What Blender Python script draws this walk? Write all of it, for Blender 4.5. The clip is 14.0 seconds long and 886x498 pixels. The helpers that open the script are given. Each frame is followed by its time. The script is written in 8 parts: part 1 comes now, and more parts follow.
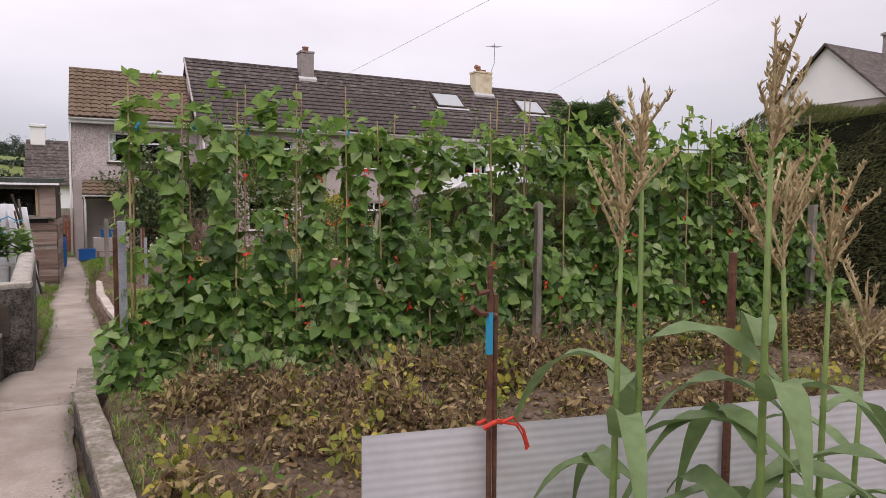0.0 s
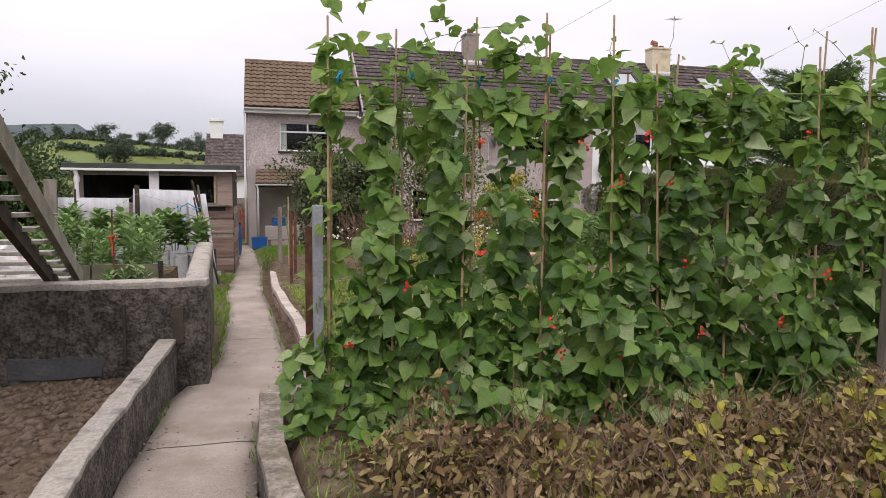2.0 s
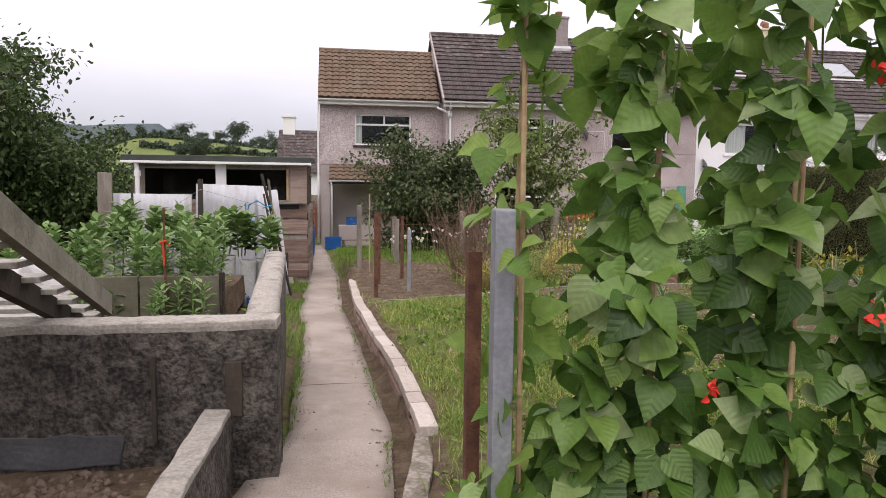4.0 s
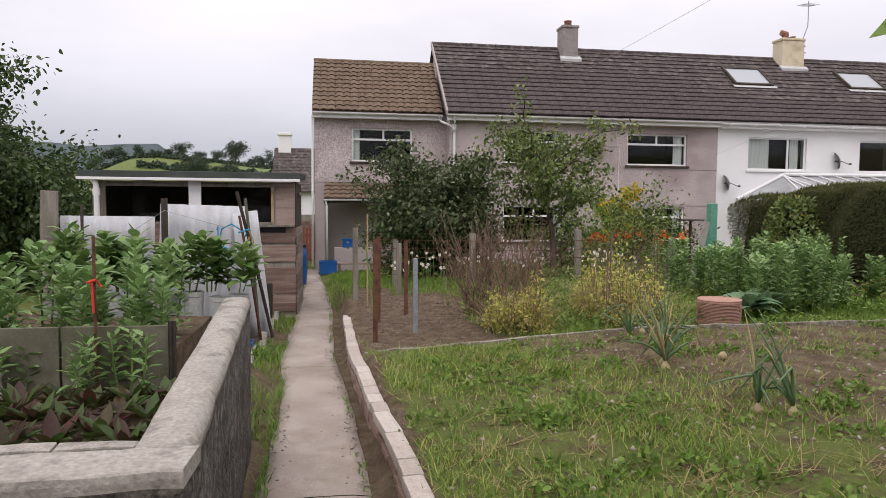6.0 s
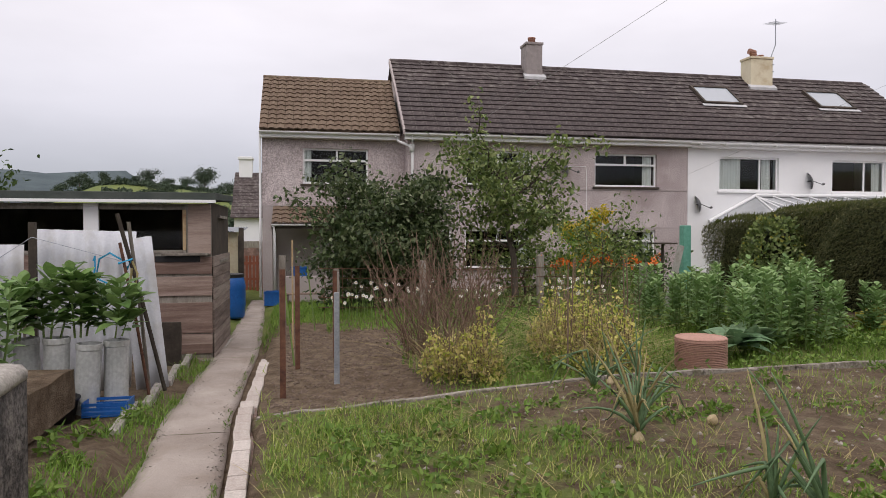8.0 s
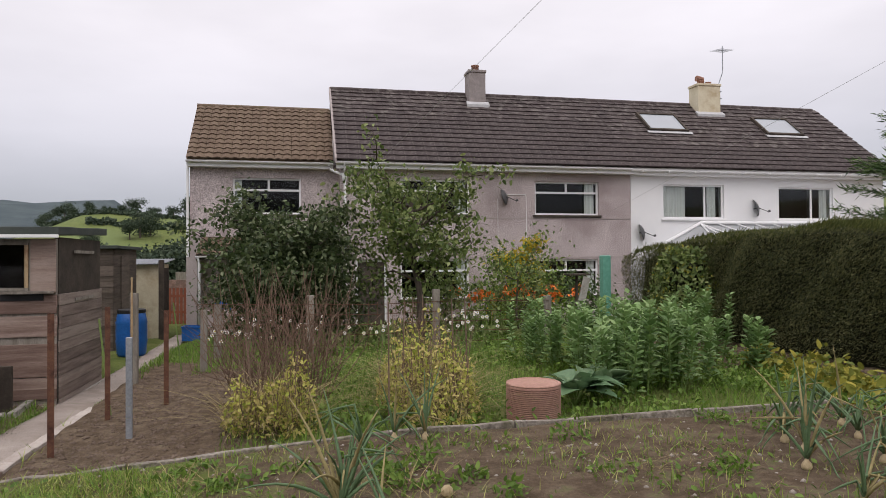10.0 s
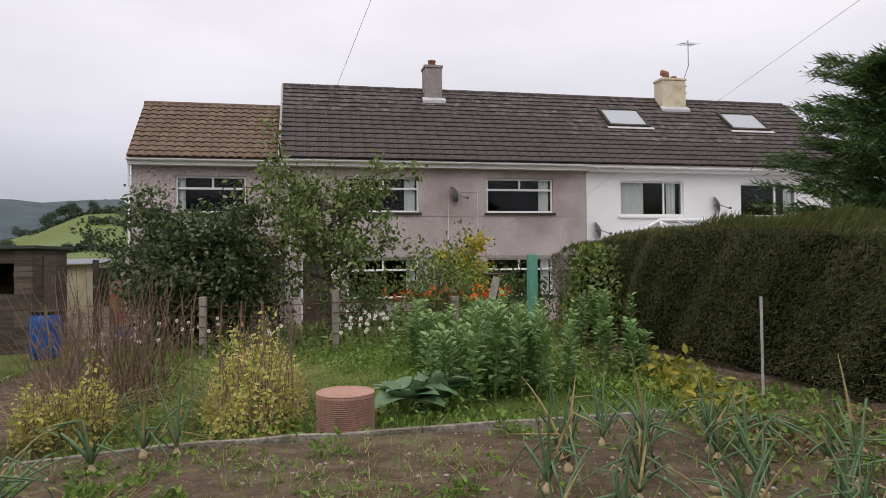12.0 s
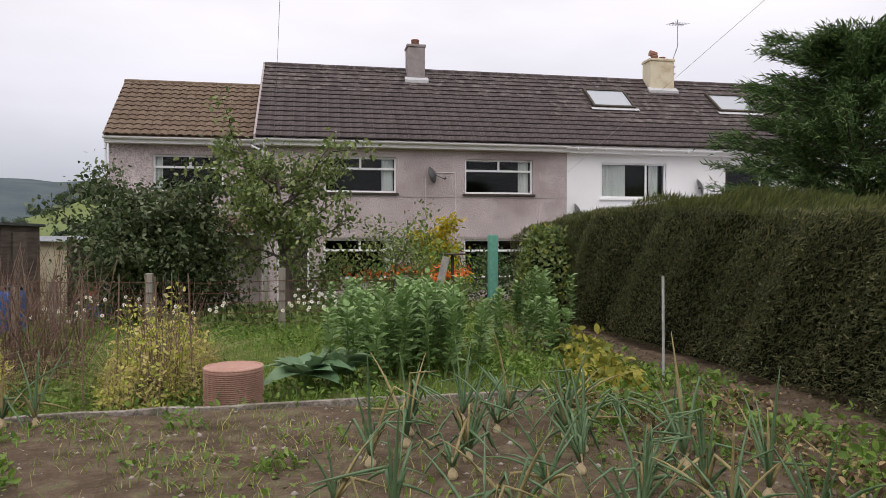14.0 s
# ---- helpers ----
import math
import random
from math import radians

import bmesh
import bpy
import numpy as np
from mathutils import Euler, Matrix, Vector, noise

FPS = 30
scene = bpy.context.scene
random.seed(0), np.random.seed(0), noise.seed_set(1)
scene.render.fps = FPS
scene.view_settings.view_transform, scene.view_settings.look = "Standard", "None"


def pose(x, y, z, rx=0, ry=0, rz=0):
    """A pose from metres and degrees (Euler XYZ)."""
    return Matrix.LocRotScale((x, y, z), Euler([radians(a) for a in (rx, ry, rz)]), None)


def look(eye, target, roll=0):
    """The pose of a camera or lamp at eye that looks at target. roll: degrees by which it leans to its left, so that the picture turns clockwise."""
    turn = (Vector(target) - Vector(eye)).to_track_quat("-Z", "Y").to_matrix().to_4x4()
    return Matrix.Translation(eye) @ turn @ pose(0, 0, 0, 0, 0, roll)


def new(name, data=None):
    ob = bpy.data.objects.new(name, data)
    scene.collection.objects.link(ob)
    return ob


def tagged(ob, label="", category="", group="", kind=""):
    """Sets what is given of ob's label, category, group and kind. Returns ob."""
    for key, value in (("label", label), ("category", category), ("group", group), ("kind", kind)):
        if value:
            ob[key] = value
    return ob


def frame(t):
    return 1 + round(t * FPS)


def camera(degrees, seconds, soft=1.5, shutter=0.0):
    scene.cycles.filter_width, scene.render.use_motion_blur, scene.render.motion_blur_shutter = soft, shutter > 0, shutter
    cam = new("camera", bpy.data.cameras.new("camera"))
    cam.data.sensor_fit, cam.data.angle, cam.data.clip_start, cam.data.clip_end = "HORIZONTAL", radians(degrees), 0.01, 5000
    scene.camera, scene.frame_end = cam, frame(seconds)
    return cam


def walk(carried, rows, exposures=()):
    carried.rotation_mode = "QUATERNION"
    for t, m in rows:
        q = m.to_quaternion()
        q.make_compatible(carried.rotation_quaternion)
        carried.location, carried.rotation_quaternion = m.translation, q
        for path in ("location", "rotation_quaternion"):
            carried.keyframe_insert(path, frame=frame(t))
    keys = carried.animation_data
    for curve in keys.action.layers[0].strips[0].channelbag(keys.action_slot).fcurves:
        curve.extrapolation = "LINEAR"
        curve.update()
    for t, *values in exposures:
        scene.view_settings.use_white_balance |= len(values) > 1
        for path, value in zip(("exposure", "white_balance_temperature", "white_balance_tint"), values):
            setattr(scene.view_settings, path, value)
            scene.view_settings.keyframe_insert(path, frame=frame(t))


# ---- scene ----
cam = camera(66.8, 14.0, soft=0.8)
METRES, EYE, TILT, LEAN, TURN = 11.6, 1.63, 0.0, 0.0, -27.0
ROWS = [
    (0.0, 0.0, 0.0, 0.0, 0.04, -4.09, -0.49),
    (0.5, -0.0203, 0.027, -0.0028, 3.36, -4.05, -0.45),
    (1.0, -0.0411, 0.0599, -0.0033, 7.44, -4.31, -0.45),
    (1.5, -0.0615, 0.0937, -0.0045, 10.12, -4.55, -0.47),
    (2.0, -0.0799, 0.1328, -0.0074, 12.47, -4.96, -0.46),
    (2.5, -0.1035, 0.1703, -0.0072, 15.68, -4.92, -0.52),
    (3.0, -0.1261, 0.2074, -0.0082, 17.06, -5.15, -0.59),
    (3.5, -0.1485, 0.2472, -0.0096, 17.7, -5.27, -0.64),
    (4.0, -0.1731, 0.2833, -0.0101, 18.08, -5.2, -0.64),
    (6.5, -0.2429, 0.4472, -0.0091, 17.79, -3.14, -0.29),
    (7.0, -0.2502, 0.4787, -0.011, 17.22, -2.67, -0.27),
    (7.5, -0.2462, 0.5092, -0.0121, 16.42, -2.05, -0.16),
    (8.0, -0.2308, 0.5379, -0.0113, 15.66, -1.44, 0.03),
    (8.5, -0.2041, 0.5637, -0.0092, 15.17, -0.8, 0.16),
    (9.0, -0.1713, 0.5831, -0.0069, 14.76, -0.07, 0.31),
    (11.5, -0.0075, 0.6729, -0.0035, 15.42, 1.23, 0.55),
    (12.0, 0.0263, 0.6901, -0.0035, 15.51, 0.73, 0.57),
    (12.5, 0.0565, 0.7038, -0.003, 15.59, 0.54, 0.5),
    (13.0, 0.0825, 0.7127, -0.0001, 15.98, 0.37, 0.41),
    (13.5, 0.1023, 0.717, -0.003, 16.26, 0.18, 0.25),
    (14.0, 0.1117, 0.718, -0.0086, 16.58, -0.74, 0.05),
]
walk(cam, [(t, pose(0, 0, EYE, TILT, LEAN, TURN) @ pose(METRES * x, METRES * y, METRES * z, 90 + pitch, roll, yaw)) for t, x, y, z, yaw, pitch, roll in ROWS],
     [(0.0, 0.12, 6700, 16), (1.0, 0.14, 6700, 15), (2.0, 0.24, 6700, 14), (3.0, 0.34, 6700, 14), (4.0, 0.36, 6700, 15), (6.5, 0.06, 6600, 12), (9.0, -0.02, 6600, 12), (11.5, -0.14, 6550, 11), (12.5, -0.02, 6550, 11), (14.0, 0.05, 6550, 11)])

# ---- world, sun ----
world = bpy.data.worlds.new("overcast_sky")
scene.world = world
world.use_nodes = True
wn, wl = world.node_tree.nodes, world.node_tree.links
wn.clear()
w_out = wn.new("ShaderNodeOutputWorld")
w_bg = wn.new("ShaderNodeBackground")
w_sky = wn.new("ShaderNodeTexSky")
w_sky.sky_type = "NISHITA"
w_sky.sun_disc = False
w_sky.sun_elevation, w_sky.sun_rotation = radians(52), radians(200)
w_tc = wn.new("ShaderNodeTexCoord")
w_sep = wn.new("ShaderNodeSeparateXYZ")
w_map = wn.new("ShaderNodeMapping")
w_map.inputs["Scale"].default_value = (1.0, 1.0, 3.2)
w_noise = wn.new("ShaderNodeTexNoise")
w_noise.inputs["Scale"].default_value = 1.7
w_noise.inputs["Detail"].default_value = 5.0
w_noise.inputs["Roughness"].default_value = 0.5
w_ramp = wn.new("ShaderNodeValToRGB")          # cloud deck from horizon to zenith
el = w_ramp.color_ramp.elements
el[0].position, el[0].color = 0.0, (0.40, 0.43, 0.49, 1)
el[1].position, el[1].color = 1.0, (1.62, 1.54, 1.58, 1)
for p, c in ((0.08, (0.47, 0.48, 0.54, 1)), (0.17, (0.68, 0.67, 0.73, 1)), (0.30, (0.88, 0.85, 0.90, 1))):
    e = el.new(p)
    e.color = c
w_cr = wn.new("ShaderNodeMapRange")
w_cr.inputs["From Min"].default_value, w_cr.inputs["From Max"].default_value = 0.3, 0.7
w_cr.inputs["To Min"].default_value, w_cr.inputs["To Max"].default_value = 0.86, 1.14
w_mul = wn.new("ShaderNodeMix")
w_mul.data_type, w_mul.blend_type = "RGBA", "MULTIPLY"
w_mul.inputs["Factor"].default_value = 1.0
w_blue = wn.new("ShaderNodeMix")
w_blue.data_type, w_blue.blend_type = "RGBA", "MIX"
w_blue.inputs["Factor"].default_value = 0.012   # what little clear sky comes through the cloud
wl.new(w_tc.outputs["Generated"], w_sep.inputs[0])
wl.new(w_tc.outputs["Generated"], w_map.inputs["Vector"])
wl.new(w_map.outputs[0], w_noise.inputs["Vector"])
wl.new(w_noise.outputs["Fac"], w_cr.inputs["Value"])
wl.new(w_sep.outputs["Z"], w_ramp.inputs["Fac"])
wl.new(w_ramp.outputs["Color"], w_mul.inputs[6])
wl.new(w_cr.outputs["Result"], w_mul.inputs[7])
wl.new(w_mul.outputs[2], w_blue.inputs[6])
wl.new(w_sky.outputs["Color"], w_blue.inputs[7])
wl.new(w_blue.outputs[2], w_bg.inputs["Color"])
w_bg.inputs["Strength"].default_value = 1.0
wl.new(w_bg.outputs[0], w_out.inputs["Surface"])

sun = new("sun", bpy.data.lights.new("sun", "SUN"))
sun.data.energy, sun.data.angle, sun.data.color = 0.9, radians(40), (1.0, 0.97, 0.93)
sun.matrix_world = look((-6, -16, 22), (0, 0, 0))

# ---- building tools ----
rng = np.random.default_rng(7)


def empty(name, x=0.0, y=0.0, z=0.0, rz=0.0):
    ob = new(name)
    ob.empty_display_size = 0.2
    ob.matrix_world = pose(x, y, z, 0, 0, rz)
    return ob


def mesh_data(name, verts, faces, mats, smooth=False, idx=None):
    me = bpy.data.meshes.new(name)
    me.from_pydata([tuple(v) for v in verts], [], [tuple(f) for f in faces])
    for m in (mats if isinstance(mats, (list, tuple)) else [mats]):
        me.materials.append(m)
    if idx is not None:
        me.polygons.foreach_set("material_index", np.asarray(idx, dtype=np.int32))
    if smooth:
        me.polygons.foreach_set("use_smooth", np.ones(len(me.polygons), dtype=bool))
    me.update()
    return me


def part(name, bm, material, parent=None, label="", smooth=False):
    """Links a bmesh, a (verts, faces) pair or a mesh as one mesh object under a thing or a part."""
    if isinstance(bm, tuple):
        me = mesh_data(name, bm[0], bm[1], material, smooth)
    elif isinstance(bm, bmesh.types.BMesh):
        me = bpy.data.meshes.new(name)
        bm.to_mesh(me)
        bm.free()
        me.materials.append(material)
        if smooth:
            me.polygons.foreach_set("use_smooth", np.ones(len(me.polygons), dtype=bool))
    else:
        me = bm
    ob = new(name, me)
    if parent is not None:
        ob.parent = parent
    if label:
        ob["label"] = label
    return ob


def bm_box(x0, y0, z0, x1, y1, z1, bevel=0.0, bm=None):
    bm = bm or bmesh.new()
    r = bmesh.ops.create_cube(bm, size=1.0)
    sx, sy, sz = x1 - x0, y1 - y0, z1 - z0
    for v in r["verts"]:
        v.co = Vector(((x0 + x1) / 2 + v.co.x * sx, (y0 + y1) / 2 + v.co.y * sy, (z0 + z1) / 2 + v.co.z * sz))
    if bevel:
        es = list({e for v in r["verts"] for e in v.link_edges})
        bmesh.ops.bevel(bm, geom=es, offset=bevel, segments=2, affect="EDGES", profile=0.6)
    return bm


def boxes(*bs, bevel=0.0):
    bm = bmesh.new()
    for b in bs:
        bm_box(*b, bevel=bevel, bm=bm)
    return bm


def roughen(bm, amount, scale, cuts=0):
    if cuts:
        bmesh.ops.subdivide_edges(bm, edges=bm.edges[:], cuts=cuts, use_grid_fill=True)
    for v in bm.verts:
        v.co += noise.noise_vector(v.co * scale) * amount
    return bm


def tube(points, radii, seg=8, cap=True):
    """Verts and faces of a tapered tube along points."""
    pts = [Vector(p) for p in points]
    vs, fs = [], []
    n = len(pts)
    for i, p in enumerate(pts):
        d = (pts[min(i + 1, n - 1)] - pts[max(i - 1, 0)]).normalized()
        a = d.orthogonal().normalized() if abs(d.z) < 0.95 else Vector((1, 0, 0)).cross(d).normalized()
        b = d.cross(a)
        r = radii[i] if hasattr(radii, "__len__") else radii
        for k in range(seg):
            w = 2 * math.pi * k / seg
            vs.append(tuple(p + a * (math.cos(w) * r) + b * (math.sin(w) * r)))
    for i in range(n - 1):
        for k in range(seg):
            k2 = (k + 1) % seg
            fs.append((i * seg + k, i * seg + k2, (i + 1) * seg + k2, (i + 1) * seg + k))
    if cap:
        fs.append(tuple(range(seg - 1, -1, -1)))
        fs.append(tuple((n - 1) * seg + k for k in range(seg)))
    return vs, fs


def joined(pieces):
    vs, fs = [], []
    for v, f in pieces:
        o = len(vs)
        vs.extend(v)
        fs.extend(tuple(i + o for i in q) for q in f)
    return vs, fs


def lathe(profile, seg=24, x=0.0, y=0.0):
    vs, fs = [], []
    for r, z in profile:
        for k in range(seg):
            w = 2 * math.pi * k / seg
            vs.append((x + r * math.cos(w), y + r * math.sin(w), z))
    for i in range(len(profile) - 1):
        for k in range(seg):
            k2 = (k + 1) % seg
            fs.append((i * seg + k, i * seg + k2, (i + 1) * seg + k2, (i + 1) * seg + k))
    return vs, fs


# leaf outlines: points across and along a leaf (x across, y along), with a fold along the midrib
LEAF_HEART = ([(0, 0), (0.34, 0.02), (0.46, 0.30), (0.32, 0.66), (0, 1.0), (-0.32, 0.66), (-0.46, 0.30), (-0.34, 0.02)], [(0, 1, 2), (0, 2, 3), (0, 3, 4), (0, 4, 5), (0, 5, 6), (0, 6, 7)])


def gridded(rows, side_drop=0.06):
    """A leaf outline with a midrib: rows of (along, half width), closed by a tip."""
    pts, tri = [], []
    for i, (y, w) in enumerate(rows):
        dy = -side_drop if i == 0 else 0.0
        pts += [(0.0, y), (w, y + dy), (-w, y + dy)]
    tip = len(pts)
    pts.append((0.0, 1.0))
    for i in range(len(rows) - 1):
        a, b = 3 * i, 3 * i + 3
        tri += [(a, a + 1, b + 1), (a, b + 1, b), (a, b, b + 2), (a, b + 2, a + 2)]
    a = 3 * (len(rows) - 1)
    tri += [(a, a + 1, tip), (a, tip, a + 2)]
    return pts, tri


LEAF_BEAN = gridded([(0.0, 0.20), (0.09, 0.40), (0.26, 0.47), (0.46, 0.42), (0.66, 0.28), (0.84, 0.13)])
LEAF_BROAD = gridded([(0.0, 0.04), (0.18, 0.20), (0.42, 0.29), (0.66, 0.25), (0.86, 0.13)], 0.0)
LEAF_OVAL = ([(0, 0), (0.24, 0.30), (0.20, 0.68), (0, 1.0), (-0.20, 0.68), (-0.24, 0.30)], [(0, 1, 2), (0, 2, 3), (0, 3, 4), (0, 4, 5)])
LEAF_SLIM = ([(0, 0), (0.10, 0.35), (0, 1.0), (-0.10, 0.35)], [(0, 1, 2), (0, 2, 3)])
LEAF_LANCE = ([(0, 0), (0.17, 0.3), (0.13, 0.65), (0, 1.0), (-0.13, 0.65), (-0.17, 0.3)], [(0, 1, 2), (0, 2, 3), (0, 3, 4), (0, 4, 5)])


def leaves(pos, along, face, size, shape=LEAF_OVAL, fold=0.25, curl=0.25, wide=1.0):
    """Verts and faces of many leaves: base points, directions along each, directions each faces, lengths."""
    pos, along, face = (np.asarray(a, float) for a in (pos, along, face))
    n = len(pos)
    size = np.broadcast_to(np.asarray(size, float), (n,))
    a = along / (np.linalg.norm(along, axis=1, keepdims=True) + 1e-9)
    s = np.cross(a, face)
    s /= np.linalg.norm(s, axis=1, keepdims=True) + 1e-9
    nn = np.cross(s, a)
    out = np.array(shape[0], float)
    k = len(out)
    f = fold * (0.3 + 1.2 * rng.random(n))
    c = curl * (rng.random(n) * 1.6 - 0.3)
    lx = out[:, 0][None, :] * size[:, None] * wide
    ly = out[:, 1][None, :] * size[:, None]
    lz = np.abs(lx) * f[:, None] - (out[:, 1] ** 2)[None, :] * size[:, None] * c[:, None]
    v = pos[:, None, :] + lx[..., None] * s[:, None, :] + ly[..., None] * a[:, None, :] + lz[..., None] * nn[:, None, :]
    fs = (np.array(shape[1])[None, :, :] + (np.arange(n) * k)[:, None, None]).reshape(-1, 3)
    return v.reshape(-1, 3), fs


def with_blade(me, shape):
    """Stores each leaf point's place across and along its own blade, for the veins."""
    k = np.array([(x, y, 0.0) for x, y in shape[0]], np.float32)
    at = me.attributes.new("blade", "FLOAT_VECTOR", "POINT")
    at.data.foreach_set("vector", np.tile(k, (len(me.vertices) // len(k), 1)).ravel())
    return me


def np_mesh(name, v, f, material, smooth=False):
    """A mesh of triangles from arrays."""
    v, f = np.asarray(v, np.float32), np.asarray(f, np.int32)
    me = bpy.data.meshes.new(name)
    me.vertices.add(len(v))
    me.vertices.foreach_set("co", v.ravel())
    me.loops.add(f.size)
    me.loops.foreach_set("vertex_index", f.ravel())
    me.polygons.add(len(f))
    w = f.shape[1]
    me.polygons.foreach_set("loop_start", np.arange(0, f.size, w, dtype=np.int32))
    me.polygons.foreach_set("loop_total", np.full(len(f), w, dtype=np.int32))
    if smooth:
        me.polygons.foreach_set("use_smooth", np.ones(len(f), dtype=bool))
    me.materials.append(material)
    me.update(calc_edges=True)
    me.validate()
    return me


def cat(pairs):
    vs, fs, o = [], [], 0
    for v, f in pairs:
        vs.append(np.asarray(v, float))
        fs.append(np.asarray(f, int) + o)
        o += len(v)
    return np.concatenate(vs), np.concatenate(fs)


def unit(n):
    v = rng.normal(size=(n, 3))
    return v / np.linalg.norm(v, axis=1, keepdims=True)


def blades(pos, length, width, lean=0.5, up=1.0, seg=2, bend=0.5):
    """Grass-like blades: thin triangles strips that bend over."""
    pos = np.asarray(pos, float)
    n = len(pos)
    length = np.broadcast_to(np.asarray(length, float), (n,))
    w = rng.random(n) * 2 * math.pi
    d = np.stack([np.cos(w), np.sin(w), np.zeros(n)], 1)
    s = np.stack([-np.sin(w), np.cos(w), np.zeros(n)], 1)
    ln = lean * rng.random(n)
    vs = []
    for i in range(seg + 1):
        t = i / seg
        h = length * t * up * (1 - 0.3 * bend * t * ln)
        o = length * (ln * t + bend * ln * t * t)
        c = pos + d * o[:, None] + np.stack([np.zeros(n), np.zeros(n), h], 1)
        if i < seg:
            ww = width * (1 - 0.5 * t)
            vs += [c - s * ww / 2, c + s * ww / 2]
        else:
            vs.append(c)
    k = 2 * seg + 1
    v = np.stack(vs, 1).reshape(-1, 3)
    fs = []
    for i in range(seg - 1):
        b = 2 * i
        fs += [(b, b + 1, b + 3), (b, b + 3, b + 2)]
    fs.append((2 * seg - 2, 2 * seg - 1, 2 * seg))
    f = (np.array(fs)[None] + (np.arange(n) * k)[:, None, None]).reshape(-1, 3)
    return v, f


# ---- materials ----
def nodes_of(name):
    m = bpy.data.materials.new(name)
    m.use_nodes = True
    nt = m.node_tree
    return m, nt.nodes, nt.links, nt.nodes["Principled BSDF"]


def col(c):
    return (c[0], c[1], c[2], 1.0)


def surface(name, stops, scale=4.0, fine=60.0, rough=0.85, bump=0.3, bump_dist=0.01, metal=0.0, spec=0.3, stretch=(1, 1, 1), fine_amount=0.35, piece=0.0, stain=None, stain_scale=1.2, grit=False):
    """A surface whose colour wanders through stops at one scale, with fine grain, relief and, where given, stains."""
    m, n, l, b = nodes_of(name)
    tc = n.new("ShaderNodeTexCoord")
    mp = n.new("ShaderNodeMapping")
    mp.inputs["Scale"].default_value = stretch
    l.new(tc.outputs["Object"], mp.inputs["Vector"])
    big = n.new("ShaderNodeTexNoise")
    big.inputs["Scale"].default_value, big.inputs["Detail"].default_value, big.inputs["Roughness"].default_value = scale, 6.0, 0.6
    small = n.new("ShaderNodeTexNoise")
    small.inputs["Scale"].default_value, small.inputs["Detail"].default_value = fine, 4.0
    l.new(mp.outputs[0], big.inputs["Vector"])
    l.new(mp.outputs[0], small.inputs["Vector"])
    ramp = n.new("ShaderNodeValToRGB")
    e = ramp.color_ramp.elements
    k = len(stops)
    for i, c in enumerate(stops):
        p = 0.28 + 0.44 * i / max(k - 1, 1)
        q = e[i] if i < 2 else e.new(p)
        q.position, q.color = p, col(c)
    fac = big.outputs["Fac"]
    if piece:
        oi = n.new("ShaderNodeObjectInfo")
        mm = n.new("ShaderNodeMath")
        mm.operation = "MULTIPLY_ADD"
        mm.inputs[1].default_value, mm.inputs[2].default_value = piece, -piece / 2
        ad = n.new("ShaderNodeMath")
        l.new(oi.outputs["Random"], mm.inputs[0])
        l.new(mm.outputs[0], ad.inputs[0])
        l.new(fac, ad.inputs[1])
        fac = ad.outputs[0]
    l.new(fac, ramp.inputs["Fac"])
    mix = n.new("ShaderNodeMix")
    mix.data_type, mix.blend_type = "RGBA", "OVERLAY"
    mix.inputs["Factor"].default_value = fine_amount
    l.new(ramp.outputs["Color"], mix.inputs[6])
    grain = small.outputs["Fac"]
    if grit:                                    # harder contrast between the grains
        gr = n.new("ShaderNodeMapRange")
        gr.inputs["From Min"].default_value, gr.inputs["From Max"].default_value = 0.36, 0.64
        gr.inputs["To Min"].default_value, gr.inputs["To Max"].default_value = 0.08, 0.92
        l.new(grain, gr.inputs["Value"])
        grain = gr.outputs["Result"]
    l.new(grain, mix.inputs[7])
    out = mix.outputs[2]
    if stain is not None:
        sn = n.new("ShaderNodeTexNoise")
        sn.inputs["Scale"].default_value, sn.inputs["Detail"].default_value, sn.inputs["Roughness"].default_value = stain_scale, 8.0, 0.65
        l.new(tc.outputs["Object"], sn.inputs["Vector"])
        mr = n.new("ShaderNodeMapRange")
        mr.inputs["From Min"].default_value, mr.inputs["From Max"].default_value = 0.5, 0.66
        mr.inputs["To Max"].default_value = 0.85
        l.new(sn.outputs["Fac"], mr.inputs["Value"])
        m2 = n.new("ShaderNodeMix")
        m2.data_type = "RGBA"
        l.new(mr.outputs["Result"], m2.inputs["Factor"])
        l.new(out, m2.inputs[6])
        m2.inputs[7].default_value = col(stain)
        out = m2.outputs[2]
    l.new(out, b.inputs["Base Color"])
    b.inputs["Roughness"].default_value, b.inputs["Metallic"].default_value = rough, metal
    b.inputs["Specular IOR Level"].default_value = spec
    if bump:
        ba = n.new("ShaderNodeMath")
        ba.operation = "ADD"
        l.new(big.outputs["Fac"], ba.inputs[0])
        l.new(small.outputs["Fac"], ba.inputs[1])
        bp = n.new("ShaderNodeBump")
        bp.inputs["Strength"].default_value, bp.inputs["Distance"].default_value = bump, bump_dist
        l.new(ba.outputs[0], bp.inputs["Height"])
        l.new(bp.outputs[0], b.inputs["Normal"])
    return m


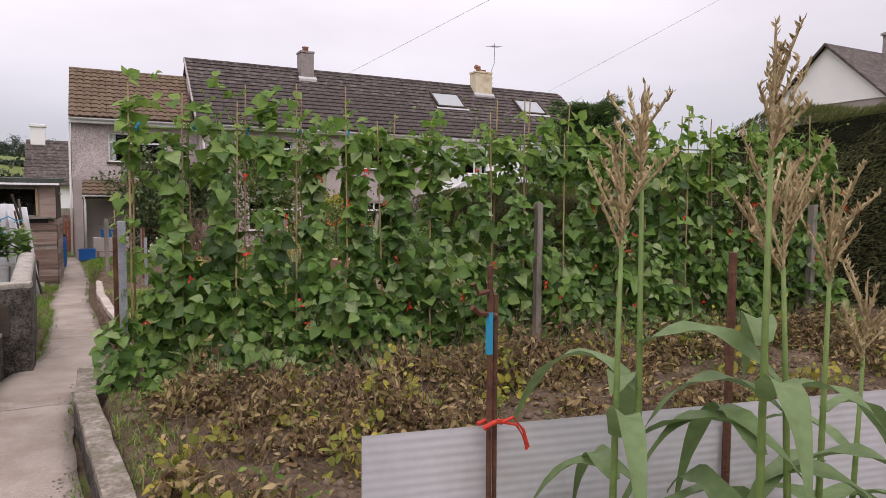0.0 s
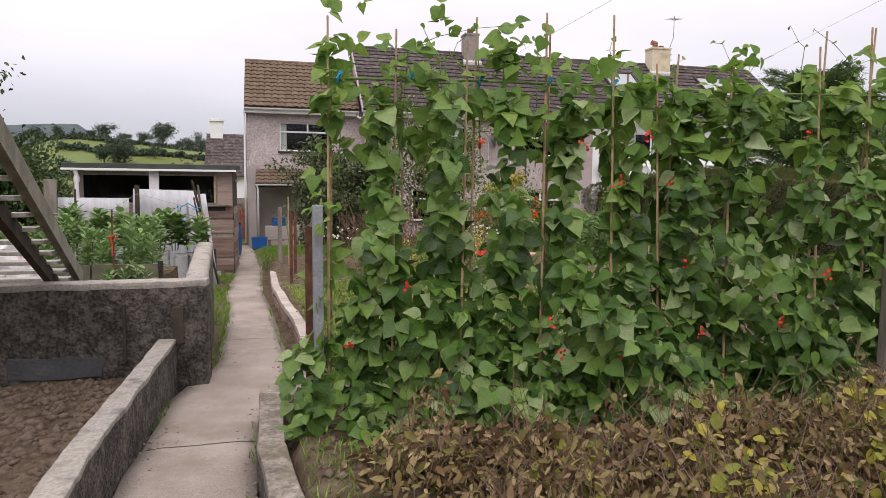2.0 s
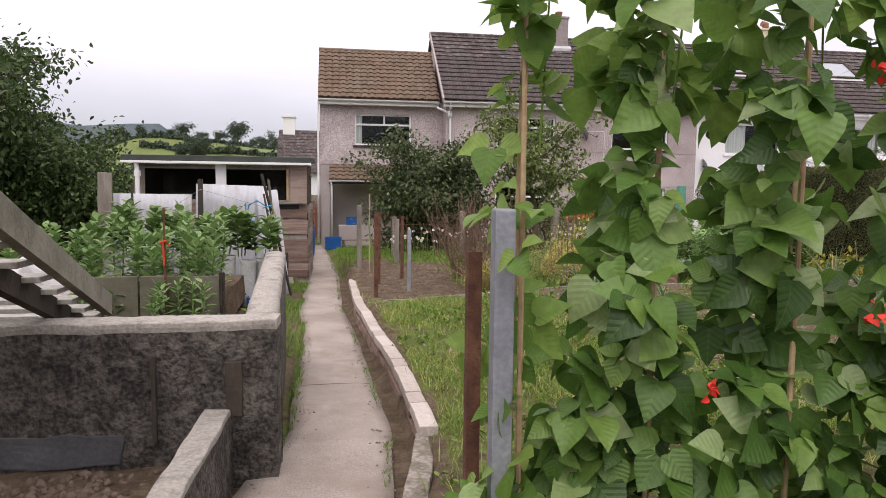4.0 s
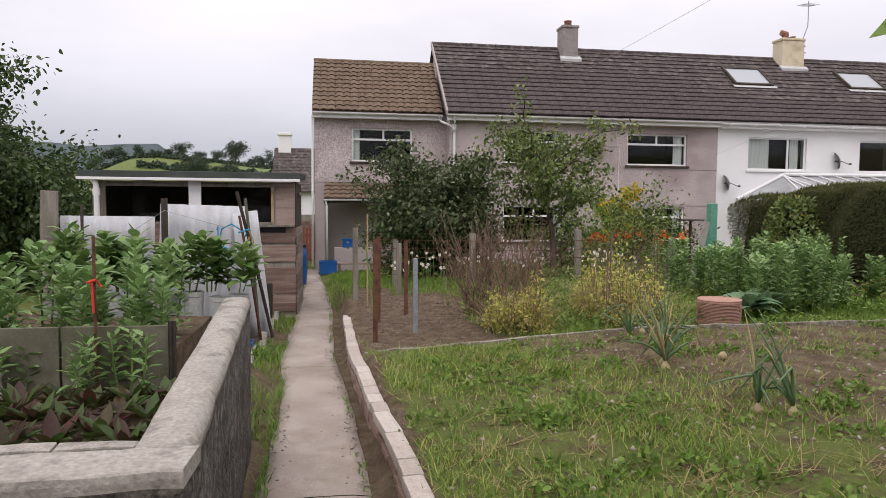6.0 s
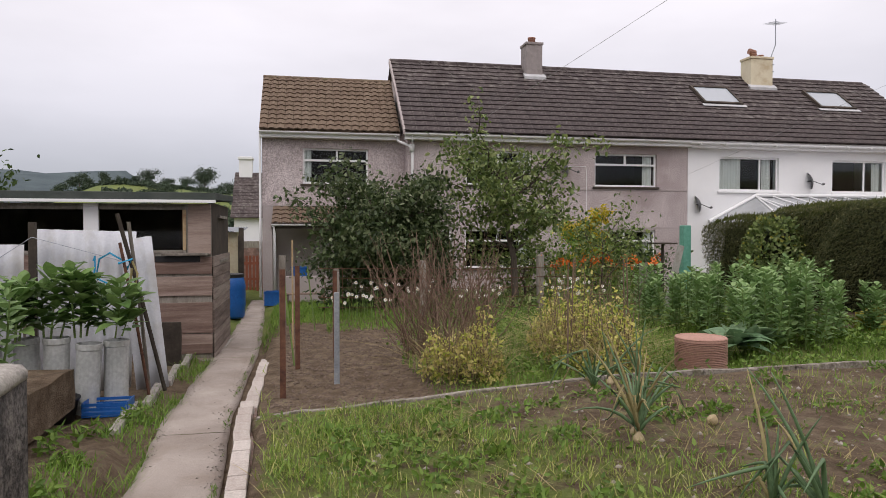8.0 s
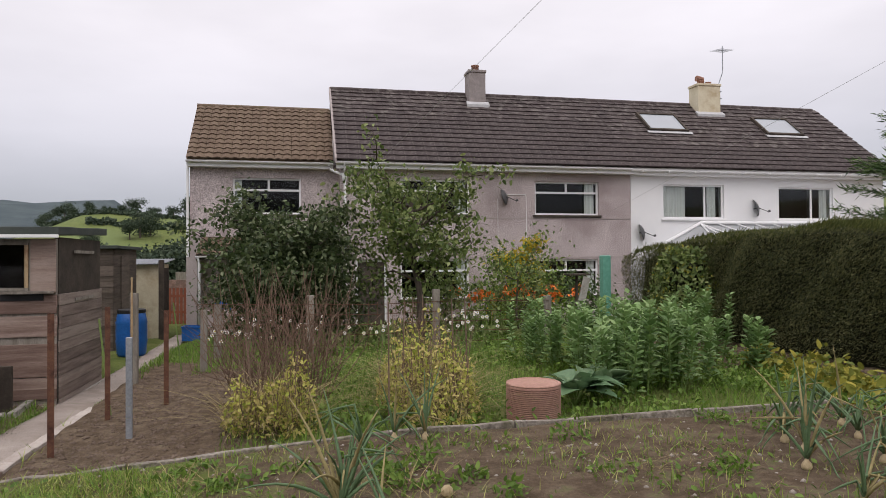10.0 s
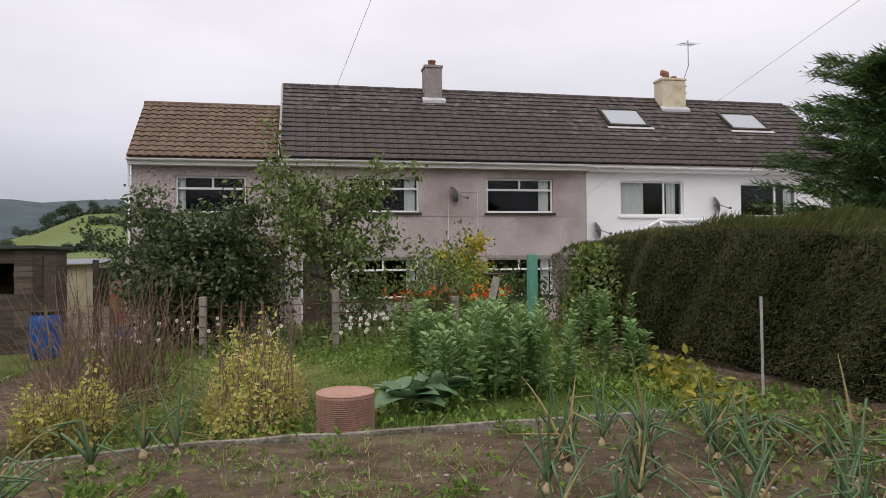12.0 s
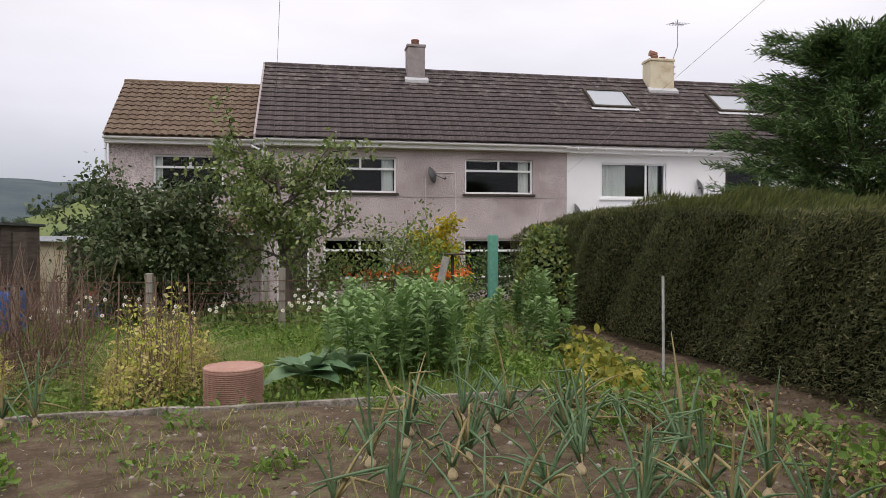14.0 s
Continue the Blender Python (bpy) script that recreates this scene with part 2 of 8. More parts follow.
def foliage(name, stops, rough=0.55, through_light=0.3, spec=0.35, vein=40.0, veins=False):
    """Leaves: each leaf takes its own colour from stops; light comes partly through."""
    m, n, l, b = nodes_of(name)
    g = n.new("ShaderNodeNewGeometry")
    ramp = n.new("ShaderNodeValToRGB")
    e = ramp.color_ramp.elements
    k = len(stops)
    for i, c in enumerate(stops):
        p = i / max(k - 1, 1)
        q = e[i] if i < 2 else e.new(p)
        q.position, q.color = p, col(c)
    l.new(g.outputs["Random Per Island"], ramp.inputs["Fac"])
    tc = n.new("ShaderNodeTexCoord")
    nz = n.new("ShaderNodeTexNoise")
    nz.inputs["Scale"].default_value, nz.inputs["Detail"].default_value = vein, 3.0
    l.new(tc.outputs["Object"], nz.inputs["Vector"])
    mix = n.new("ShaderNodeMix")
    mix.data_type, mix.blend_type = "RGBA", "OVERLAY"
    mix.inputs["Factor"].default_value = 0.35
    l.new(ramp.outputs["Color"], mix.inputs[6])
    l.new(nz.outputs["Fac"], mix.inputs[7])
    if veins:                                   # midrib and slanting side veins, paler and sunk
        def calc(op, a, c, d=None):
            q = n.new("ShaderNodeMath")
            q.operation = op
            for i, val in enumerate((a, c, d)):
                if val is None:
                    continue
                if isinstance(val, (int, float)):
                    q.inputs[i].default_value = val
                else:
                    l.new(val, q.inputs[i])
            return q.outputs[0]
        at = n.new("ShaderNodeAttribute")
        at.attribute_name = "blade"
        sp = n.new("ShaderNodeSeparateXYZ")
        l.new(at.outputs["Vector"], sp.inputs[0])
        across = calc("ABSOLUTE", sp.outputs["X"], None)
        slant = calc("MULTIPLY_ADD", across, -0.75, sp.outputs["Y"])
        saw = calc("PINGPONG", calc("MULTIPLY", slant, 6.5), 0.5)
        side = calc("LESS_THAN", saw, 0.045)
        mid = calc("LESS_THAN", across, 0.014)
        rib = calc("MAXIMUM", side, mid)
        vm = n.new("ShaderNodeMix")
        vm.data_type, vm.blend_type = "RGBA", "MIX"
        l.new(calc("MULTIPLY", rib, 0.15), vm.inputs["Factor"])
        l.new(mix.outputs[2], vm.inputs[6])
        vm.inputs[7].default_value = (0.26, 0.36, 0.13, 1)
        mix = vm
        bp = n.new("ShaderNodeBump")
        bp.inputs["Strength"].default_value, bp.inputs["Distance"].default_value = 0.5, 0.004
        l.new(calc("ADD", saw, nz.outputs["Fac"]), bp.inputs["Height"])
        l.new(bp.outputs[0], b.inputs["Normal"])
    l.new(mix.outputs[2], b.inputs["Base Color"])
    b.inputs["Roughness"].default_value, b.inputs["Specular IOR Level"].default_value = rough, spec
    tr = n.new("ShaderNodeBsdfTranslucent")
    l.new(mix.outputs[2], tr.inputs["Color"])
    ms = n.new("ShaderNodeMixShader")
    ms.inputs["Fac"].default_value = through_light
    o = n["Material Output"]
    l.new(b.outputs[0], ms.inputs[1])
    l.new(tr.outputs[0], ms.inputs[2])
    l.new(ms.outputs[0], o.inputs["Surface"])
    return m


def plain(name, c, rough=0.5, metal=0.0, spec=0.4):
    m, n, l, b = nodes_of(name)
    b.inputs["Base Color"].default_value = col(c)
    b.inputs["Roughness"].default_value, b.inputs["Metallic"].default_value = rough, metal
    b.inputs["Specular IOR Level"].default_value = spec
    return m


def glass_mat(name):
    m, n, l, b = nodes_of(name)
    t = n.new("ShaderNodeBsdfTransparent")
    t.inputs["Color"].default_value = (0.9, 0.92, 0.91, 1)
    gl = n.new("ShaderNodeBsdfGlossy")
    gl.inputs["Roughness"].default_value = 0.03
    fr = n.new("ShaderNodeFresnel")
    fr.inputs["IOR"].default_value = 1.33
    ms = n.new("ShaderNodeMixShader")
    l.new(fr.outputs[0], ms.inputs["Fac"])
    l.new(t.outputs[0], ms.inputs[1])
    l.new(gl.outputs[0], ms.inputs[2])
    l.new(ms.outputs[0], n["Material Output"].inputs["Surface"])
    return m


M_RENDER = surface("grey_pebbledash", [(0.36, 0.305, 0.30), (0.45, 0.387, 0.383), (0.53, 0.462, 0.458)], scale=0.8, fine=30, bump=0.8, bump_dist=0.015, fine_amount=0.38, stain=(0.31, 0.255, 0.248), stain_scale=0.7, grit=True)
M_RENDER2 = surface("smooth_grey_render", [(0.33, 0.285, 0.275), (0.40, 0.352, 0.34)], scale=1.5, fine=80, bump=0.2, fine_amount=0.3)
M_WHITEWALL = surface("white_painted_render", [(0.76, 0.76, 0.77), (0.82, 0.82, 0.82)], scale=1.0, fine=60, bump=0.35, bump_dist=0.008, fine_amount=0.15)
M_TILE = surface("dark_concrete_tile", [(0.044, 0.034, 0.034), (0.066, 0.051, 0.050), (0.095, 0.077, 0.074)], scale=1.4, fine=38, rough=0.85, bump=0.7, fine_amount=0.8, piece=0.18, stain=(0.19, 0.17, 0.155), stain_scale=4.5)
M_TILE_BROWN = surface("brown_concrete_tile", [(0.115, 0.077, 0.054), (0.16, 0.113, 0.08), (0.205, 0.152, 0.108)], scale=2.2, fine=60, rough=0.85, bump=0.5, piece=0.2, stain=(0.12, 0.105, 0.05), stain_scale=3.0)
M_UPVC = plain("white_plastic", (0.8, 0.8, 0.8), 0.35)
M_GLASS = glass_mat("window_glass")
M_CURTAIN = surface("pale_curtain", [(0.68, 0.70, 0.70), (0.80, 0.81, 0.80)], scale=3, fine=20, bump=0.1)
# room surfaces coloured near-black so the interiors look unlit
M_ROOM = surface("unlit_room_tone", [(0.045, 0.04, 0.038), (0.06, 0.055, 0.05)], scale=1, fine=20, bump=0)
M_CHIM = surface("grey_chimney_render", [(0.24, 0.21, 0.205), (0.36, 0.32, 0.31)], scale=5, fine=50, bump=0.6, fine_amount=0.6)
M_CREAM = surface("cream_painted_render", [(0.62, 0.55, 0.40), (0.72, 0.66, 0.50)], scale=2, fine=50, bump=0.3, stain=(0.45, 0.34, 0.2), stain_scale=1.4)
M_LEAD = surface("lead_flashing", [(0.42, 0.42, 0.43), (0.55, 0.55, 0.56)], scale=6, fine=40, rough=0.6)
M_POT = surface("chimney_pot_clay", [(0.25, 0.12, 0.09), (0.33, 0.18, 0.13)], scale=8, fine=40)
M_CONC = surface("path_concrete", [(0.245, 0.205, 0.176), (0.325, 0.28, 0.246), (0.40, 0.348, 0.31)], scale=1.6, fine=120, rough=0.9, bump=0.4, bump_dist=0.006, fine_amount=0.55, stain=(0.25, 0.205, 0.17), stain_scale=2.2)
M_WALLDARK = surface("blackened_concrete_wall", [(0.032, 0.029, 0.026), (0.066, 0.059, 0.053), (0.125, 0.112, 0.10)], scale=4, fine=46, rough=0.95, bump=1.0, bump_dist=0.02, fine_amount=0.6, stain=(0.18, 0.162, 0.14), stain_scale=12, grit=True)
M_WALLTOP = surface("pale_weathered_coping", [(0.24, 0.22, 0.195), (0.36, 0.335, 0.30), (0.44, 0.41, 0.37)], scale=5, fine=60, rough=0.95, bump=0.6, bump_dist=0.01, fine_amount=0.5, stain=(0.13, 0.12, 0.105), stain_scale=5)
M_KERBOLD = surface("old_mossy_concrete", [(0.13, 0.11, 0.088), (0.24, 0.212, 0.18), (0.36, 0.325, 0.285)], scale=8, fine=40, rough=0.95, bump=0.9, bump_dist=0.02, fine_amount=0.8, stain=(0.13, 0.12, 0.075), stain_scale=7)
M_BLOCK = surface("pale_brick", [(0.36, 0.31, 0.275), (0.46, 0.41, 0.37), (0.54, 0.49, 0.45)], scale=6, fine=70, rough=0.9, bump=0.4, piece=0.3, stain=(0.22, 0.19, 0.16), stain_scale=5)
M_BRICKRED = surface("red_grey_brick", [(0.20, 0.13, 0.105), (0.30, 0.2, 0.165), (0.34, 0.25, 0.215)], scale=8, fine=70, rough=0.9, bump=0.5, piece=0.4, stain=(0.11, 0.10, 0.08), stain_scale=6)
M_PLANK = surface("weathered_brown_plank", [(0.16, 0.105, 0.085), (0.25, 0.18, 0.15), (0.34, 0.265, 0.225)], scale=2.5, fine=30, rough=0.85, bump=0.4, stretch=(0.5, 0.5, 7), piece=0.45)
M_GREYWOOD = surface("grey_weathered_wood", [(0.13, 0.115, 0.095), (0.22, 0.195, 0.165), (0.30, 0.275, 0.24)], scale=3, fine=40, rough=0.9, bump=0.5, stretch=(4, 4, 0.6), piece=0.2)
M_DARKWOOD = surface("dark_stained_wood", [(0.03, 0.025, 0.02), (0.06, 0.048, 0.038), (0.09, 0.07, 0.055)], scale=3, fine=30, rough=0.85, bump=0.4)
M_FELT = surface("roof_felt", [(0.045, 0.055, 0.05), (0.08, 0.09, 0.08)], scale=3, fine=90, rough=0.95, bump=0.5)
M_TIN = surface("pale_corrugated_sheet", [(0.40, 0.41, 0.44), (0.50, 0.51, 0.54), (0.56, 0.57, 0.60)], scale=1.5, fine=40, rough=0.55, bump=0.1, stain=(0.40, 0.39, 0.37), stain_scale=2.0, fine_amount=0.15)
M_RUST = surface("rusty_steel", [(0.06, 0.028, 0.02), (0.12, 0.055, 0.035), (0.17, 0.085, 0.05)], scale=12, fine=80, rough=0.85, bump=0.5)
M_GALV = surface("galvanised_steel", [(0.25, 0.27, 0.30), (0.36, 0.38, 0.41)], scale=8, fine=60, rough=0.5, metal=0.4, bump=0.1)
M_CANE = surface("bamboo_cane", [(0.30, 0.20, 0.11), (0.42, 0.31, 0.18), (0.30, 0.17, 0.10)], scale=6, fine=40, rough=0.6, bump=0.2)
M_BLUE = surface("blue_plastic", [(0.012, 0.08, 0.28), (0.018, 0.11, 0.36)], scale=3, fine=30, rough=0.4, bump=0.05)
M_BLUEROPE = plain("blue_rope", (0.02, 0.28, 0.48), 0.7)
M_REDROPE = plain("red_twine", (0.55, 0.05, 0.03), 0.8)
M_GREENNET = surface("green_plastic_mesh", [(0.10, 0.30, 0.22), (0.16, 0.40, 0.31)], scale=12, fine=90, rough=0.6, bump=0.4)
M_TERRA = surface("faded_terracotta_plastic", [(0.36, 0.20, 0.155), (0.44, 0.265, 0.21)], scale=3, fine=40, rough=0.75, bump=0.15)
M_BLACK = surface("black_plastic", [(0.012, 0.012, 0.013), (0.022, 0.022, 0.023)], scale=5, fine=40, rough=0.5, bump=0.1)
M_PIPE = surface("pale_grey_pipe", [(0.36, 0.37, 0.36), (0.50, 0.50, 0.49)], scale=3, fine=30, rough=0.6, bump=0.1, stain=(0.28, 0.27, 0.22), stain_scale=3)
M_BARK = surface("bark", [(0.07, 0.055, 0.045), (0.13, 0.105, 0.085)], scale=10, fine=40, bump=0.8, stretch=(1, 1, 0.3))
M_STEMDRY = surface("dry_stem", [(0.12, 0.085, 0.06), (0.24, 0.165, 0.12)], scale=10, fine=40, bump=0.2)
M_STEMGREEN = surface("green_stem", [(0.10, 0.17, 0.045), (0.19, 0.26, 0.08)], scale=4, fine=40, bump=0.1, rough=0.6)
# the palest stop paints glossy highlights onto a small share of leaves
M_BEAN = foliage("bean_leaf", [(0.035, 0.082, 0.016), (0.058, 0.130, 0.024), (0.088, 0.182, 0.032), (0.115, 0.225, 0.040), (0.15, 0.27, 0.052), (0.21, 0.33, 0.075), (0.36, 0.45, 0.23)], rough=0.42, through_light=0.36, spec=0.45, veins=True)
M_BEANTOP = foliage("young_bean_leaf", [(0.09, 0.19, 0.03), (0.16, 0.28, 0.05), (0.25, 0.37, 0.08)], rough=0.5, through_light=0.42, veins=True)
M_FLOWER = plain("scarlet_petal", (0.62, 0.035, 0.02), 0.6)
M_DEADLEAF = foliage("withered_leaf", [(0.06, 0.036, 0.022), (0.13, 0.082, 0.045), (0.23, 0.16, 0.085), (0.37, 0.29, 0.15), (0.17, 0.16, 0.05), (0.12, 0.066, 0.042)], rough=0.85, spec=0.1, through_light=0.15)
M_YELLOWLEAF = foliage("yellowing_leaf", [(0.15, 0.18, 0.035), (0.25, 0.26, 0.045), (0.42, 0.36, 0.06), (0.11, 0.16, 0.035)], rough=0.7)
M_WEED = foliage("weed_leaf", [(0.075, 0.14, 0.022), (0.13, 0.22, 0.034), (0.20, 0.295, 0.058)], rough=0.6)
M_GRASS = foliage("grass_blade", [(0.13, 0.185, 0.03), (0.205, 0.275, 0.045), (0.29, 0.355, 0.075), (0.46, 0.42, 0.17)], rough=0.6)
M_GRASSGREEN = foliage("lush_grass_blade", [(0.095, 0.18, 0.025), (0.15, 0.26, 0.036), (0.22, 0.335, 0.056)], rough=0.6)
M_STRAW = foliage("straw_blade", [(0.30, 0.24, 0.11), (0.42, 0.36, 0.18), (0.22, 0.16, 0.08)], rough=0.8, spec=0.1)
M_BROAD = foliage("broad_bean_leaf", [(0.11, 0.20, 0.06), (0.19, 0.31, 0.10), (0.29, 0.41, 0.17)], rough=0.55)
M_PEAYEL = foliage("pale_yellow_pea_leaf", [(0.27, 0.34, 0.06), (0.44, 0.46, 0.10), (0.60, 0.53, 0.20), (0.48, 0.38, 0.17)], rough=0.75, spec=0.1)
M_TREE = foliage("fruit_tree_leaf", [(0.055, 0.09, 0.024), (0.11, 0.16, 0.042), (0.18, 0.235, 0.068), (0.29, 0.33, 0.13)], rough=0.5)
M_APPLE = foliage("apple_leaf", [(0.03, 0.05, 0.018), (0.056, 0.086, 0.03), (0.10, 0.135, 0.052), (0.20, 0.23, 0.125)], rough=0.5)
M_TREEDARK = foliage("dark_tree_leaf", [(0.024, 0.048, 0.016), (0.045, 0.08, 0.024), (0.075, 0.12, 0.036), (0.12, 0.17, 0.06)], rough=0.55)
M_HEDGE = foliage("conifer_hedge_sprig", [(0.075, 0.09, 0.050), (0.14, 0.155, 0.078), (0.22, 0.23, 0.108), (0.32, 0.31, 0.145)], rough=0.75, spec=0.2, through_light=0.3)
# yellower stops put the sunlit look of the hedge top into its colour
M_HEDGETOP = foliage("sunlit_hedge_sprig", [(0.08, 0.10, 0.036), (0.13, 0.15, 0.05), (0.19, 0.205, 0.07)], rough=0.7, spec=0.15, through_light=0.3)
# near-black: the shade deep inside foliage is put into this colour
M_HEDGECORE = surface("shaded_hedge_tone", [(0.02, 0.022, 0.014), (0.038, 0.04, 0.022)], scale=6, fine=40, bump=1.0, bump_dist=0.05, spec=0.05)
M_CONIFER = foliage("conifer_spray", [(0.03, 0.062, 0.022), (0.06, 0.115, 0.036), (0.11, 0.18, 0.055), (0.17, 0.25, 0.08)], rough=0.6, through_light=0.2)
M_ONION = foliage("onion_leaf", [(0.075, 0.15, 0.075), (0.11, 0.20, 0.10), (0.17, 0.26, 0.13), (0.30, 0.34, 0.15)], rough=0.45)
M_BULB = surface("onion_skin", [(0.36, 0.28, 0.16), (0.50, 0.41, 0.26)], scale=20, fine=60, rough=0.7, bump=0.2)
M_MAIZE = foliage("maize_leaf", [(0.10, 0.17, 0.055), (0.15, 0.23, 0.09), (0.20, 0.28, 0.12)], rough=0.5, spec=0.4, through_light=0.3)
M_TASSEL = surface("maize_tassel", [(0.34, 0.26, 0.14), (0.48, 0.39, 0.23)], scale=20, fine=80, rough=0.8, bump=0.3)
M_DAISY = plain("white_petal", (0.8, 0.8, 0.78), 0.7)
M_ORANGE = plain("orange_petal", (0.72, 0.17, 0.02), 0.6)
M_ORANGE2 = foliage("golden_shrub_leaf", [(0.40, 0.33, 0.02), (0.55, 0.42, 0.03), (0.28, 0.30, 0.03)], rough=0.6)
M_BEET = foliage("beet_leaf", [(0.035, 0.075, 0.02), (0.06, 0.018, 0.018), (0.055, 0.11, 0.025), (0.085, 0.025, 0.022), (0.075, 0.14, 0.035)], rough=0.5)
M_STONE = surface("pebble", [(0.22, 0.19, 0.165), (0.36, 0.32, 0.28)], scale=10, fine=60, piece=0.3)
M_FENCERED = surface("red_brown_fence_paint", [(0.20, 0.06, 0.035), (0.28, 0.10, 0.06)], scale=4, fine=40)


def ground_material():
    """Bare soil, turning to grass where the attribute 'cover' rises, to field green far off, and to haze-blue woods
    beyond.
    """
    m, n, l, b = nodes_of("garden_soil_and_turf")
    at = n.new("ShaderNodeAttribute")
    at.attribute_name = "cover"
    tc = n.new("ShaderNodeTexCoord")

    def nz(scale, detail=6.0, r=0.6):
        q = n.new("ShaderNodeTexNoise")
        q.inputs["Scale"].default_value, q.inputs["Detail"].default_value, q.inputs["Roughness"].default_value = scale, detail, r
        l.new(tc.outputs["Object"], q.inputs["Vector"])
        return q

    def ramp(src, stops):
        q = n.new("ShaderNodeValToRGB")
        e = q.color_ramp.elements
        for i, (p, c) in enumerate(stops):
            z = e[i] if i < 2 else e.new(p)
            z.position, z.color = p, col(c)
        l.new(src, q.inputs["Fac"])
        return q

    a, f, g = nz(1.1), nz(38.0, 5.0, 0.7), nz(6.0)
    soil = ramp(g.outputs["Fac"], [(0.3, (0.085, 0.060, 0.039)), (0.5, (0.142, 0.104, 0.070)), (0.72, (0.22, 0.17, 0.122))])
    grass = ramp(a.outputs["Fac"], [(0.3, (0.085, 0.115, 0.028)), (0.55, (0.135, 0.165, 0.045)), (0.75, (0.21, 0.20, 0.09))])
    ad = n.new("ShaderNodeMath")
    l.new(at.outputs["Fac"], ad.inputs[0])
    sc = n.new("ShaderNodeMath")
    sc.operation = "MULTIPLY_ADD"
    sc.inputs[1].default_value, sc.inputs[2].default_value = 1.5, -0.75
    l.new(g.outputs["Fac"], sc.inputs[0])
    l.new(sc.outputs[0], ad.inputs[1])
    cl = n.new("ShaderNodeMapRange")
    cl.inputs["From Min"].default_value, cl.inputs["From Max"].default_value = 0.35, 0.65
    l.new(ad.outputs[0], cl.inputs["Value"])
    mx = n.new("ShaderNodeMix")
    mx.data_type = "RGBA"
    l.new(cl.outputs["Result"], mx.inputs["Factor"])
    l.new(soil.outputs[0], mx.inputs[6])
    l.new(grass.outputs[0], mx.inputs[7])
    aw = n.new("ShaderNodeAttribute")
    aw.attribute_name = "wood"
    far_n = nz(0.02, 8.0, 0.6)
    # distance haze is painted in: bluish stops for the far wooded hill
    wood = ramp(far_n.outputs["Fac"], [(0.35, (0.055, 0.075, 0.085)), (0.65, (0.085, 0.11, 0.115))])
    wm = n.new("ShaderNodeMix")
    wm.data_type = "RGBA"
    l.new(aw.outputs["Fac"], wm.inputs["Factor"])
    l.new(mx.outputs[2], wm.inputs[6])
    l.new(wood.outputs[0], wm.inputs[7])
    mx = wm
    af = n.new("ShaderNodeAttribute")
    af.attribute_name = "field"
    fm = n.new("ShaderNodeMix")
    fm.data_type = "RGBA"
    l.new(af.outputs["Fac"], fm.inputs["Factor"])
    l.new(mx.outputs[2], fm.inputs[6])
    fm.inputs[7].default_value = (0.145, 0.19, 0.075, 1)
    mx = fm
    ov = n.new("ShaderNodeMix")
    ov.data_type, ov.blend_type = "RGBA", "OVERLAY"
    ov.inputs["Factor"].default_value = 0.55
    l.new(mx.outputs[2], ov.inputs[6])
    l.new(f.outputs["Fac"], ov.inputs[7])
    l.new(ov.outputs[2], b.inputs["Base Color"])
    b.inputs["Roughness"].default_value, b.inputs["Specular IOR Level"].default_value = 0.95, 0.15
    s2 = n.new("ShaderNodeMath")
    l.new(f.outputs["Fac"], s2.inputs[0])
    l.new(g.outputs["Fac"], s2.inputs[1])
    bp = n.new("ShaderNodeBump")
    bp.inputs["Strength"].default_value, bp.inputs["Distance"].default_value = 0.9, 0.04
    l.new(s2.outputs[0], bp.inputs["Height"])
    l.new(bp.outputs[0], b.inputs["Normal"])
    return m


M_GROUND = ground_material()

# ---- ground ----
def sstep(a, b, v):
    t = np.clip((v - a) / (b - a), 0, 1)
    return t * t * (3 - 2 * t)


PATH_Y = np.array([-6.0, 0.0, 3.6, 5.0, 6.2, 7.0, 8.0, 9.7, 11.1, 13.0, 17.0, 21.0, 26.4])
PATH_L = np.array([-0.76, -0.75, -0.86, -0.89, -0.86, -0.83, -0.60, -0.64, -0.66, -0.80, -0.84, -0.92, -1.15])
PATH_R = np.array([0.60, 0.28, -0.10, -0.20, -0.20, -0.02, 0.04, -0.04, -0.10, -0.23, -0.27, -0.45, -0.78])


def path_left(y):
    return np.interp(y, PATH_Y, PATH_L)


def path_right(y):
    return np.interp(y, PATH_Y, PATH_R)


def path_z(y):
    return 0.16 - 0.022 * np.clip(y, 0.0, 26.4)


def wob(x, y, s, k):
    return np.sin(x * s + k) * np.cos(y * s * 1.13 + 2 * k) + 0.5 * np.sin(x * s * 2.3 + 1.7 * k + y * s * 1.9)


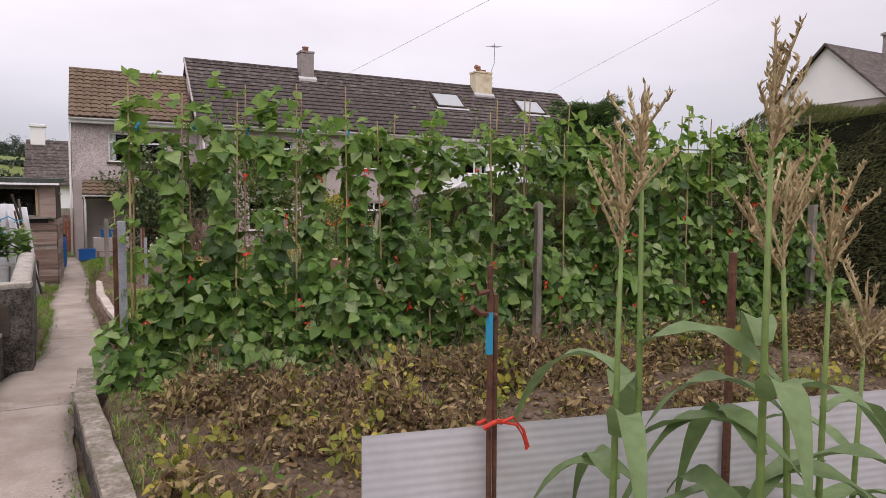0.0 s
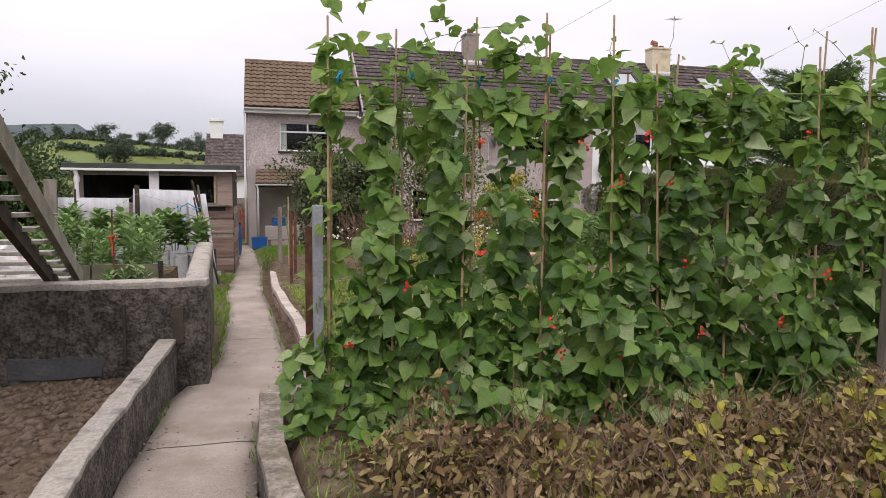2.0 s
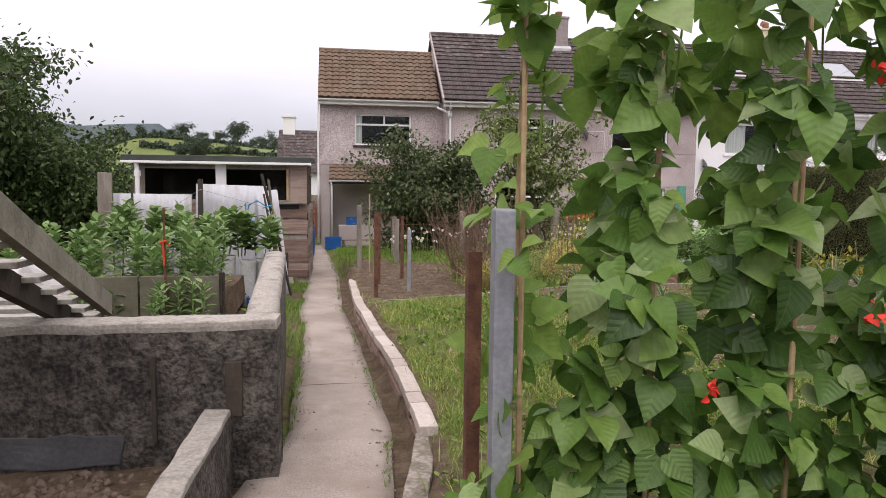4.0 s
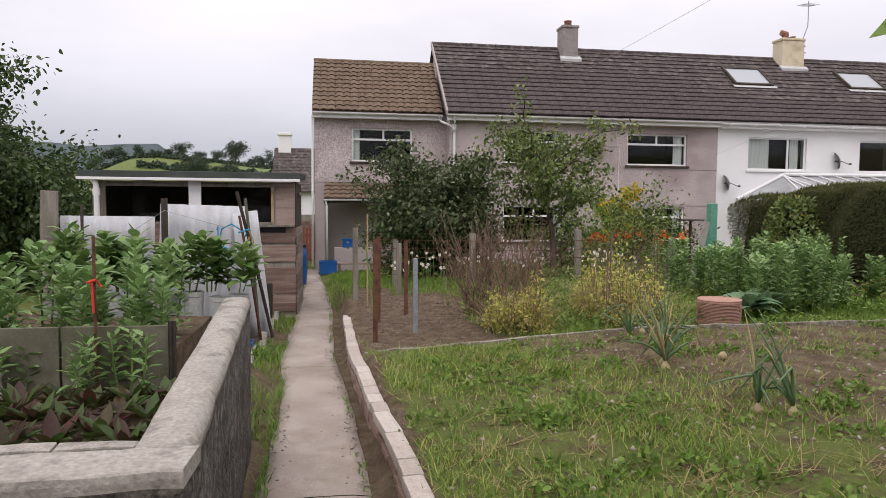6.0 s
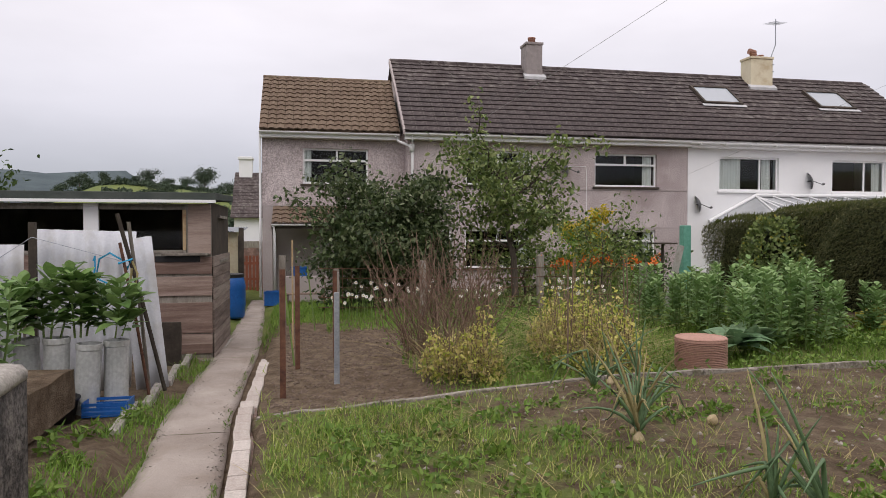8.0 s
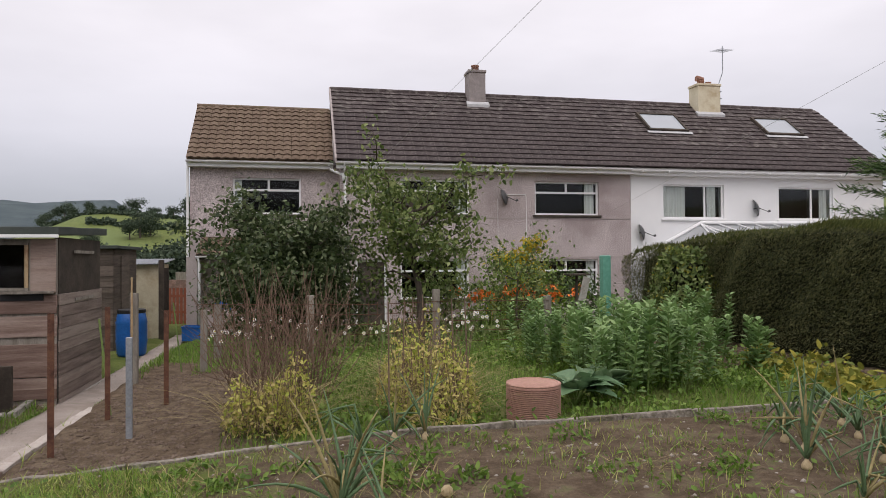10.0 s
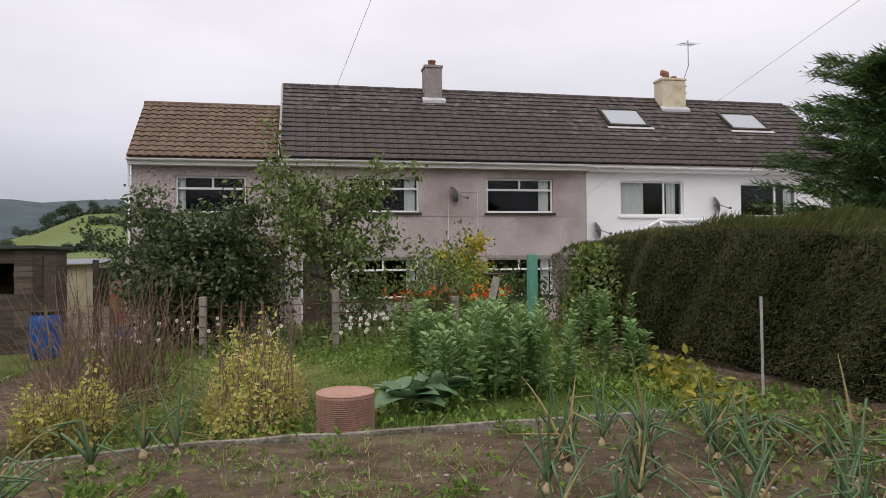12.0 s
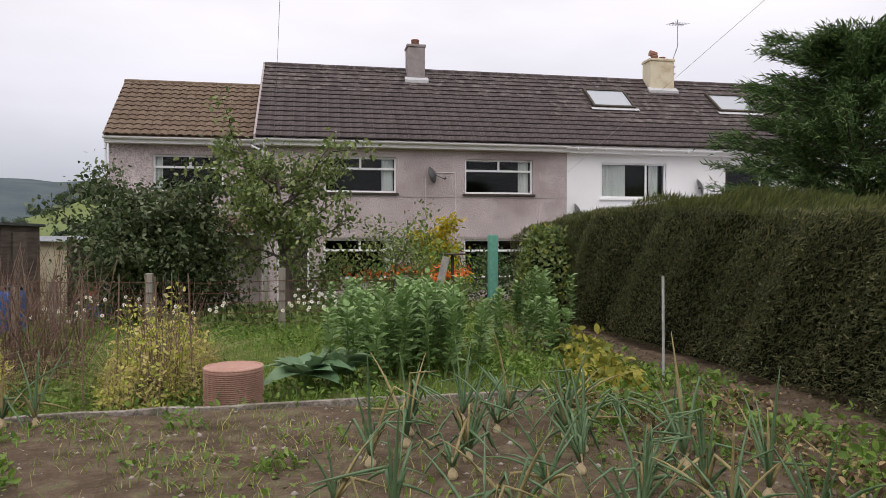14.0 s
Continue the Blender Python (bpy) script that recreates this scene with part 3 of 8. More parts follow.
def height(x, y):
    x, y = np.asarray(x, float), np.asarray(y, float)
    base = path_z(y)
    lumps = 0.012 * wob(x, y, 3.1, 0.7) + 0.008 * wob(x, y, 9.0, 1.9)
    r = sstep(path_right(y) + 0.10, path_right(y) + 0.22, x)
    bed = 0.20 + 0.012 * np.clip(x, 0, 8) + 1.6 * lumps * sstep(6.2, 5.2, y) + 0.4 * lumps
    lawn = 0.13 + 0.15 * sstep(0.1, 3.2, x) + 0.5 * lumps
    low = 0.02 + 0.022 * np.clip(x, 0, 9) + lumps
    right = bed + (lawn - bed) * sstep(6.4, 7.0, y)
    right = right + (low - right) * sstep(12.0, 12.1, y)
    right = right + (path_z(y) - right) * sstep(17.0, 24.5, y)
    left = 0.09 + 1.5 * lumps
    left = left + (0.07 + lumps - left) * sstep(7.35, 7.45, y)
    left = left + (base - 0.01 + lumps - left) * sstep(10.5, 13.0, y)
    lf = sstep(path_left(y) - 0.10, path_left(y) - 0.22, x)
    z = base - 0.05 + 0 * x
    z = z + (right - z) * r
    z = z + (left - z) * lf
    # land beyond the houses: a valley, the field slope and a far wooded hill
    d = np.hypot(x, y)
    az = np.degrees(np.arctan2(x, y))
    z = z - 6 * sstep(60, 130, d) * sstep(-90, -20, az) * sstep(60, 20, az)
    ridge = (27 + 2.0 * np.sin(az * 0.35) - 13 * sstep(-14, -23, az)) * sstep(120, 330, d)
    far = 70 * sstep(520, 950, d) * (0.80 + 0.20 * sstep(-18, -23, az) + 0.06 * np.sin(az * 0.8))
    return z + ridge + far * sstep(-8, -15, az)


def axis(lo, hi, step, far, ratio):
    mid = list(np.arange(lo, hi + 1e-6, step))
    a, s = [lo], step
    while a[-1] > -far:
        s *= ratio
        a.append(a[-1] - s)
    b, s = [hi], step
    while b[-1] < far:
        s *= ratio
        b.append(b[-1] + s)
    return np.array(a[:0:-1] + mid + b[1:])


def cover_at(x, y):
    """How much grass grows: 0 bare soil, 1 turf."""
    c = np.full(np.shape(x), 0.9)
    rightside = x > path_right(y)
    pot = rightside & (y < 6.4)
    c = np.where(pot, 0.10, c)
    lawn = rightside & (y >= 6.4) & (y < 12.03)
    c = np.where(lawn, 0.60 - 0.36 * sstep(1.8, 3.6, x + 0.35 * (y - 9)), c)
    low = rightside & (y >= 12.03) & (y < 18)
    c = np.where(low, 0.12 + 0.75 * sstep(1.3, 2.6, x), c)
    c = np.where(rightside & (x > 7.6) & (y > 6) & (y < 24), 0.05, c)
    c = np.where((x > path_right(y) - 0.05) & (x < path_right(y) + 0.27) & (y > 6.4) & (y < 15.2), 0.06, c)
    lefts = x < path_left(y)
    c = np.where(lefts & (y < 17), 0.12, c)
    c = np.where(lefts & (y < 17) & (y > 7.4) & (x > -1.0), 0.30, c)
    return c


gx, gy = axis(-4.2, 10.0, 0.09, 2500, 1.16), axis(0.5, 20.0, 0.09, 2500, 1.14)
GX, GY = np.meshgrid(gx, gy)
GZ = height(GX, GY)
gv = np.stack([GX, GY, GZ], -1).reshape(-1, 3)
nx, ny = len(gx), len(gy)
ii = (np.arange(ny - 1)[:, None] * nx + np.arange(nx - 1)[None, :]).ravel()
gf = np.stack([ii, ii + 1, ii + nx + 1, ii + nx], 1)
g_me = np_mesh("ground", gv, gf, M_GROUND, smooth=True)
att = g_me.attributes.new("cover", "FLOAT", "POINT")
att.data.foreach_set("value", cover_at(GX, GY).ravel().astype(np.float32))
D_, AZ_ = np.hypot(GX, GY), np.degrees(np.arctan2(GX, GY))
att = g_me.attributes.new("wood", "FLOAT", "POINT")
att.data.foreach_set("value", sstep(460, 560, D_).ravel().astype(np.float32))
strips = sstep(150, 170, D_) * sstep(460, 420, D_) * np.where(np.sin(D_ * 0.045 + 0.05 * AZ_) > -0.35, 1.0, 0.15) * (0.55 + 0.45 * np.sin(AZ_ * 0.6 + D_ * 0.02))
att = g_me.attributes.new("field", "FLOAT", "POINT")
att.data.foreach_set("value", np.clip(strips, 0, 1).ravel().astype(np.float32))
ground = new("ground", g_me)
tagged(ground, "garden soil and rough turf running out to green fields", "ground", kind="structure")


def gz(x, y):
    return float(height(x, y))


# ---- path, its kerb and the concrete walls ----
def strip(ys, left, right, top, thick):
    vs, fs = [], []
    for y in ys:
        xl, xr, z = left(y), right(y), top(y)
        for k in range(7):
            x = xl + (xr - xl) * k / 6
            vs.append((x, y, z + 0.006 * noise.noise(Vector((x * 3, y * 3, 0))) - (0.012 if k in (0, 6) else 0)))
        vs += [(xl, y, z - thick), (xr, y, z - thick)]
    for i in range(len(ys) - 1):
        a, b = i * 9, (i + 1) * 9
        for k in range(6):
            fs.append((a + k, a + k + 1, b + k + 1, b + k))
        fs += [(a + 7, a, b, b + 7), (a + 6, a + 8, b + 8, b + 6)]
    return vs, fs


def ragged(edge, amp):
    return lambda y: float(edge(y)) + amp * noise.noise(Vector((y * 2.1, 3.0, amp * 9)))


joints = [-6.0, -1.5, 2.2, 5.9, 9.1, 12.4, 16.2, 20.4, 26.4]
garden_path = empty("path")
tagged(garden_path, "narrow worn concrete garden path in cast lengths", "path", kind="structure")
for a, b in zip(joints[:-1], joints[1:]):
    ys = np.arange(a + 0.006, b - 0.005, 0.12).tolist() + [b - 0.006]
    part("slab", strip(ys, ragged(path_left, 0.035), ragged(path_right, 0.02), lambda y: float(path_z(y)), 0.12), M_CONC, garden_path, smooth=True)


def block_wall(name, p0, p1, wide, top0, top1, z_low, label, cope=0.05, n=26, amp=0.012, parent=None, top_mat=None, square=False):
    """A rough cast wall from p0 to p1 with a paler rounded coping that follows it."""
    w = parent or tagged(empty(name), label, "wall", kind="structure")
    p0, p1 = Vector(p0), Vector(p1)
    d = (p1 - p0)
    L = d.length
    d.normalize()
    s = Vector((d.y, -d.x))
    for kind in ("body", "coping"):
        prof = [(-0.5, 0.0), (-0.5, 0.35), (-0.5, 0.7), (-0.5, 1.0), (0.5, 1.0), (0.5, 0.7), (0.5, 0.35), (0.5, 0.0)] if kind == "body" else [(-0.52, 0.0), (-0.53, 0.5), (-0.40, 0.92), (-0.15, 1.05), (0.15, 1.03), (0.40, 0.92), (0.53, 0.5), (0.52, 0.0)]
        if kind == "coping" and square:
            prof = [(-0.5, 0.0), (-0.505, 0.5), (-0.49, 0.9), (-0.46, 1.0), (0.46, 1.0), (0.49, 0.9), (0.505, 0.5), (0.5, 0.0)]
        vs, fs = [], []
        k = len(prof)
        for i in range(n + 1):
            t = i / n
            c = p0 + d * (L * t)
            top = top0 + (top1 - top0) * t
            lo, hi = (z_low, top - cope) if kind == "body" else (top - cope + 0.001, top)
            for a, b in prof:
                q = Vector((c.x + s.x * a * wide, c.y + s.y * a * wide, lo + (hi - lo) * b))
                q += noise.noise_vector(q * 5.0) * amp + noise.noise_vector(q * 17.0) * amp * 0.5
                vs.append(tuple(q))
        for i in range(n):
            for j in range(k):
                j2 = (j + 1) % k
                fs.append((i * k + j, (i + 1) * k + j, (i + 1) * k + j2, i * k + j2))
        fs.append(tuple(range(k)))
        fs.append(tuple(n * k + j for j in range(k - 1, -1, -1)))
        part(kind, (vs, fs), M_WALLDARK if kind == "body" else (top_mat or M_WALLTOP), w, smooth=not square)
    return w


cross_wall = block_wall("wall_cross", (-6.5, 7.42), (-0.60, 7.42), 0.2, 0.80, 0.83, -0.2, "black-stained rough concrete garden wall with a pale coping", n=110, amp=0.009, square=True)
side_wall = block_wall("wall_beside_path", (-0.705, 7.50), (-0.845, 9.98), 0.17, 0.83, 0.93, -0.3, "blackened roughcast wall with a rounded pale top along the path", n=44, cope=0.07, amp=0.006)
low_wall = block_wall("wall_low", (-0.90, 7.30), (-0.98, 5.0), 0.13, 0.38, 0.36, -0.1, "low cracked concrete wall between soil plot and path", n=50, cope=0.03, amp=0.009, square=True)
block_wall("wall_low", (-0.98, 5.0), (-0.80, -0.5), 0.13, 0.36, 0.36, -0.1, "", n=100, cope=0.03, parent=low_wall, amp=0.009, square=True)
M_CEMENT = surface("dark_cement_patch", [(0.06, 0.062, 0.066), (0.10, 0.10, 0.105)], scale=5, fine=50, rough=0.9, bump=0.3)
# smooth cement patch and a dark slot on the cross wall
part("cement_patch", roughen(bm_box(-2.02, 7.308, 0.10, -1.36, 7.33, 0.27, 0.008), 0.03, 5, 4), M_CEMENT, cross_wall, "smooth grey cement patch")
part("slot", bm_box(-0.86, 7.30, 0.34, -0.78, 7.325, 0.62), M_DARKWOOD, cross_wall, "dark wooden slot cover")
part("iron_strap", bm_box(-1.215, 7.29, 0.22, -1.195, 7.318, 0.66), M_DARKWOOD, cross_wall, "dark vertical strap")

# kerb beside the beds: old rough concrete first, then courses of pale bricks
kerb_old = block_wall("kerb_old", (0.36, 0.0), (-0.13, 5.3), 0.14, 0.25, 0.24, -0.1, "old crumbling concrete kerb holding up the bed", n=50, cope=0.05, amp=0.010, top_mat=M_KERBOLD, square=True)
block_wall("kerb_old", (-0.13, 5.3), (-0.125, 6.26), 0.14, 0.24, 0.235, -0.1, "", n=14, cope=0.05, amp=0.010, parent=kerb_old, top_mat=M_KERBOLD, square=True)
block_wall("kerb_old", (0.00, 6.50), (0.20, 7.55), 0.12, 0.11, 0.11, -0.1, "", n=14, cope=0.05, amp=0.010, parent=kerb_old, top_mat=M_KERBOLD, square=True)
KERB = [(0.21, 7.6), (0.20, 8.5), (0.16, 9.3), (0.07, 10.4), (-0.01, 11.6), (-0.05, 12.40)]
KERB2 = [(-0.03, 12.62), (-0.05, 13.8), (-0.06, 15.1)]


def along_line(pts, step):
    out, carry = [], 0.0
    for (x0, y0), (x1, y1) in zip(pts[:-1], pts[1:]):
        L = math.hypot(x1 - x0, y1 - y0)
        t = carry
        while t < L:
            out.append((x0 + (x1 - x0) * t / L, y0 + (y1 - y0) * t / L, math.degrees(math.atan2(y1 - y0, x1 - x0))))
            t += step
        carry = t - L
    return out


brick_me = bpy.data.meshes.new("brick")
_b = roughen(bm_box(-0.109, -0.055, -0.0325, 0.109, 0.055, 0.0325, 0.006), 0.004, 9)
_b.to_mesh(brick_me)
_b.free()
brick_me.materials.append(M_BLOCK)
brick_low = brick_me.copy()
brick_low.materials.clear()
brick_low.materials.append(M_BRICKRED)
kerb = tagged(empty("kerb_brick"), "pale brick kerb stepping along the path beside the rough lawn", "kerb", kind="structure")
random.seed(11)
for pts, ztop, fall in ((KERB, 0.155, 0.012), (KERB2, 0.145, 0.027)):
    for course in range(4):
        for i, (x, y, a) in enumerate(along_line(pts, 0.228)):
            o = new("brick", brick_me if course == 0 else brick_low)
            o.parent = kerb
            drop = -fall * (y - 9)
            jx = random.uniform(-0.008, 0.008) + (0.0 if course == 0 else 0.012)
            o.matrix_basis = pose(x + jx, y + (0.11 if course % 2 else 0), ztop + drop - 0.0325 - course * 0.072 + random.uniform(-0.003, 0.003), random.uniform(-1.5, 1.5), random.uniform(-1.5, 1.5), a + random.uniform(-2.5, 2.5))

# thin concrete edging between the rough lawn and the lower beds
edging = tagged(empty("edging"), "thin weathered concrete edging between lawn and lower beds", "edging", kind="structure")
ex = np.linspace(0.05, 7.6, 9)
for a, b in zip(ex[:-1], ex[1:]):
    y0, y1 = 11.92 + 0.035 * a, 11.92 + 0.035 * b
    bm = bm_box(a + 0.006, -0.026, -0.2, b - 0.006, 0.026, -0.012, 0.008)
    roughen(bm, 0.01, 4, 2)
    for v in bm.verts:
        v.co.y += 11.94 + 0.035 * v.co.x
        v.co.z += gz(v.co.x, 11.6) + 0.025
    part("edging_slab", bm, M_KERBOLD, edging)

# ---- houses ----
def wall_with_openings(x0, x1, z0, z1, y0, y1, openings):
    """A slab of wall in the plane of x and z, from y0 (front) to y1, with holes (xa, za, xb, zb) through it."""
    xs = sorted({x0, x1, *[o[0] for o in openings], *[o[2] for o in openings]})
    zs = sorted({z0, z1, *[o[1] for o in openings], *[o[3] for o in openings]})
    xs, zs = [x for x in xs if x0 <= x <= x1], [z for z in zs if z0 <= z <= z1]

    def solid(i, j):
        if not (0 <= i < len(xs) - 1 and 0 <= j < len(zs) - 1):
            return False
        cx, cz = (xs[i] + xs[i + 1]) / 2, (zs[j] + zs[j + 1]) / 2
        return not any(o[0] < cx < o[2] and o[1] < cz < o[3] for o in openings)
    bm = bmesh.new()
    for i in range(len(xs) - 1):
        for j in range(len(zs) - 1):
            if not solid(i, j):
                continue
            a, b, c, d = xs[i], xs[i + 1], zs[j], zs[j + 1]
            quads = [((a, y0, c), (b, y0, c), (b, y0, d), (a, y0, d)), ((b, y1, c), (a, y1, c), (a, y1, d), (b, y1, d))]
            if not solid(i - 1, j):
                quads.append(((a, y1, c), (a, y0, c), (a, y0, d), (a, y1, d)))
            if not solid(i + 1, j):
                quads.append(((b, y0, c), (b, y1, c), (b, y1, d), (b, y0, d)))
            if not solid(i, j - 1):
                quads.append(((a, y1, c), (b, y1, c), (b, y0, c), (a, y0, c)))
            if not solid(i, j + 1):
                quads.append(((a, y0, d), (b, y0, d), (b, y1, d), (a, y1, d)))
            for q in quads:
                bm.faces.new([bm.verts.new(p) for p in q])
    bmesh.ops.remove_doubles(bm, verts=bm.verts[:], dist=0.0005)
    return bm


def window(parent, xa, za, xb, zb, yf, bars=(), transom=None, sill=True, curtain=None, drop=0.0):
    """A casement set back in its opening: outer frame, bars, panes, sill and curtains, each a part."""
    w = empty("window", 0, 0, 0)
    w.parent = parent
    y0, y1 = yf + 0.07, yf + 0.13
    f = 0.055
    part("frame", boxes((xa, y0, za, xb, y1, za + f), (xa, y0, zb - f, xb, y1, zb), (xa, y0, za + f, xa + f, y1, zb - f), (xb - f, y0, za + f, xb, y1, zb - f), bevel=0.006), M_UPVC, w, "white window frame")
    cells_x = [xa + f] + list(bars) + [xb - f]
    bb = [(x - 0.03, y0 + 0.004, (transom if transom else za + f), x + 0.03, y1 - 0.004, zb - f) for x in bars]
    if transom:
        bb.append((xa + f, y0 - 0.003, transom - 0.03, xb - f, y1 - 0.002, transom + 0.03))
    if bb:
        part("glazing_bar", boxes(*bb, bevel=0.004), M_UPVC, w)
    zz = [za + f, zb - f] if not transom else [za + f, transom, zb - f]
    cells = [(a, c, b, d) for a, b in zip(cells_x[:-1], cells_x[1:]) for c, d in zip(zz[-2:-1], zz[-1:])]
    if transom:
        cells.append((xa + f, za + f, xb - f, transom))
    for a, c, b, d in cells:
        if True:
            p = part("pane", bm_box(a, yf + 0.098, c, b, yf + 0.104, d), M_GLASS, w)
            p.visible_shadow = False
    if sill:
        part("sill", bm_box(xa - 0.07, yf - 0.06, za - 0.07, xb + 0.07, yf + 0.10, za - 0.004, 0.008), M_UPVC if sill == "white" else M_DARKWOOD, w)
    for a, b in (curtain or []):
        vs, fs = [], []
        n = max(6, int((b - a) / 0.03))
        for i in range(n + 1):
            x = a + (b - a) * i / n
            y = yf + 0.165 + 0.03 * math.sin(i * 1.9) + 0.012 * math.sin(i * 0.7)
            vs += [(x, y, za - 0.1), (x, y, zb + 0.1)]
            if i:
                fs.append((2 * i - 2, 2 * i, 2 * i + 1, 2 * i - 1))
        part("curtain", (vs, fs), M_CURTAIN, w, "pale hanging curtain", smooth=True)
    return w


def tile_mesh(name, wide, deep, material, roll):
    """One interlocking roof tile: x across, y up the slope, with a raised roll for the older profile."""
    n = 6 if roll else 2
    vs, fs = [], []
    for y in (0.0, deep):
        for i in range(n + 1):
            t = i / n
            h = roll * math.sin(math.pi * t) ** 2 if roll else (0.008 if i == 0 else 0.0)
            vs.append((wide * (t - 0.5), y, h + (0.036 if y == 0 else 0.0)))
    m = n + 1
    for i in range(n):
        fs.append((i, i + 1, m + i + 1, m + i))
    base = len(vs)
    vs += [(v[0], 0.0, v[2] - 0.036) for v in vs[:m]]
    for i in range(n):
        fs.append((base + i, base + i + 1, i + 1, i))
    return mesh_data(name, vs, fs, material)


def roof_slope(parent, x0, x1, ye, ze, yr, zr, tile_w, gauge, mat, roll=0.0, limit=280, slab=True):
    """A front roof slope: boarding, then courses of tiles lapped up to the ridge."""
    ang = math.degrees(math.atan2(zr - ze, yr - ye))
    L = math.hypot(zr - ze, yr - ye)
    me = tile_mesh("roof_tile", tile_w * 0.985, gauge * 1.12, mat, roll)
    cols, rows = int(round((x1 - x0) / tile_w)), int(round(L / gauge))
    tw, ga = (x1 - x0) / cols, L / rows
    cnt, rest = 0, []
    random.seed(5)
    for r in range(rows):
        for c in range(cols):
            off = 0.0
            xc = x0 + (c + 0.5 + off) * tw
            if xc + tw / 2 > x1 + 0.02:
                xc = x1 - tw / 2
            m = pose(xc, ye + (yr - ye) * r / rows, ze + (zr - ze) * r / rows, ang + random.uniform(-0.7, 0.7), random.uniform(-0.5, 0.5), random.uniform(-0.5, 0.5)) @ pose(0, 0, random.uniform(0.0, 0.006))
            if cnt < limit:
                o = new("roof_tile", me)
                o.parent = parent
                o.matrix_basis = m
                cnt += 1
            else:
                rest.append(([tuple(m @ v.co) for v in me.vertices], [tuple(p.vertices) for p in me.polygons]))
    if rest:
        o = part("roof_tiles", joined(rest), mat, parent)
        tagged(o, kind="stuff")
    return ang


def gable_prism(x0, x1, yf, yb, ze, yr, zr, inset=0.04):
    vs = [(x0, yf, ze), (x0, yb, ze), (x0, yr, zr - inset), (x1, yf, ze), (x1, yb, ze), (x1, yr, zr - inset)]
    fs = [(0, 2, 1), (3, 4, 5), (0, 3, 5, 2), (2, 5, 4, 1), (1, 4, 3, 0)]
    return vs, fs


def half_pipe(p0, p1, r=0.06):
    p0, p1 = Vector(p0), Vector(p1)
    vs, fs = [], []
    for p in (p0, p1):
        for k in range(9):
            w = math.pi + math.pi * k / 8
            vs.append((p.x, p.y + r * math.cos(w), p.z + r * math.sin(w)))
        for k in range(8, -1, -1):
            w = math.pi + math.pi * k / 8
            vs.append((p.x, p.y + (r - 0.012) * math.cos(w), p.z + (r - 0.012) * math.sin(w)))
    n = 18
    for k in range(n):
        fs.append((k, (k + 1) % n, n + (k + 1) % n, n + k))
    fs += [tuple(range(n - 1, -1, -1)), tuple(range(n, 2 * n))]
    return vs, fs


def chimney(parent, xc, y0, z0, z1, w, d, mat, pots, label):
    c = empty("chimney")
    c.parent = parent
    c["label"] = label
    part("chimney_shaft", roughen(bm_box(xc - w / 2, y0, z0, xc + w / 2, y0 + d, z1, 0.02), 0.008, 5, 2), mat, c)
    part("cap", bm_box(xc - w / 2 - 0.03, y0 - 0.03, z1 - 0.05, xc + w / 2 + 0.03, y0 + d + 0.03, z1 + 0.04, 0.02), mat, c)
    fl = bm_box(xc - w / 2 - 0.10, y0 - 0.13, 0, xc + w / 2 + 0.10, y0 + 0.03, 0.14, 0.01)
    for v in fl.verts:
        v.co.z += roof_z(v.co.y) - 0.02
    part("flashing", fl, M_LEAD, c, "pale lead flashing")
    for px, r, h in pots:
        part("pot", lathe([(0.0, z1 + 0.02), (r, z1 + 0.02), (r * 0.88, z1 + h * 0.8), (r, z1 + h * 0.86), (r, z1 + h), (r * 0.7, z1 + h), (r * 0.6, z1 + 0.1)], 16, xc + px, y0 + d / 2), M_POT, c, "clay chimney pot", smooth=True)
    return c


YF, YE_F = 26.4, 27.05
EAVE_Y, EAVE_Z, RIDGE_Y, RIDGE_Z = 26.05, 4.42, 29.62, 7.32
XL, XP, XR = 3.2, 12.38, 22.0
GL = -0.7


def roof_z(y):
    return EAVE_Z + (RIDGE_Z - EAVE_Z) * (y - EAVE_Y) / (RIDGE_Y - EAVE_Y)


house = tagged(empty("grey_terraced_house"), "two-storey grey pebbledash terraced house with dark tiled roof", "house")
WIN_UP = [(5.07, 2.92, 7.15, 3.95), (9.2, 2.92, 11.3, 3.95)]
WIN_DN = [(5.05, 0.42, 7.12, 1.58), (9.17, 0.42, 11.27, 1.56)]
DOOR_G = (3.75, -0.55, 4.65, 1.58)
part("wall", wall_with_openings(XL + 0.12, XP, GL, 4.38, YF, YF + 0.28, WIN_UP + WIN_DN + [DOOR_G]), M_RENDER, house)
part("side_wall", bm_box(XL + 0.12, YF + 0.281, GL, XL + 0.40, 32.8, 4.38), M_RENDER, house)
part("gable", gable_prism(XL + 0.12, XL + 0.40, YF + 0.02, 33.2, 4.385, RIDGE_Y, RIDGE_Z), M_RENDER, house)
part("back_wall", bm_box(XL + 0.12, 32.8, GL, XP, 33.1, 4.38), M_RENDER, house)
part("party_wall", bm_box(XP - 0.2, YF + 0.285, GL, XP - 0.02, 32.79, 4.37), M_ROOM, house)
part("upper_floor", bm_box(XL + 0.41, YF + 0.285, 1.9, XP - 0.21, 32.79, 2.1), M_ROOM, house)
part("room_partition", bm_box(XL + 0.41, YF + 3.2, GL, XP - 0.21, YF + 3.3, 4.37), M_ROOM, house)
part("render_band", boxes((XL + 0.13, YF - 0.012, 2.80, XP - 0.005, YF - 0.001, 2.84), (XL + 0.13, YF - 0.012, 1.60, XP - 0.005, YF - 0.001, 1.64)), M_RENDER2, house)
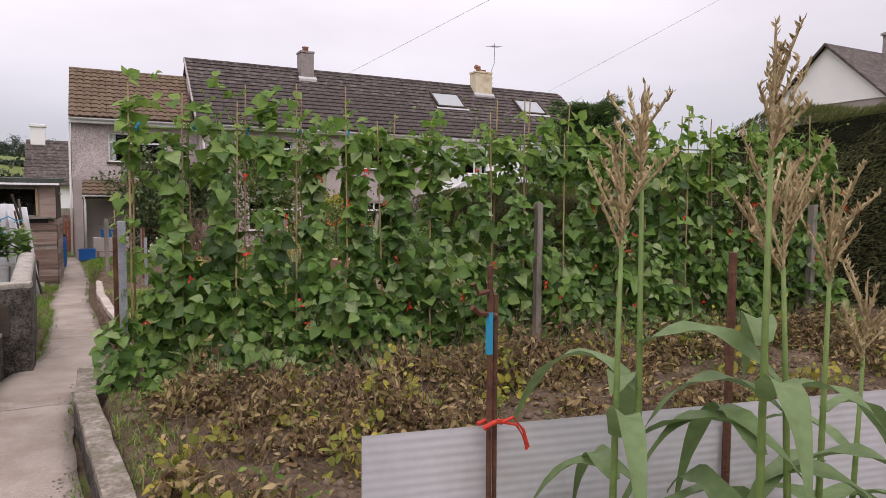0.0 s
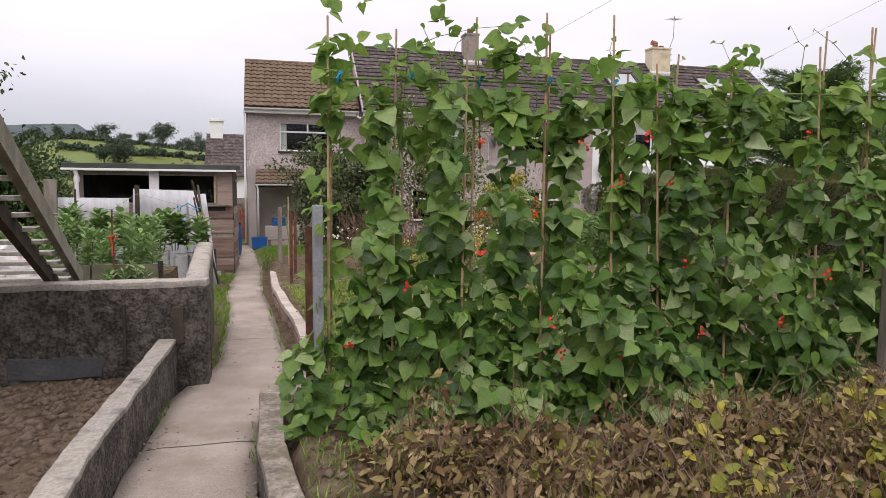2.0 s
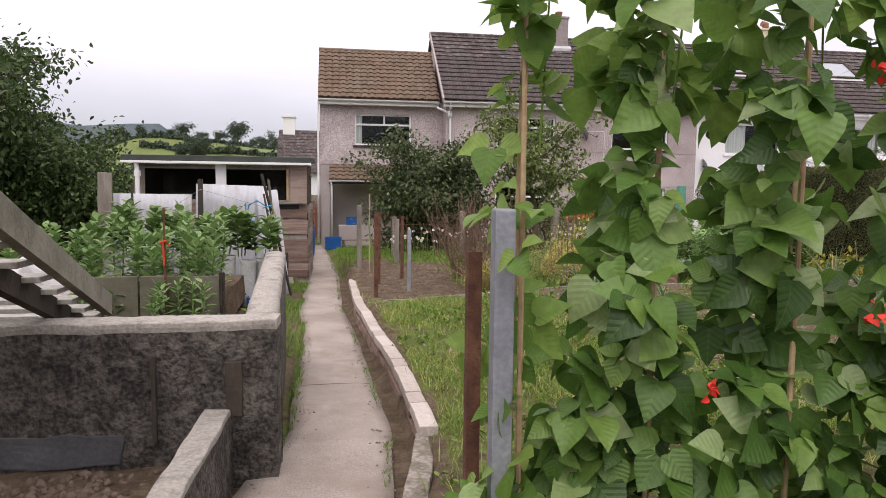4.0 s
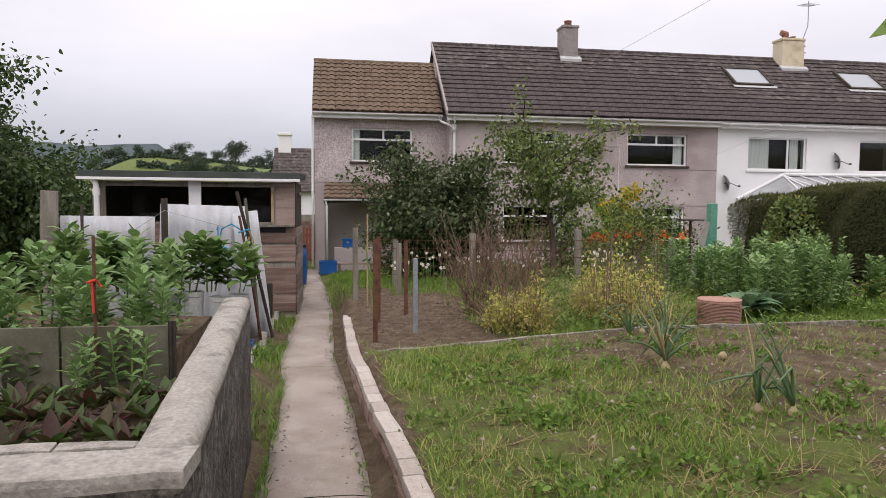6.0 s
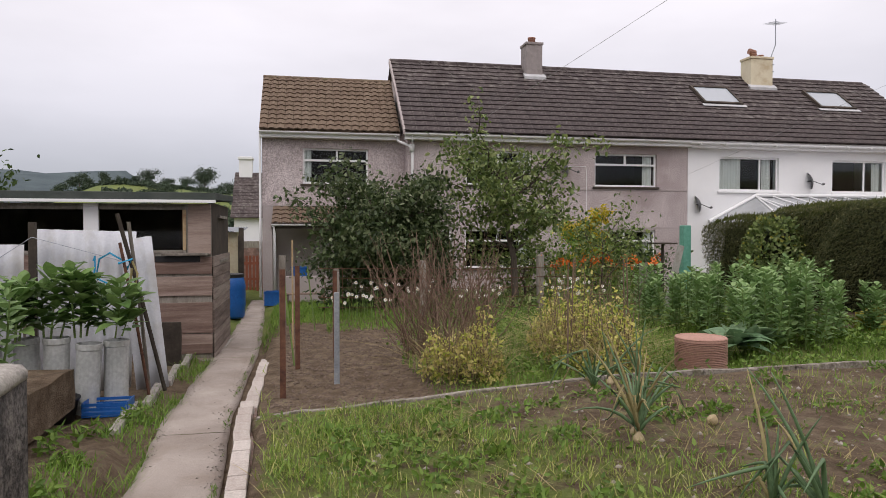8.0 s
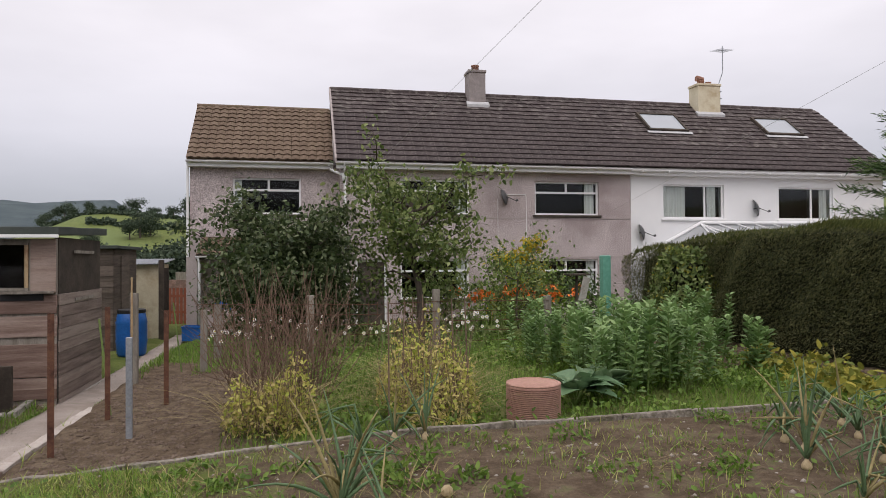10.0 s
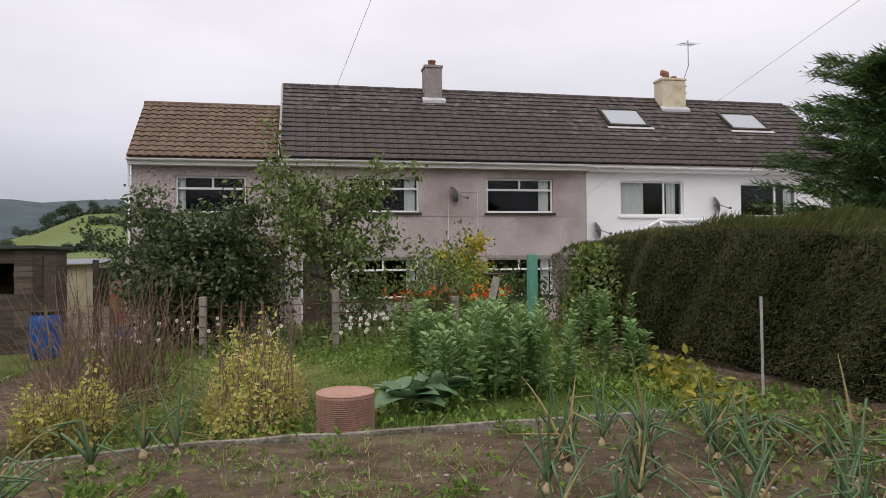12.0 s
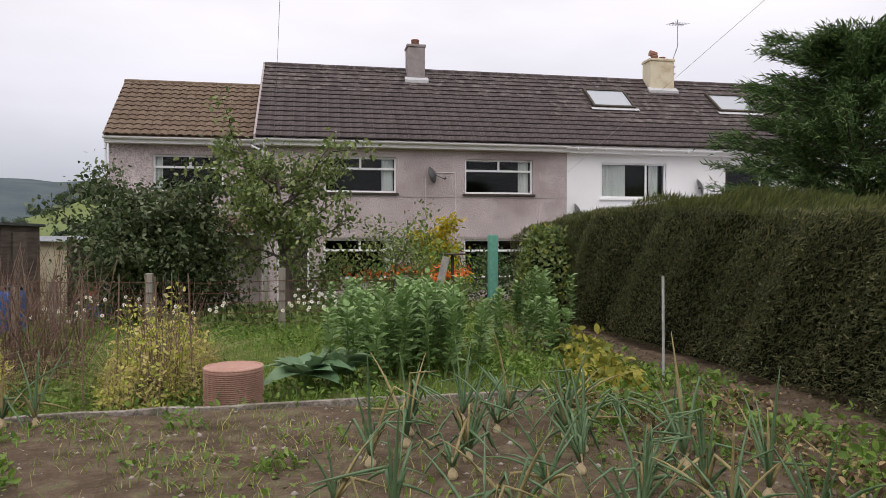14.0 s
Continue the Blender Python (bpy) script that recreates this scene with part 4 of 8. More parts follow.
for i, (a, b, c, d) in enumerate(WIN_UP):
    window(house, a, b, c, d, YF, bars=((a + c) / 2,) if i == 0 else ((a + c) / 2 - 0.0,), transom=d - 0.34, sill=True, curtain=[(c - 0.42, c - 0.08)])
for i, (a, b, c, d) in enumerate(WIN_DN):
    window(house, a, b, c, d, YF, bars=((a + c) / 2,), transom=d - 0.34, sill=True, curtain=[(c - 0.35, c - 0.08)])
dr = empty("door")
dr.parent = house
part("door_frame", boxes((3.75, YF + 0.07, -0.55, 3.81, YF + 0.14, 1.58), (4.59, YF + 0.07, -0.55, 4.65, YF + 0.14, 1.58), (3.811, YF + 0.07, 1.52, 4.589, YF + 0.14, 1.58)), M_UPVC, dr)
part("door_leaf", bm_box(3.812, YF + 0.09, -0.55, 4.588, YF + 0.13, 1.518, 0.005), M_DARKWOOD, dr)
roof_slope(house, XL, XP, EAVE_Y, EAVE_Z, RIDGE_Y, RIDGE_Z, 0.33, 0.29, M_TILE)
part("roof_deck", ([(XL, EAVE_Y + .02, EAVE_Z - 0.03), (XP, EAVE_Y + .02, EAVE_Z - 0.03), (XP, RIDGE_Y, RIDGE_Z - 0.03), (XL, RIDGE_Y, RIDGE_Z - 0.03), (XP, 33.25, EAVE_Z - 0.03), (XL, 33.25, EAVE_Z - 0.03)], [(0, 1, 2, 3), (3, 2, 4, 5)]), M_TILE, house)
ridge = []
RIDGE_N = round((XP - XL) / 0.45)
RIDGE_W = (XP - XL) / RIDGE_N
for i in range(RIDGE_N):
    x = XL + i * RIDGE_W
    vs, fs = tube([(x, RIDGE_Y, RIDGE_Z - 0.05 + 0.004 * (i % 2)), (x + RIDGE_W - 0.008, RIDGE_Y, RIDGE_Z - 0.05 + 0.004 * (i % 2))], 0.115, 10)
    part("ridge_tile", (vs, fs), M_TILE, house)
part("verge", ([(XL - 0.05, EAVE_Y, EAVE_Z - 0.10), (XL - 0.05, EAVE_Y, EAVE_Z + 0.05), (XL - 0.05, RIDGE_Y, RIDGE_Z + 0.05), (XL - 0.05, RIDGE_Y, RIDGE_Z - 0.12), (XL + 0.01, EAVE_Y, EAVE_Z - 0.10), (XL + 0.01, EAVE_Y, EAVE_Z + 0.05), (XL + 0.01, RIDGE_Y, RIDGE_Z + 0.05), (XL + 0.01, RIDGE_Y, RIDGE_Z - 0.12)], [(0, 1, 2, 3), (7, 6, 5, 4), (1, 5, 6, 2), (4, 0, 3, 7), (0, 4, 5, 1), (3, 2, 6, 7)]), M_RENDER2, house)
part("fascia", bm_box(XL, 26.13, 4.20, XP, 26.16, 4.42), M_UPVC, house, "white fascia board")
part("soffit", bm_box(XL + 0.02, 26.161, 4.20, XP, 26.399, 4.22), M_UPVC, house)
part("gutter", half_pipe((XL, 26.06, 4.36), (XP - 0.1, 26.06, 4.36)), M_UPVC, house, "white half-round gutter")
chimney(house, 8.12, 29.0, 6.6, 8.0, 0.58, 0.62, M_CHIM, [(0.0, 0.14, 0.26)], "grey rendered chimney with one clay pot")

# extension on the side
ext_eave_y, ext_eave_z, ext_ridge_y, ext_ridge_z = 26.72, 4.46, 28.97, 6.44
EXT_L = -0.86
WIN_E = (0.3, 2.93, 2.22, 3.98)
part("extension_wall", wall_with_openings(EXT_L, XL + 0.115, 2.30, 4.42, YE_F, YE_F + 0.25, [WIN_E]), M_RENDER, house)
part("extension_lower_wall", bm_box(EXT_L, YE_F, GL, -0.52, YE_F + 0.25, 2.27), M_RENDER2, house)
part("extension_band", bm_box(EXT_L - 0.005, YE_F - 0.015, 2.27, XL + 0.11, YE_F + 0.2, 2.299), M_RENDER2, house)
part("extension_side", bm_box(EXT_L, YE_F + 0.251, GL, EXT_L + 0.25, 31.2, 4.42), M_RENDER, house)
part("extension_back", bm_box(EXT_L + 0.251, 30.9, GL, XL + 0.11, 31.2, 4.42), M_RENDER, house)
part("extension_gable", gable_prism(EXT_L, EXT_L + 0.25, YE_F + 0.02, 31.2, 4.425, ext_ridge_y, ext_ridge_z), M_RENDER, house)
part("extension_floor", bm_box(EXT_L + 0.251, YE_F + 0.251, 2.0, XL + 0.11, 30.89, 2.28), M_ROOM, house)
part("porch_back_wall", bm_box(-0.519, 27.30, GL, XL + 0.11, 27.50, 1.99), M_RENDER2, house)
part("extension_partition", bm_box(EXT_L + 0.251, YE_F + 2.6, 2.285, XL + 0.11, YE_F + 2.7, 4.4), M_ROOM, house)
window(house, *WIN_E, YE_F, bars=(1.3,), transom=3.63, sill=True, curtain=[(0.36, 0.55)])
roof_slope(house, EXT_L - 0.06, XL - 0.05, ext_eave_y, ext_eave_z, ext_ridge_y, ext_ridge_z, 0.235, 0.26, M_TILE_BROWN, roll=0.035, limit=200)
part("extension_deck", ([(EXT_L - .05, ext_eave_y + .02, ext_eave_z - 0.03), (XL - .05, ext_eave_y + .02, ext_eave_z - 0.03), (XL - .05, ext_ridge_y, ext_ridge_z - 0.03), (EXT_L - .05, ext_ridge_y, ext_ridge_z - 0.03), (XL - .05, 31.3, ext_eave_z - 0.03), (EXT_L - .05, 31.3, ext_eave_z - 0.03)], [(0, 1, 2, 3), (3, 2, 4, 5)]), M_TILE_BROWN, house)
for i in range(9):
    x = EXT_L - 0.06 + i * 0.45
    part("ridge_tile", tube([(x, ext_ridge_y, ext_ridge_z - 0.05), (min(x + 0.44, XL - 0.06), ext_ridge_y, ext_ridge_z - 0.05)], 0.11, 10), M_TILE_BROWN, house)
part("extension_fascia", bm_box(EXT_L - 0.05, 26.79, 4.25, XL - 0.06, 26.82, 4.45), M_UPVC, house, "white fascia board")
part("extension_soffit", bm_box(EXT_L - 0.04, 26.821, 4.25, XL - 0.06, 27.049, 4.27), M_UPVC, house)
part("extension_gutter", half_pipe((EXT_L - 0.06, 26.72, 4.41), (XL - 0.06, 26.72, 4.41)), M_UPVC, house)
part("downpipe", joined([tube([(3.02, 26.72, 4.36), (3.06, 26.66, 4.2), (3.42, 26.36, 4.02), (3.45, 26.33, 3.9), (3.45, 26.33, -0.4)], 0.04, 10), tube([(3.42, 26.06, 4.32), (3.42, 26.1, 4.15), (3.44, 26.3, 3.98)], 0.04, 10), tube([(3.44, 26.32, 4.08), (3.44, 26.32, 3.86)], 0.075, 10)]), M_UPVC, house, "white rainwater pipe", smooth=True)
part("side_downpipe", tube([(-0.91, 26.98, 4.36), (-0.92, 27.0, -0.4)], 0.035, 8), M_UPVC, house)
# porch roof in front of the extension
roof_slope(house, -0.55, XL - 0.02, 26.0, 1.74, 27.02, 2.24, 0.235, 0.26, M_TILE_BROWN, roll=0.035, limit=80)
part("porch_soffit", ([(-0.52, 26.03, 1.70), (XL, 26.03, 1.70), (XL, 27.0, 1.99), (-0.52, 27.0, 1.99), (-0.52, 27.0, 2.2), (-0.52, 26.03, 1.735)], [(0, 1, 2, 3), (0, 3, 4, 5)]), M_UPVC, house)
part("porch_fascia", bm_box(-0.55, 25.98, 1.60, XL, 26.02, 1.74), M_DARKWOOD, house)
part("porch_gutter", half_pipe((-0.56, 25.93, 1.72), (XL, 25.93, 1.72), 0.05), M_UPVC, house)
part("porch_downpipe", tube([(-0.50, 25.93, 1.68), (-0.47, 26.0, 1.5), (-0.47, 26.0, -0.4)], 0.04, 10), M_UPVC, house, "white rainwater pipe", smooth=True)
part("porch_side_wall", bm_box(-0.80, 26.02, GL, -0.53, 27.04, 1.70), M_RENDER2, house)
part("porch_low_wall", bm_box(-0.25, 25.4, GL, 0.95, 25.6, 0.30, 0.02), M_RENDER2, house)

# white neighbour
white = tagged(empty("white_terraced_house"), "white painted terraced house with two roof windows and conservatory", "house")
WC, WD = (13.5, 2.84, 15.68, 3.93), (17.72, 2.82, 19.82, 3.9)
part("wall", wall_with_openings(XP + 0.002, XR - 0.15, GL, 4.38, YF - 0.015, YF + 0.28, [WC, WD]), M_WHITEWALL, white)
part("end_wall", bm_box(XR - 0.45, YF + 0.281, GL, XR - 0.15, 32.8, 4.38), M_WHITEWALL, white)
part("gable", gable_prism(XR - 0.45, XR - 0.15, YF + 0.02, 33.2, 4.385, RIDGE_Y, RIDGE_Z), M_WHITEWALL, white)
part("back_wall", bm_box(XP + 0.002, 32.8, GL, XR - 0.15, 33.1, 4.38), M_WHITEWALL, white)
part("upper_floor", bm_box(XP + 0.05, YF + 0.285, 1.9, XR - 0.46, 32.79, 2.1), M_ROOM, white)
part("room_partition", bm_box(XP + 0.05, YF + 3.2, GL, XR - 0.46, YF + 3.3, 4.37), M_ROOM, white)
window(white, *WC, YF - 0.015, bars=(15.02,), sill="white", curtain=[(13.56, 14.35), (15.15, 15.45)])
window(white, *WD, YF - 0.015, bars=(19.02,), sill="white", curtain=[(19.4, 19.7)])
roof_slope(white, XP, XR, EAVE_Y, EAVE_Z, RIDGE_Y, RIDGE_Z, 0.33, 0.29, M_TILE, limit=150)
part("roof_deck", ([(XP, EAVE_Y + .02, EAVE_Z - 0.03), (XR, EAVE_Y + .02, EAVE_Z - 0.03), (XR, RIDGE_Y, RIDGE_Z - 0.03), (XP, RIDGE_Y, RIDGE_Z - 0.03), (XR, 33.25, EAVE_Z - 0.03), (XP, 33.25, EAVE_Z - 0.03)], [(0, 1, 2, 3), (3, 2, 4, 5)]), M_TILE, white)
for i in range(int((XR - XP) / 0.45)):
    x = XP + i * 0.45
    part("ridge_tile", tube([(x, RIDGE_Y, RIDGE_Z - 0.05), (x + 0.44, RIDGE_Y, RIDGE_Z - 0.05)], 0.115, 10), M_TILE, white)
part("fascia", bm_box(XP + 0.001, 26.13, 4.18, XR, 26.16, 4.41), M_UPVC, white, "white fascia board")
part("soffit", bm_box(XP + 0.001, 26.161, 4.18, XR, 26.38, 4.2), M_UPVC, white)
part("gutter", half_pipe((XP - 0.1, 26.05, 4.33), (XR, 26.05, 4.31)), M_UPVC, white, "white half-round gutter")
for i in range(11):
    x = XP + 0.2 + i * 0.9
    part("gutter_bracket", bm_box(x, 25.982, 4.25, x + 0.03, 26.13, 4.325), M_UPVC, white)
chimney(white, 16.95, 29.0, 6.6, 7.95, 0.92, 0.6, M_CREAM, [(-0.15, 0.13, 0.2), (0.15, 0.12, 0.16)], "cream painted chimney with a hooded pot")
part("pot_hood", joined([tube([(16.62, 29.3, 8.24), (16.88, 29.3, 8.20)], [0.11, 0.09], 10), tube([(16.80, 29.3, 8.12), (16.80, 29.3, 8.24)], 0.05, 8)]), M_POT, white)


def roof_window(x0, x1, s0, s1):
    w = empty("roof_window")
    w.parent = white
    ang = math.degrees(math.atan2(RIDGE_Z - EAVE_Z, RIDGE_Y - EAVE_Y))
    w.matrix_basis = pose(0, EAVE_Y, EAVE_Z + 0.02, ang)
    part("frame", boxes((x0, s0, 0, x1, s0 + 0.09, 0.11), (x0, s1 - 0.09, 0, x1, s1, 0.11), (x0, s0 + 0.09, 0, x0 + 0.08, s1 - 0.09, 0.11), (x1 - 0.08, s0 + 0.09, 0, x1, s1 - 0.09, 0.11), bevel=0.01), M_DARKWOOD, w)
    part("pane", bm_box(x0 + 0.081, s0 + 0.091, 0.06, x1 - 0.081, s1 - 0.091, 0.075), M_SKYGLASS, w, "glossy pane with the pale sky reflection put into its colour")
    part("apron", bm_box(x0 - 0.08, s0 - 0.14, 0.03, x1 + 0.10, s0 - 0.002, 0.05), M_LEAD, w, "pale lead apron")


# opaque pane; the pale sky's reflection is mixed into its base colour
M_SKYGLASS = plain("sky_tinted_roof_pane", (0.30, 0.33, 0.36), 0.08, spec=1.0)
roof_window(13.85, 15.35, 2.30, 3.55)
roof_window(18.45, 19.95, 2.30, 3.55)

# ---- bean row: posts, canes, rail and foliage ----
BX0, BY0, BX1, BY1 = 0.12, 5.70, 7.4, 4.85
L_ROW = math.hypot(BX1 - BX0, BY1 - BY0)


def bean_xy(t, off=0.0):
    d = Vector((BX1 - BX0, BY1 - BY0)).normalized()
    return BX0 + (BX1 - BX0) * t - d.y * off, BY0 + (BY1 - BY0) * t + d.x * off


beans = tagged(empty("runner_bean_row"), "tall dense runner bean row on canes with scarlet flowers", "bean row")


def bean_foliage(n, zlo, zhi, depth, size, power=1.0):
    u = 0.16 + rng.random(n) * (L_ROW - 0.16)
    z = zlo + (zhi - zlo) * rng.random(n) ** power
    # plants climb in columns round the canes, denser low down
    col_u = np.round(u / 0.36) * 0.36
    pull = np.clip((z - 0.8) / 0.8, 0, 1) * 0.85
    u = u + (col_u - u) * pull
    bulge = 0.75 + 0.35 * np.sin(u * 2.6 + 0.4) * np.cos(z * 3.0 + u * 0.7) + 0.3 * np.sin(u * 6.1 + z * 5)
    side = np.where(rng.random(n) < 0.68, -1, 1)
    off = side * depth * bulge * (0.35 + 0.75 * rng.random(n)) * (1.3 - 0.62 * (z - 0.2) / 2.0)
    d = np.array([BX1 - BX0, BY1 - BY0]) / L_ROW
    x = BX0 + 0.03 + u * d[0] - off * d[1]
    y = BY0 + u * d[1] + off * d[0]
    pos = np.stack([x, y, z], 1)
    out = np.stack([-d[1] * side, d[0] * side, np.zeros(n)], 1)
    face = out * 0.8 + np.array([0, 0, 0.9]) + 0.75 * unit(n)
    along = out * 0.55 + np.array([0, 0, -0.75]) + 0.75 * unit(n)
    return pos, along, face, size * (0.45 + 0.8 * rng.random(n))


def trifoliate(pos, along, face, size):
    """Each bean leaf is three leaflets on one stalk."""
    side = np.cross(along, face)
    side /= np.linalg.norm(side, axis=1, keepdims=True) + 1e-9
    a = along / np.linalg.norm(along, axis=1, keepdims=True)
    out = []
    for k, (s, f) in enumerate(((0.0, 1.0), (0.95, 0.25), (-0.95, 0.25))):
        p = pos + (a * (0.25 * f) + side * (0.18 * s)) * size[:, None]
        out.append(leaves(p, a * f + side * s + 0.25 * unit(len(pos)), face + 0.35 * unit(len(pos)), size * (1.0 if k == 0 else 0.85), shape=LEAF_BEAN, fold=0.30, curl=0.45))
    return cat(out)


random.seed(3)
canes = [(i + random.uniform(-0.25, 0.25)) / 17 for i in range(18)]
for i, t in enumerate(canes):
    for s in (-1, 1):
        tt = min(max(t + (0.012 if s > 0 else 0), 0.012), 1)
        x, y = bean_xy(tt, s * 0.13)
        x2, y2 = bean_xy(min(max(tt + random.uniform(-0.008, 0.008), 0.012), 1), s * 0.05)
        z0 = gz(x, y) - 0.05
        top = 2.38 + random.uniform(-0.16, 0.22)
        part("cane", tube([(x, y, z0), ((x + x2) / 2, (y + y2) / 2, (z0 + top) / 2), (x2, y2, top)], [0.009, 0.008, 0.006], 7), M_CANE, beans)
part("top_rail", tube([(*bean_xy(k / 8), 2.17 + 0.012 * math.sin(k * 1.4)) for k in range(9)], 0.007, 6), M_STEMGREEN, beans)
part("rusty_post", boxes((0.075, 5.72, gz(0.1, 5.75) - 0.2, 0.115, 5.726, 1.33), (0.075, 5.726, gz(0.1, 5.75) - 0.2, 0.081, 5.765, 1.33)), M_RUST, beans, "rusty angle-iron end post")
for t, mat, w in ((0.0, M_GALV, 0.028), (0.475, M_GREYWOOD, 0.030), (0.93, M_GREYWOOD, 0.035)):
    x, y = bean_xy(t, -0.10 if t == 0 else -0.24)
    x, y = (0.135, 5.56) if t == 0 else (x, y)
    part("post", bm_box(x - w, y - w, gz(x, y) - 0.2, x + w, y + w, 1.46 if t == 0 else 1.62, 0.006), mat, beans)
lv = [trifoliate(*bean_foliage(3500, 0.24, 2.15, 0.30, 0.112, 2.25)), trifoliate(*bean_foliage(900, 0.22, 1.4, 0.12, 0.12))]
part("leaves", with_blade(np_mesh("leaves", *cat(lv), M_BEAN, smooth=True), LEAF_BEAN), None, beans, "broad heart-shaped green bean leaves")["kind"] = "stuff"
tops = []
for i in range(44):
    t0 = (i + 0.2 + 0.6 * rng.random()) / 44
    h = 2.22 + 0.42 * rng.random() * (1.15 - 0.4 * t0)
    n = int(8 + 9 * rng.random())
    z = 1.75 + (h - 1.75) * rng.random(n)
    xy = [bean_xy(min(max(t0 + rng.normal() * 0.007, 0.012), 1), rng.normal() * 0.09) for k in range(n)]
    p = np.array([(a, b, c) for (a, b), c in zip(xy, z)])
    tops.append(trifoliate(p, unit(n) * 0.8 + [0, -0.25, -0.4], unit(n) * 0.7 + [0, -0.4, 0.8], 0.105 * (0.5 + 0.7 * rng.random(n)) * np.clip(1.8 - (z - 1.6), 0.55, 1.15)))
# leaves that spill round the end by the path
n = 46
p = np.stack([0.13 + 0.14 * rng.random(n), BY0 - 0.25 + 0.5 * rng.random(n), 0.12 + 2.1 * rng.random(n) ** 1.5], 1)
tops.append(trifoliate(p, unit(n) * 0.6 + [-0.25, -0.5, -0.5], unit(n) * 0.6 + [-0.5, -0.4, 0.8], 0.10 * (0.5 + 0.7 * rng.random(n))))
n = 34
p = np.stack([-0.03 + 0.24 * rng.random(n), 5.38 + 0.22 * rng.random(n), 0.16 + 0.60 * rng.random(n)], 1)
low = trifoliate(p, unit(n) * 0.6 + [-0.3, -0.5, -0.4], unit(n) * 0.5 + [-0.4, -0.5, 0.8], 0.105 * (0.5 + 0.7 * rng.random(n)))
part("low_foliage", with_blade(np_mesh("low_foliage", *low, M_BEAN, smooth=True), LEAF_BEAN), None, beans)["kind"] = "stuff"
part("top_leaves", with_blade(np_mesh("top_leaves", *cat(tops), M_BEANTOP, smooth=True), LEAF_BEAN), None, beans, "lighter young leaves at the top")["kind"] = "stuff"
random.seed(21)
for i in range(44):
    t, z = random.random(), random.uniform(0.6, 1.9)
    x, y = bean_xy(max(t, 0.02), -0.27 - 0.10 * random.random())
    n = 9
    c = np.array([x, y, z]) + rng.normal(size=(n, 3)) * [0.013, 0.010, 0.018]
    part("scarlet_bloom", np_mesh("scarlet_bloom", *leaves(c, unit(n), unit(n), 0.020, shape=LEAF_HEART), M_FLOWER), None, beans)["kind"] = "stuff"
vt = []
for i in range(40):
    t0 = rng.random()
    x, y = bean_xy(max(t0, 0.02), rng.normal() * 0.05)
    z = 2.1 + 0.2 * rng.random()
    pts = [(x, y, z - 0.5)]
    dx, dy = rng.normal() * 0.035, rng.normal() * 0.02
    m = 3 + int(3 * rng.random())
    for k in range(m):
        x, y, z = x + dx * (0.4 + 0.6 * k) + rng.normal() * 0.02, y + dy, z + 0.075 + 0.03 * rng.normal() - 0.012 * k
        pts.append((x, y, z))
    vt.append(tube(pts, [0.0035 - 0.0022 * k / m for k in range(m + 1)], 5))
    q = np.array(pts[1:])
    vt_l = leaves(q, unit(len(q)), unit(len(q)) + [0, 0, 1], 0.035, shape=LEAF_HEART)
    vt.append(([tuple(a) for a in vt_l[0]], [tuple(b) for b in vt_l[1]]))
part("climbing_shoot", joined(vt), M_BEANTOP, beans)["kind"] = "stuff"
for i in range(5):
    x, y = bean_xy(0.02 + i * 0.055, -0.03)
    part("twine_knot", tube([(x - 0.012, y - 0.02, 2.16), (x + 0.012, y - 0.02, 2.20), (x, y + 0.02, 2.15)], 0.012, 6), M_BLUEROPE, beans)

# ---- clipped conifer hedge ----
hedge = tagged(empty("conifer_hedge"), "tall dark clipped conifer hedge along the plot", "hedge")
HX, HY0, HY1, HZ = 8.85, -3.0, 19.8, 1.95


def hedge_top(y):
    return HZ - 0.33 * sstep(16.3, 20.0, y) - 0.20 * sstep(15.0, 11.0, y) + 1.15 * sstep(9.0, 7.0, y)


# solid dark block behind the sprigs stands for the hedge's shaded depth
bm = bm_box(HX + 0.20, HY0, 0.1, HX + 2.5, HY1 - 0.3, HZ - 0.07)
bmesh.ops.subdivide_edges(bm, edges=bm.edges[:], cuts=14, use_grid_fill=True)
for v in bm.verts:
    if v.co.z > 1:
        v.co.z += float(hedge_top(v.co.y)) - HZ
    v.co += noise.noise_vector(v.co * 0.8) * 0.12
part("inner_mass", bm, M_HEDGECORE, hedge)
n = 230000
y = np.where(rng.random(n) < 0.93, 3.5 + (HY1 - 3.5) * rng.random(n), HY0 + (3.5 - HY0) * rng.random(n))
z = 0.25 + (hedge_top(y) - 0.25) * rng.random(n) ** 0.8
bul = 0.12 * np.sin(y * 1.3) + 0.10 * np.sin(y * 3.1 + z * 2.0) + 0.05 * np.sin(y * 7 + z * 6)
x = HX - 0.05 - bul * 0.6 + 0.10 * rng.random(n) + 0.25 * np.clip(z - 1.55, 0, 1)
xt = HX + 2.6 * rng.random(n)
zt = hedge_top(y) - 0.02 + 0.08 * np.sin(xt * 2 + y * 1.1) + 0.05 * np.sin(y * 4) - 0.25 * np.clip(HX + 0.25 - xt, 0, 1) + 0.06 * rng.random(n)
ye = HY1 - 0.15 + 0.2 * rng.random(n)
which = rng.random(n)
pos = np.where((which < 0.28)[:, None], np.stack([xt, y, zt], 1), np.stack([x, y, z], 1))
pos = np.where((which > 0.94)[:, None], np.stack([xt, ye, 0.2 + 1.4 * rng.random(n)], 1), pos)
nrm = np.where((which < 0.28)[:, None], [0.0, 0, 1.0], [-1.0, 0, 0.1])
along = nrm * 0.35 + [-0.1, -0.8, 0.32] + 0.42 * unit(n)
size = 0.078 * (0.4 + rng.random(n))
up = which < 0.28
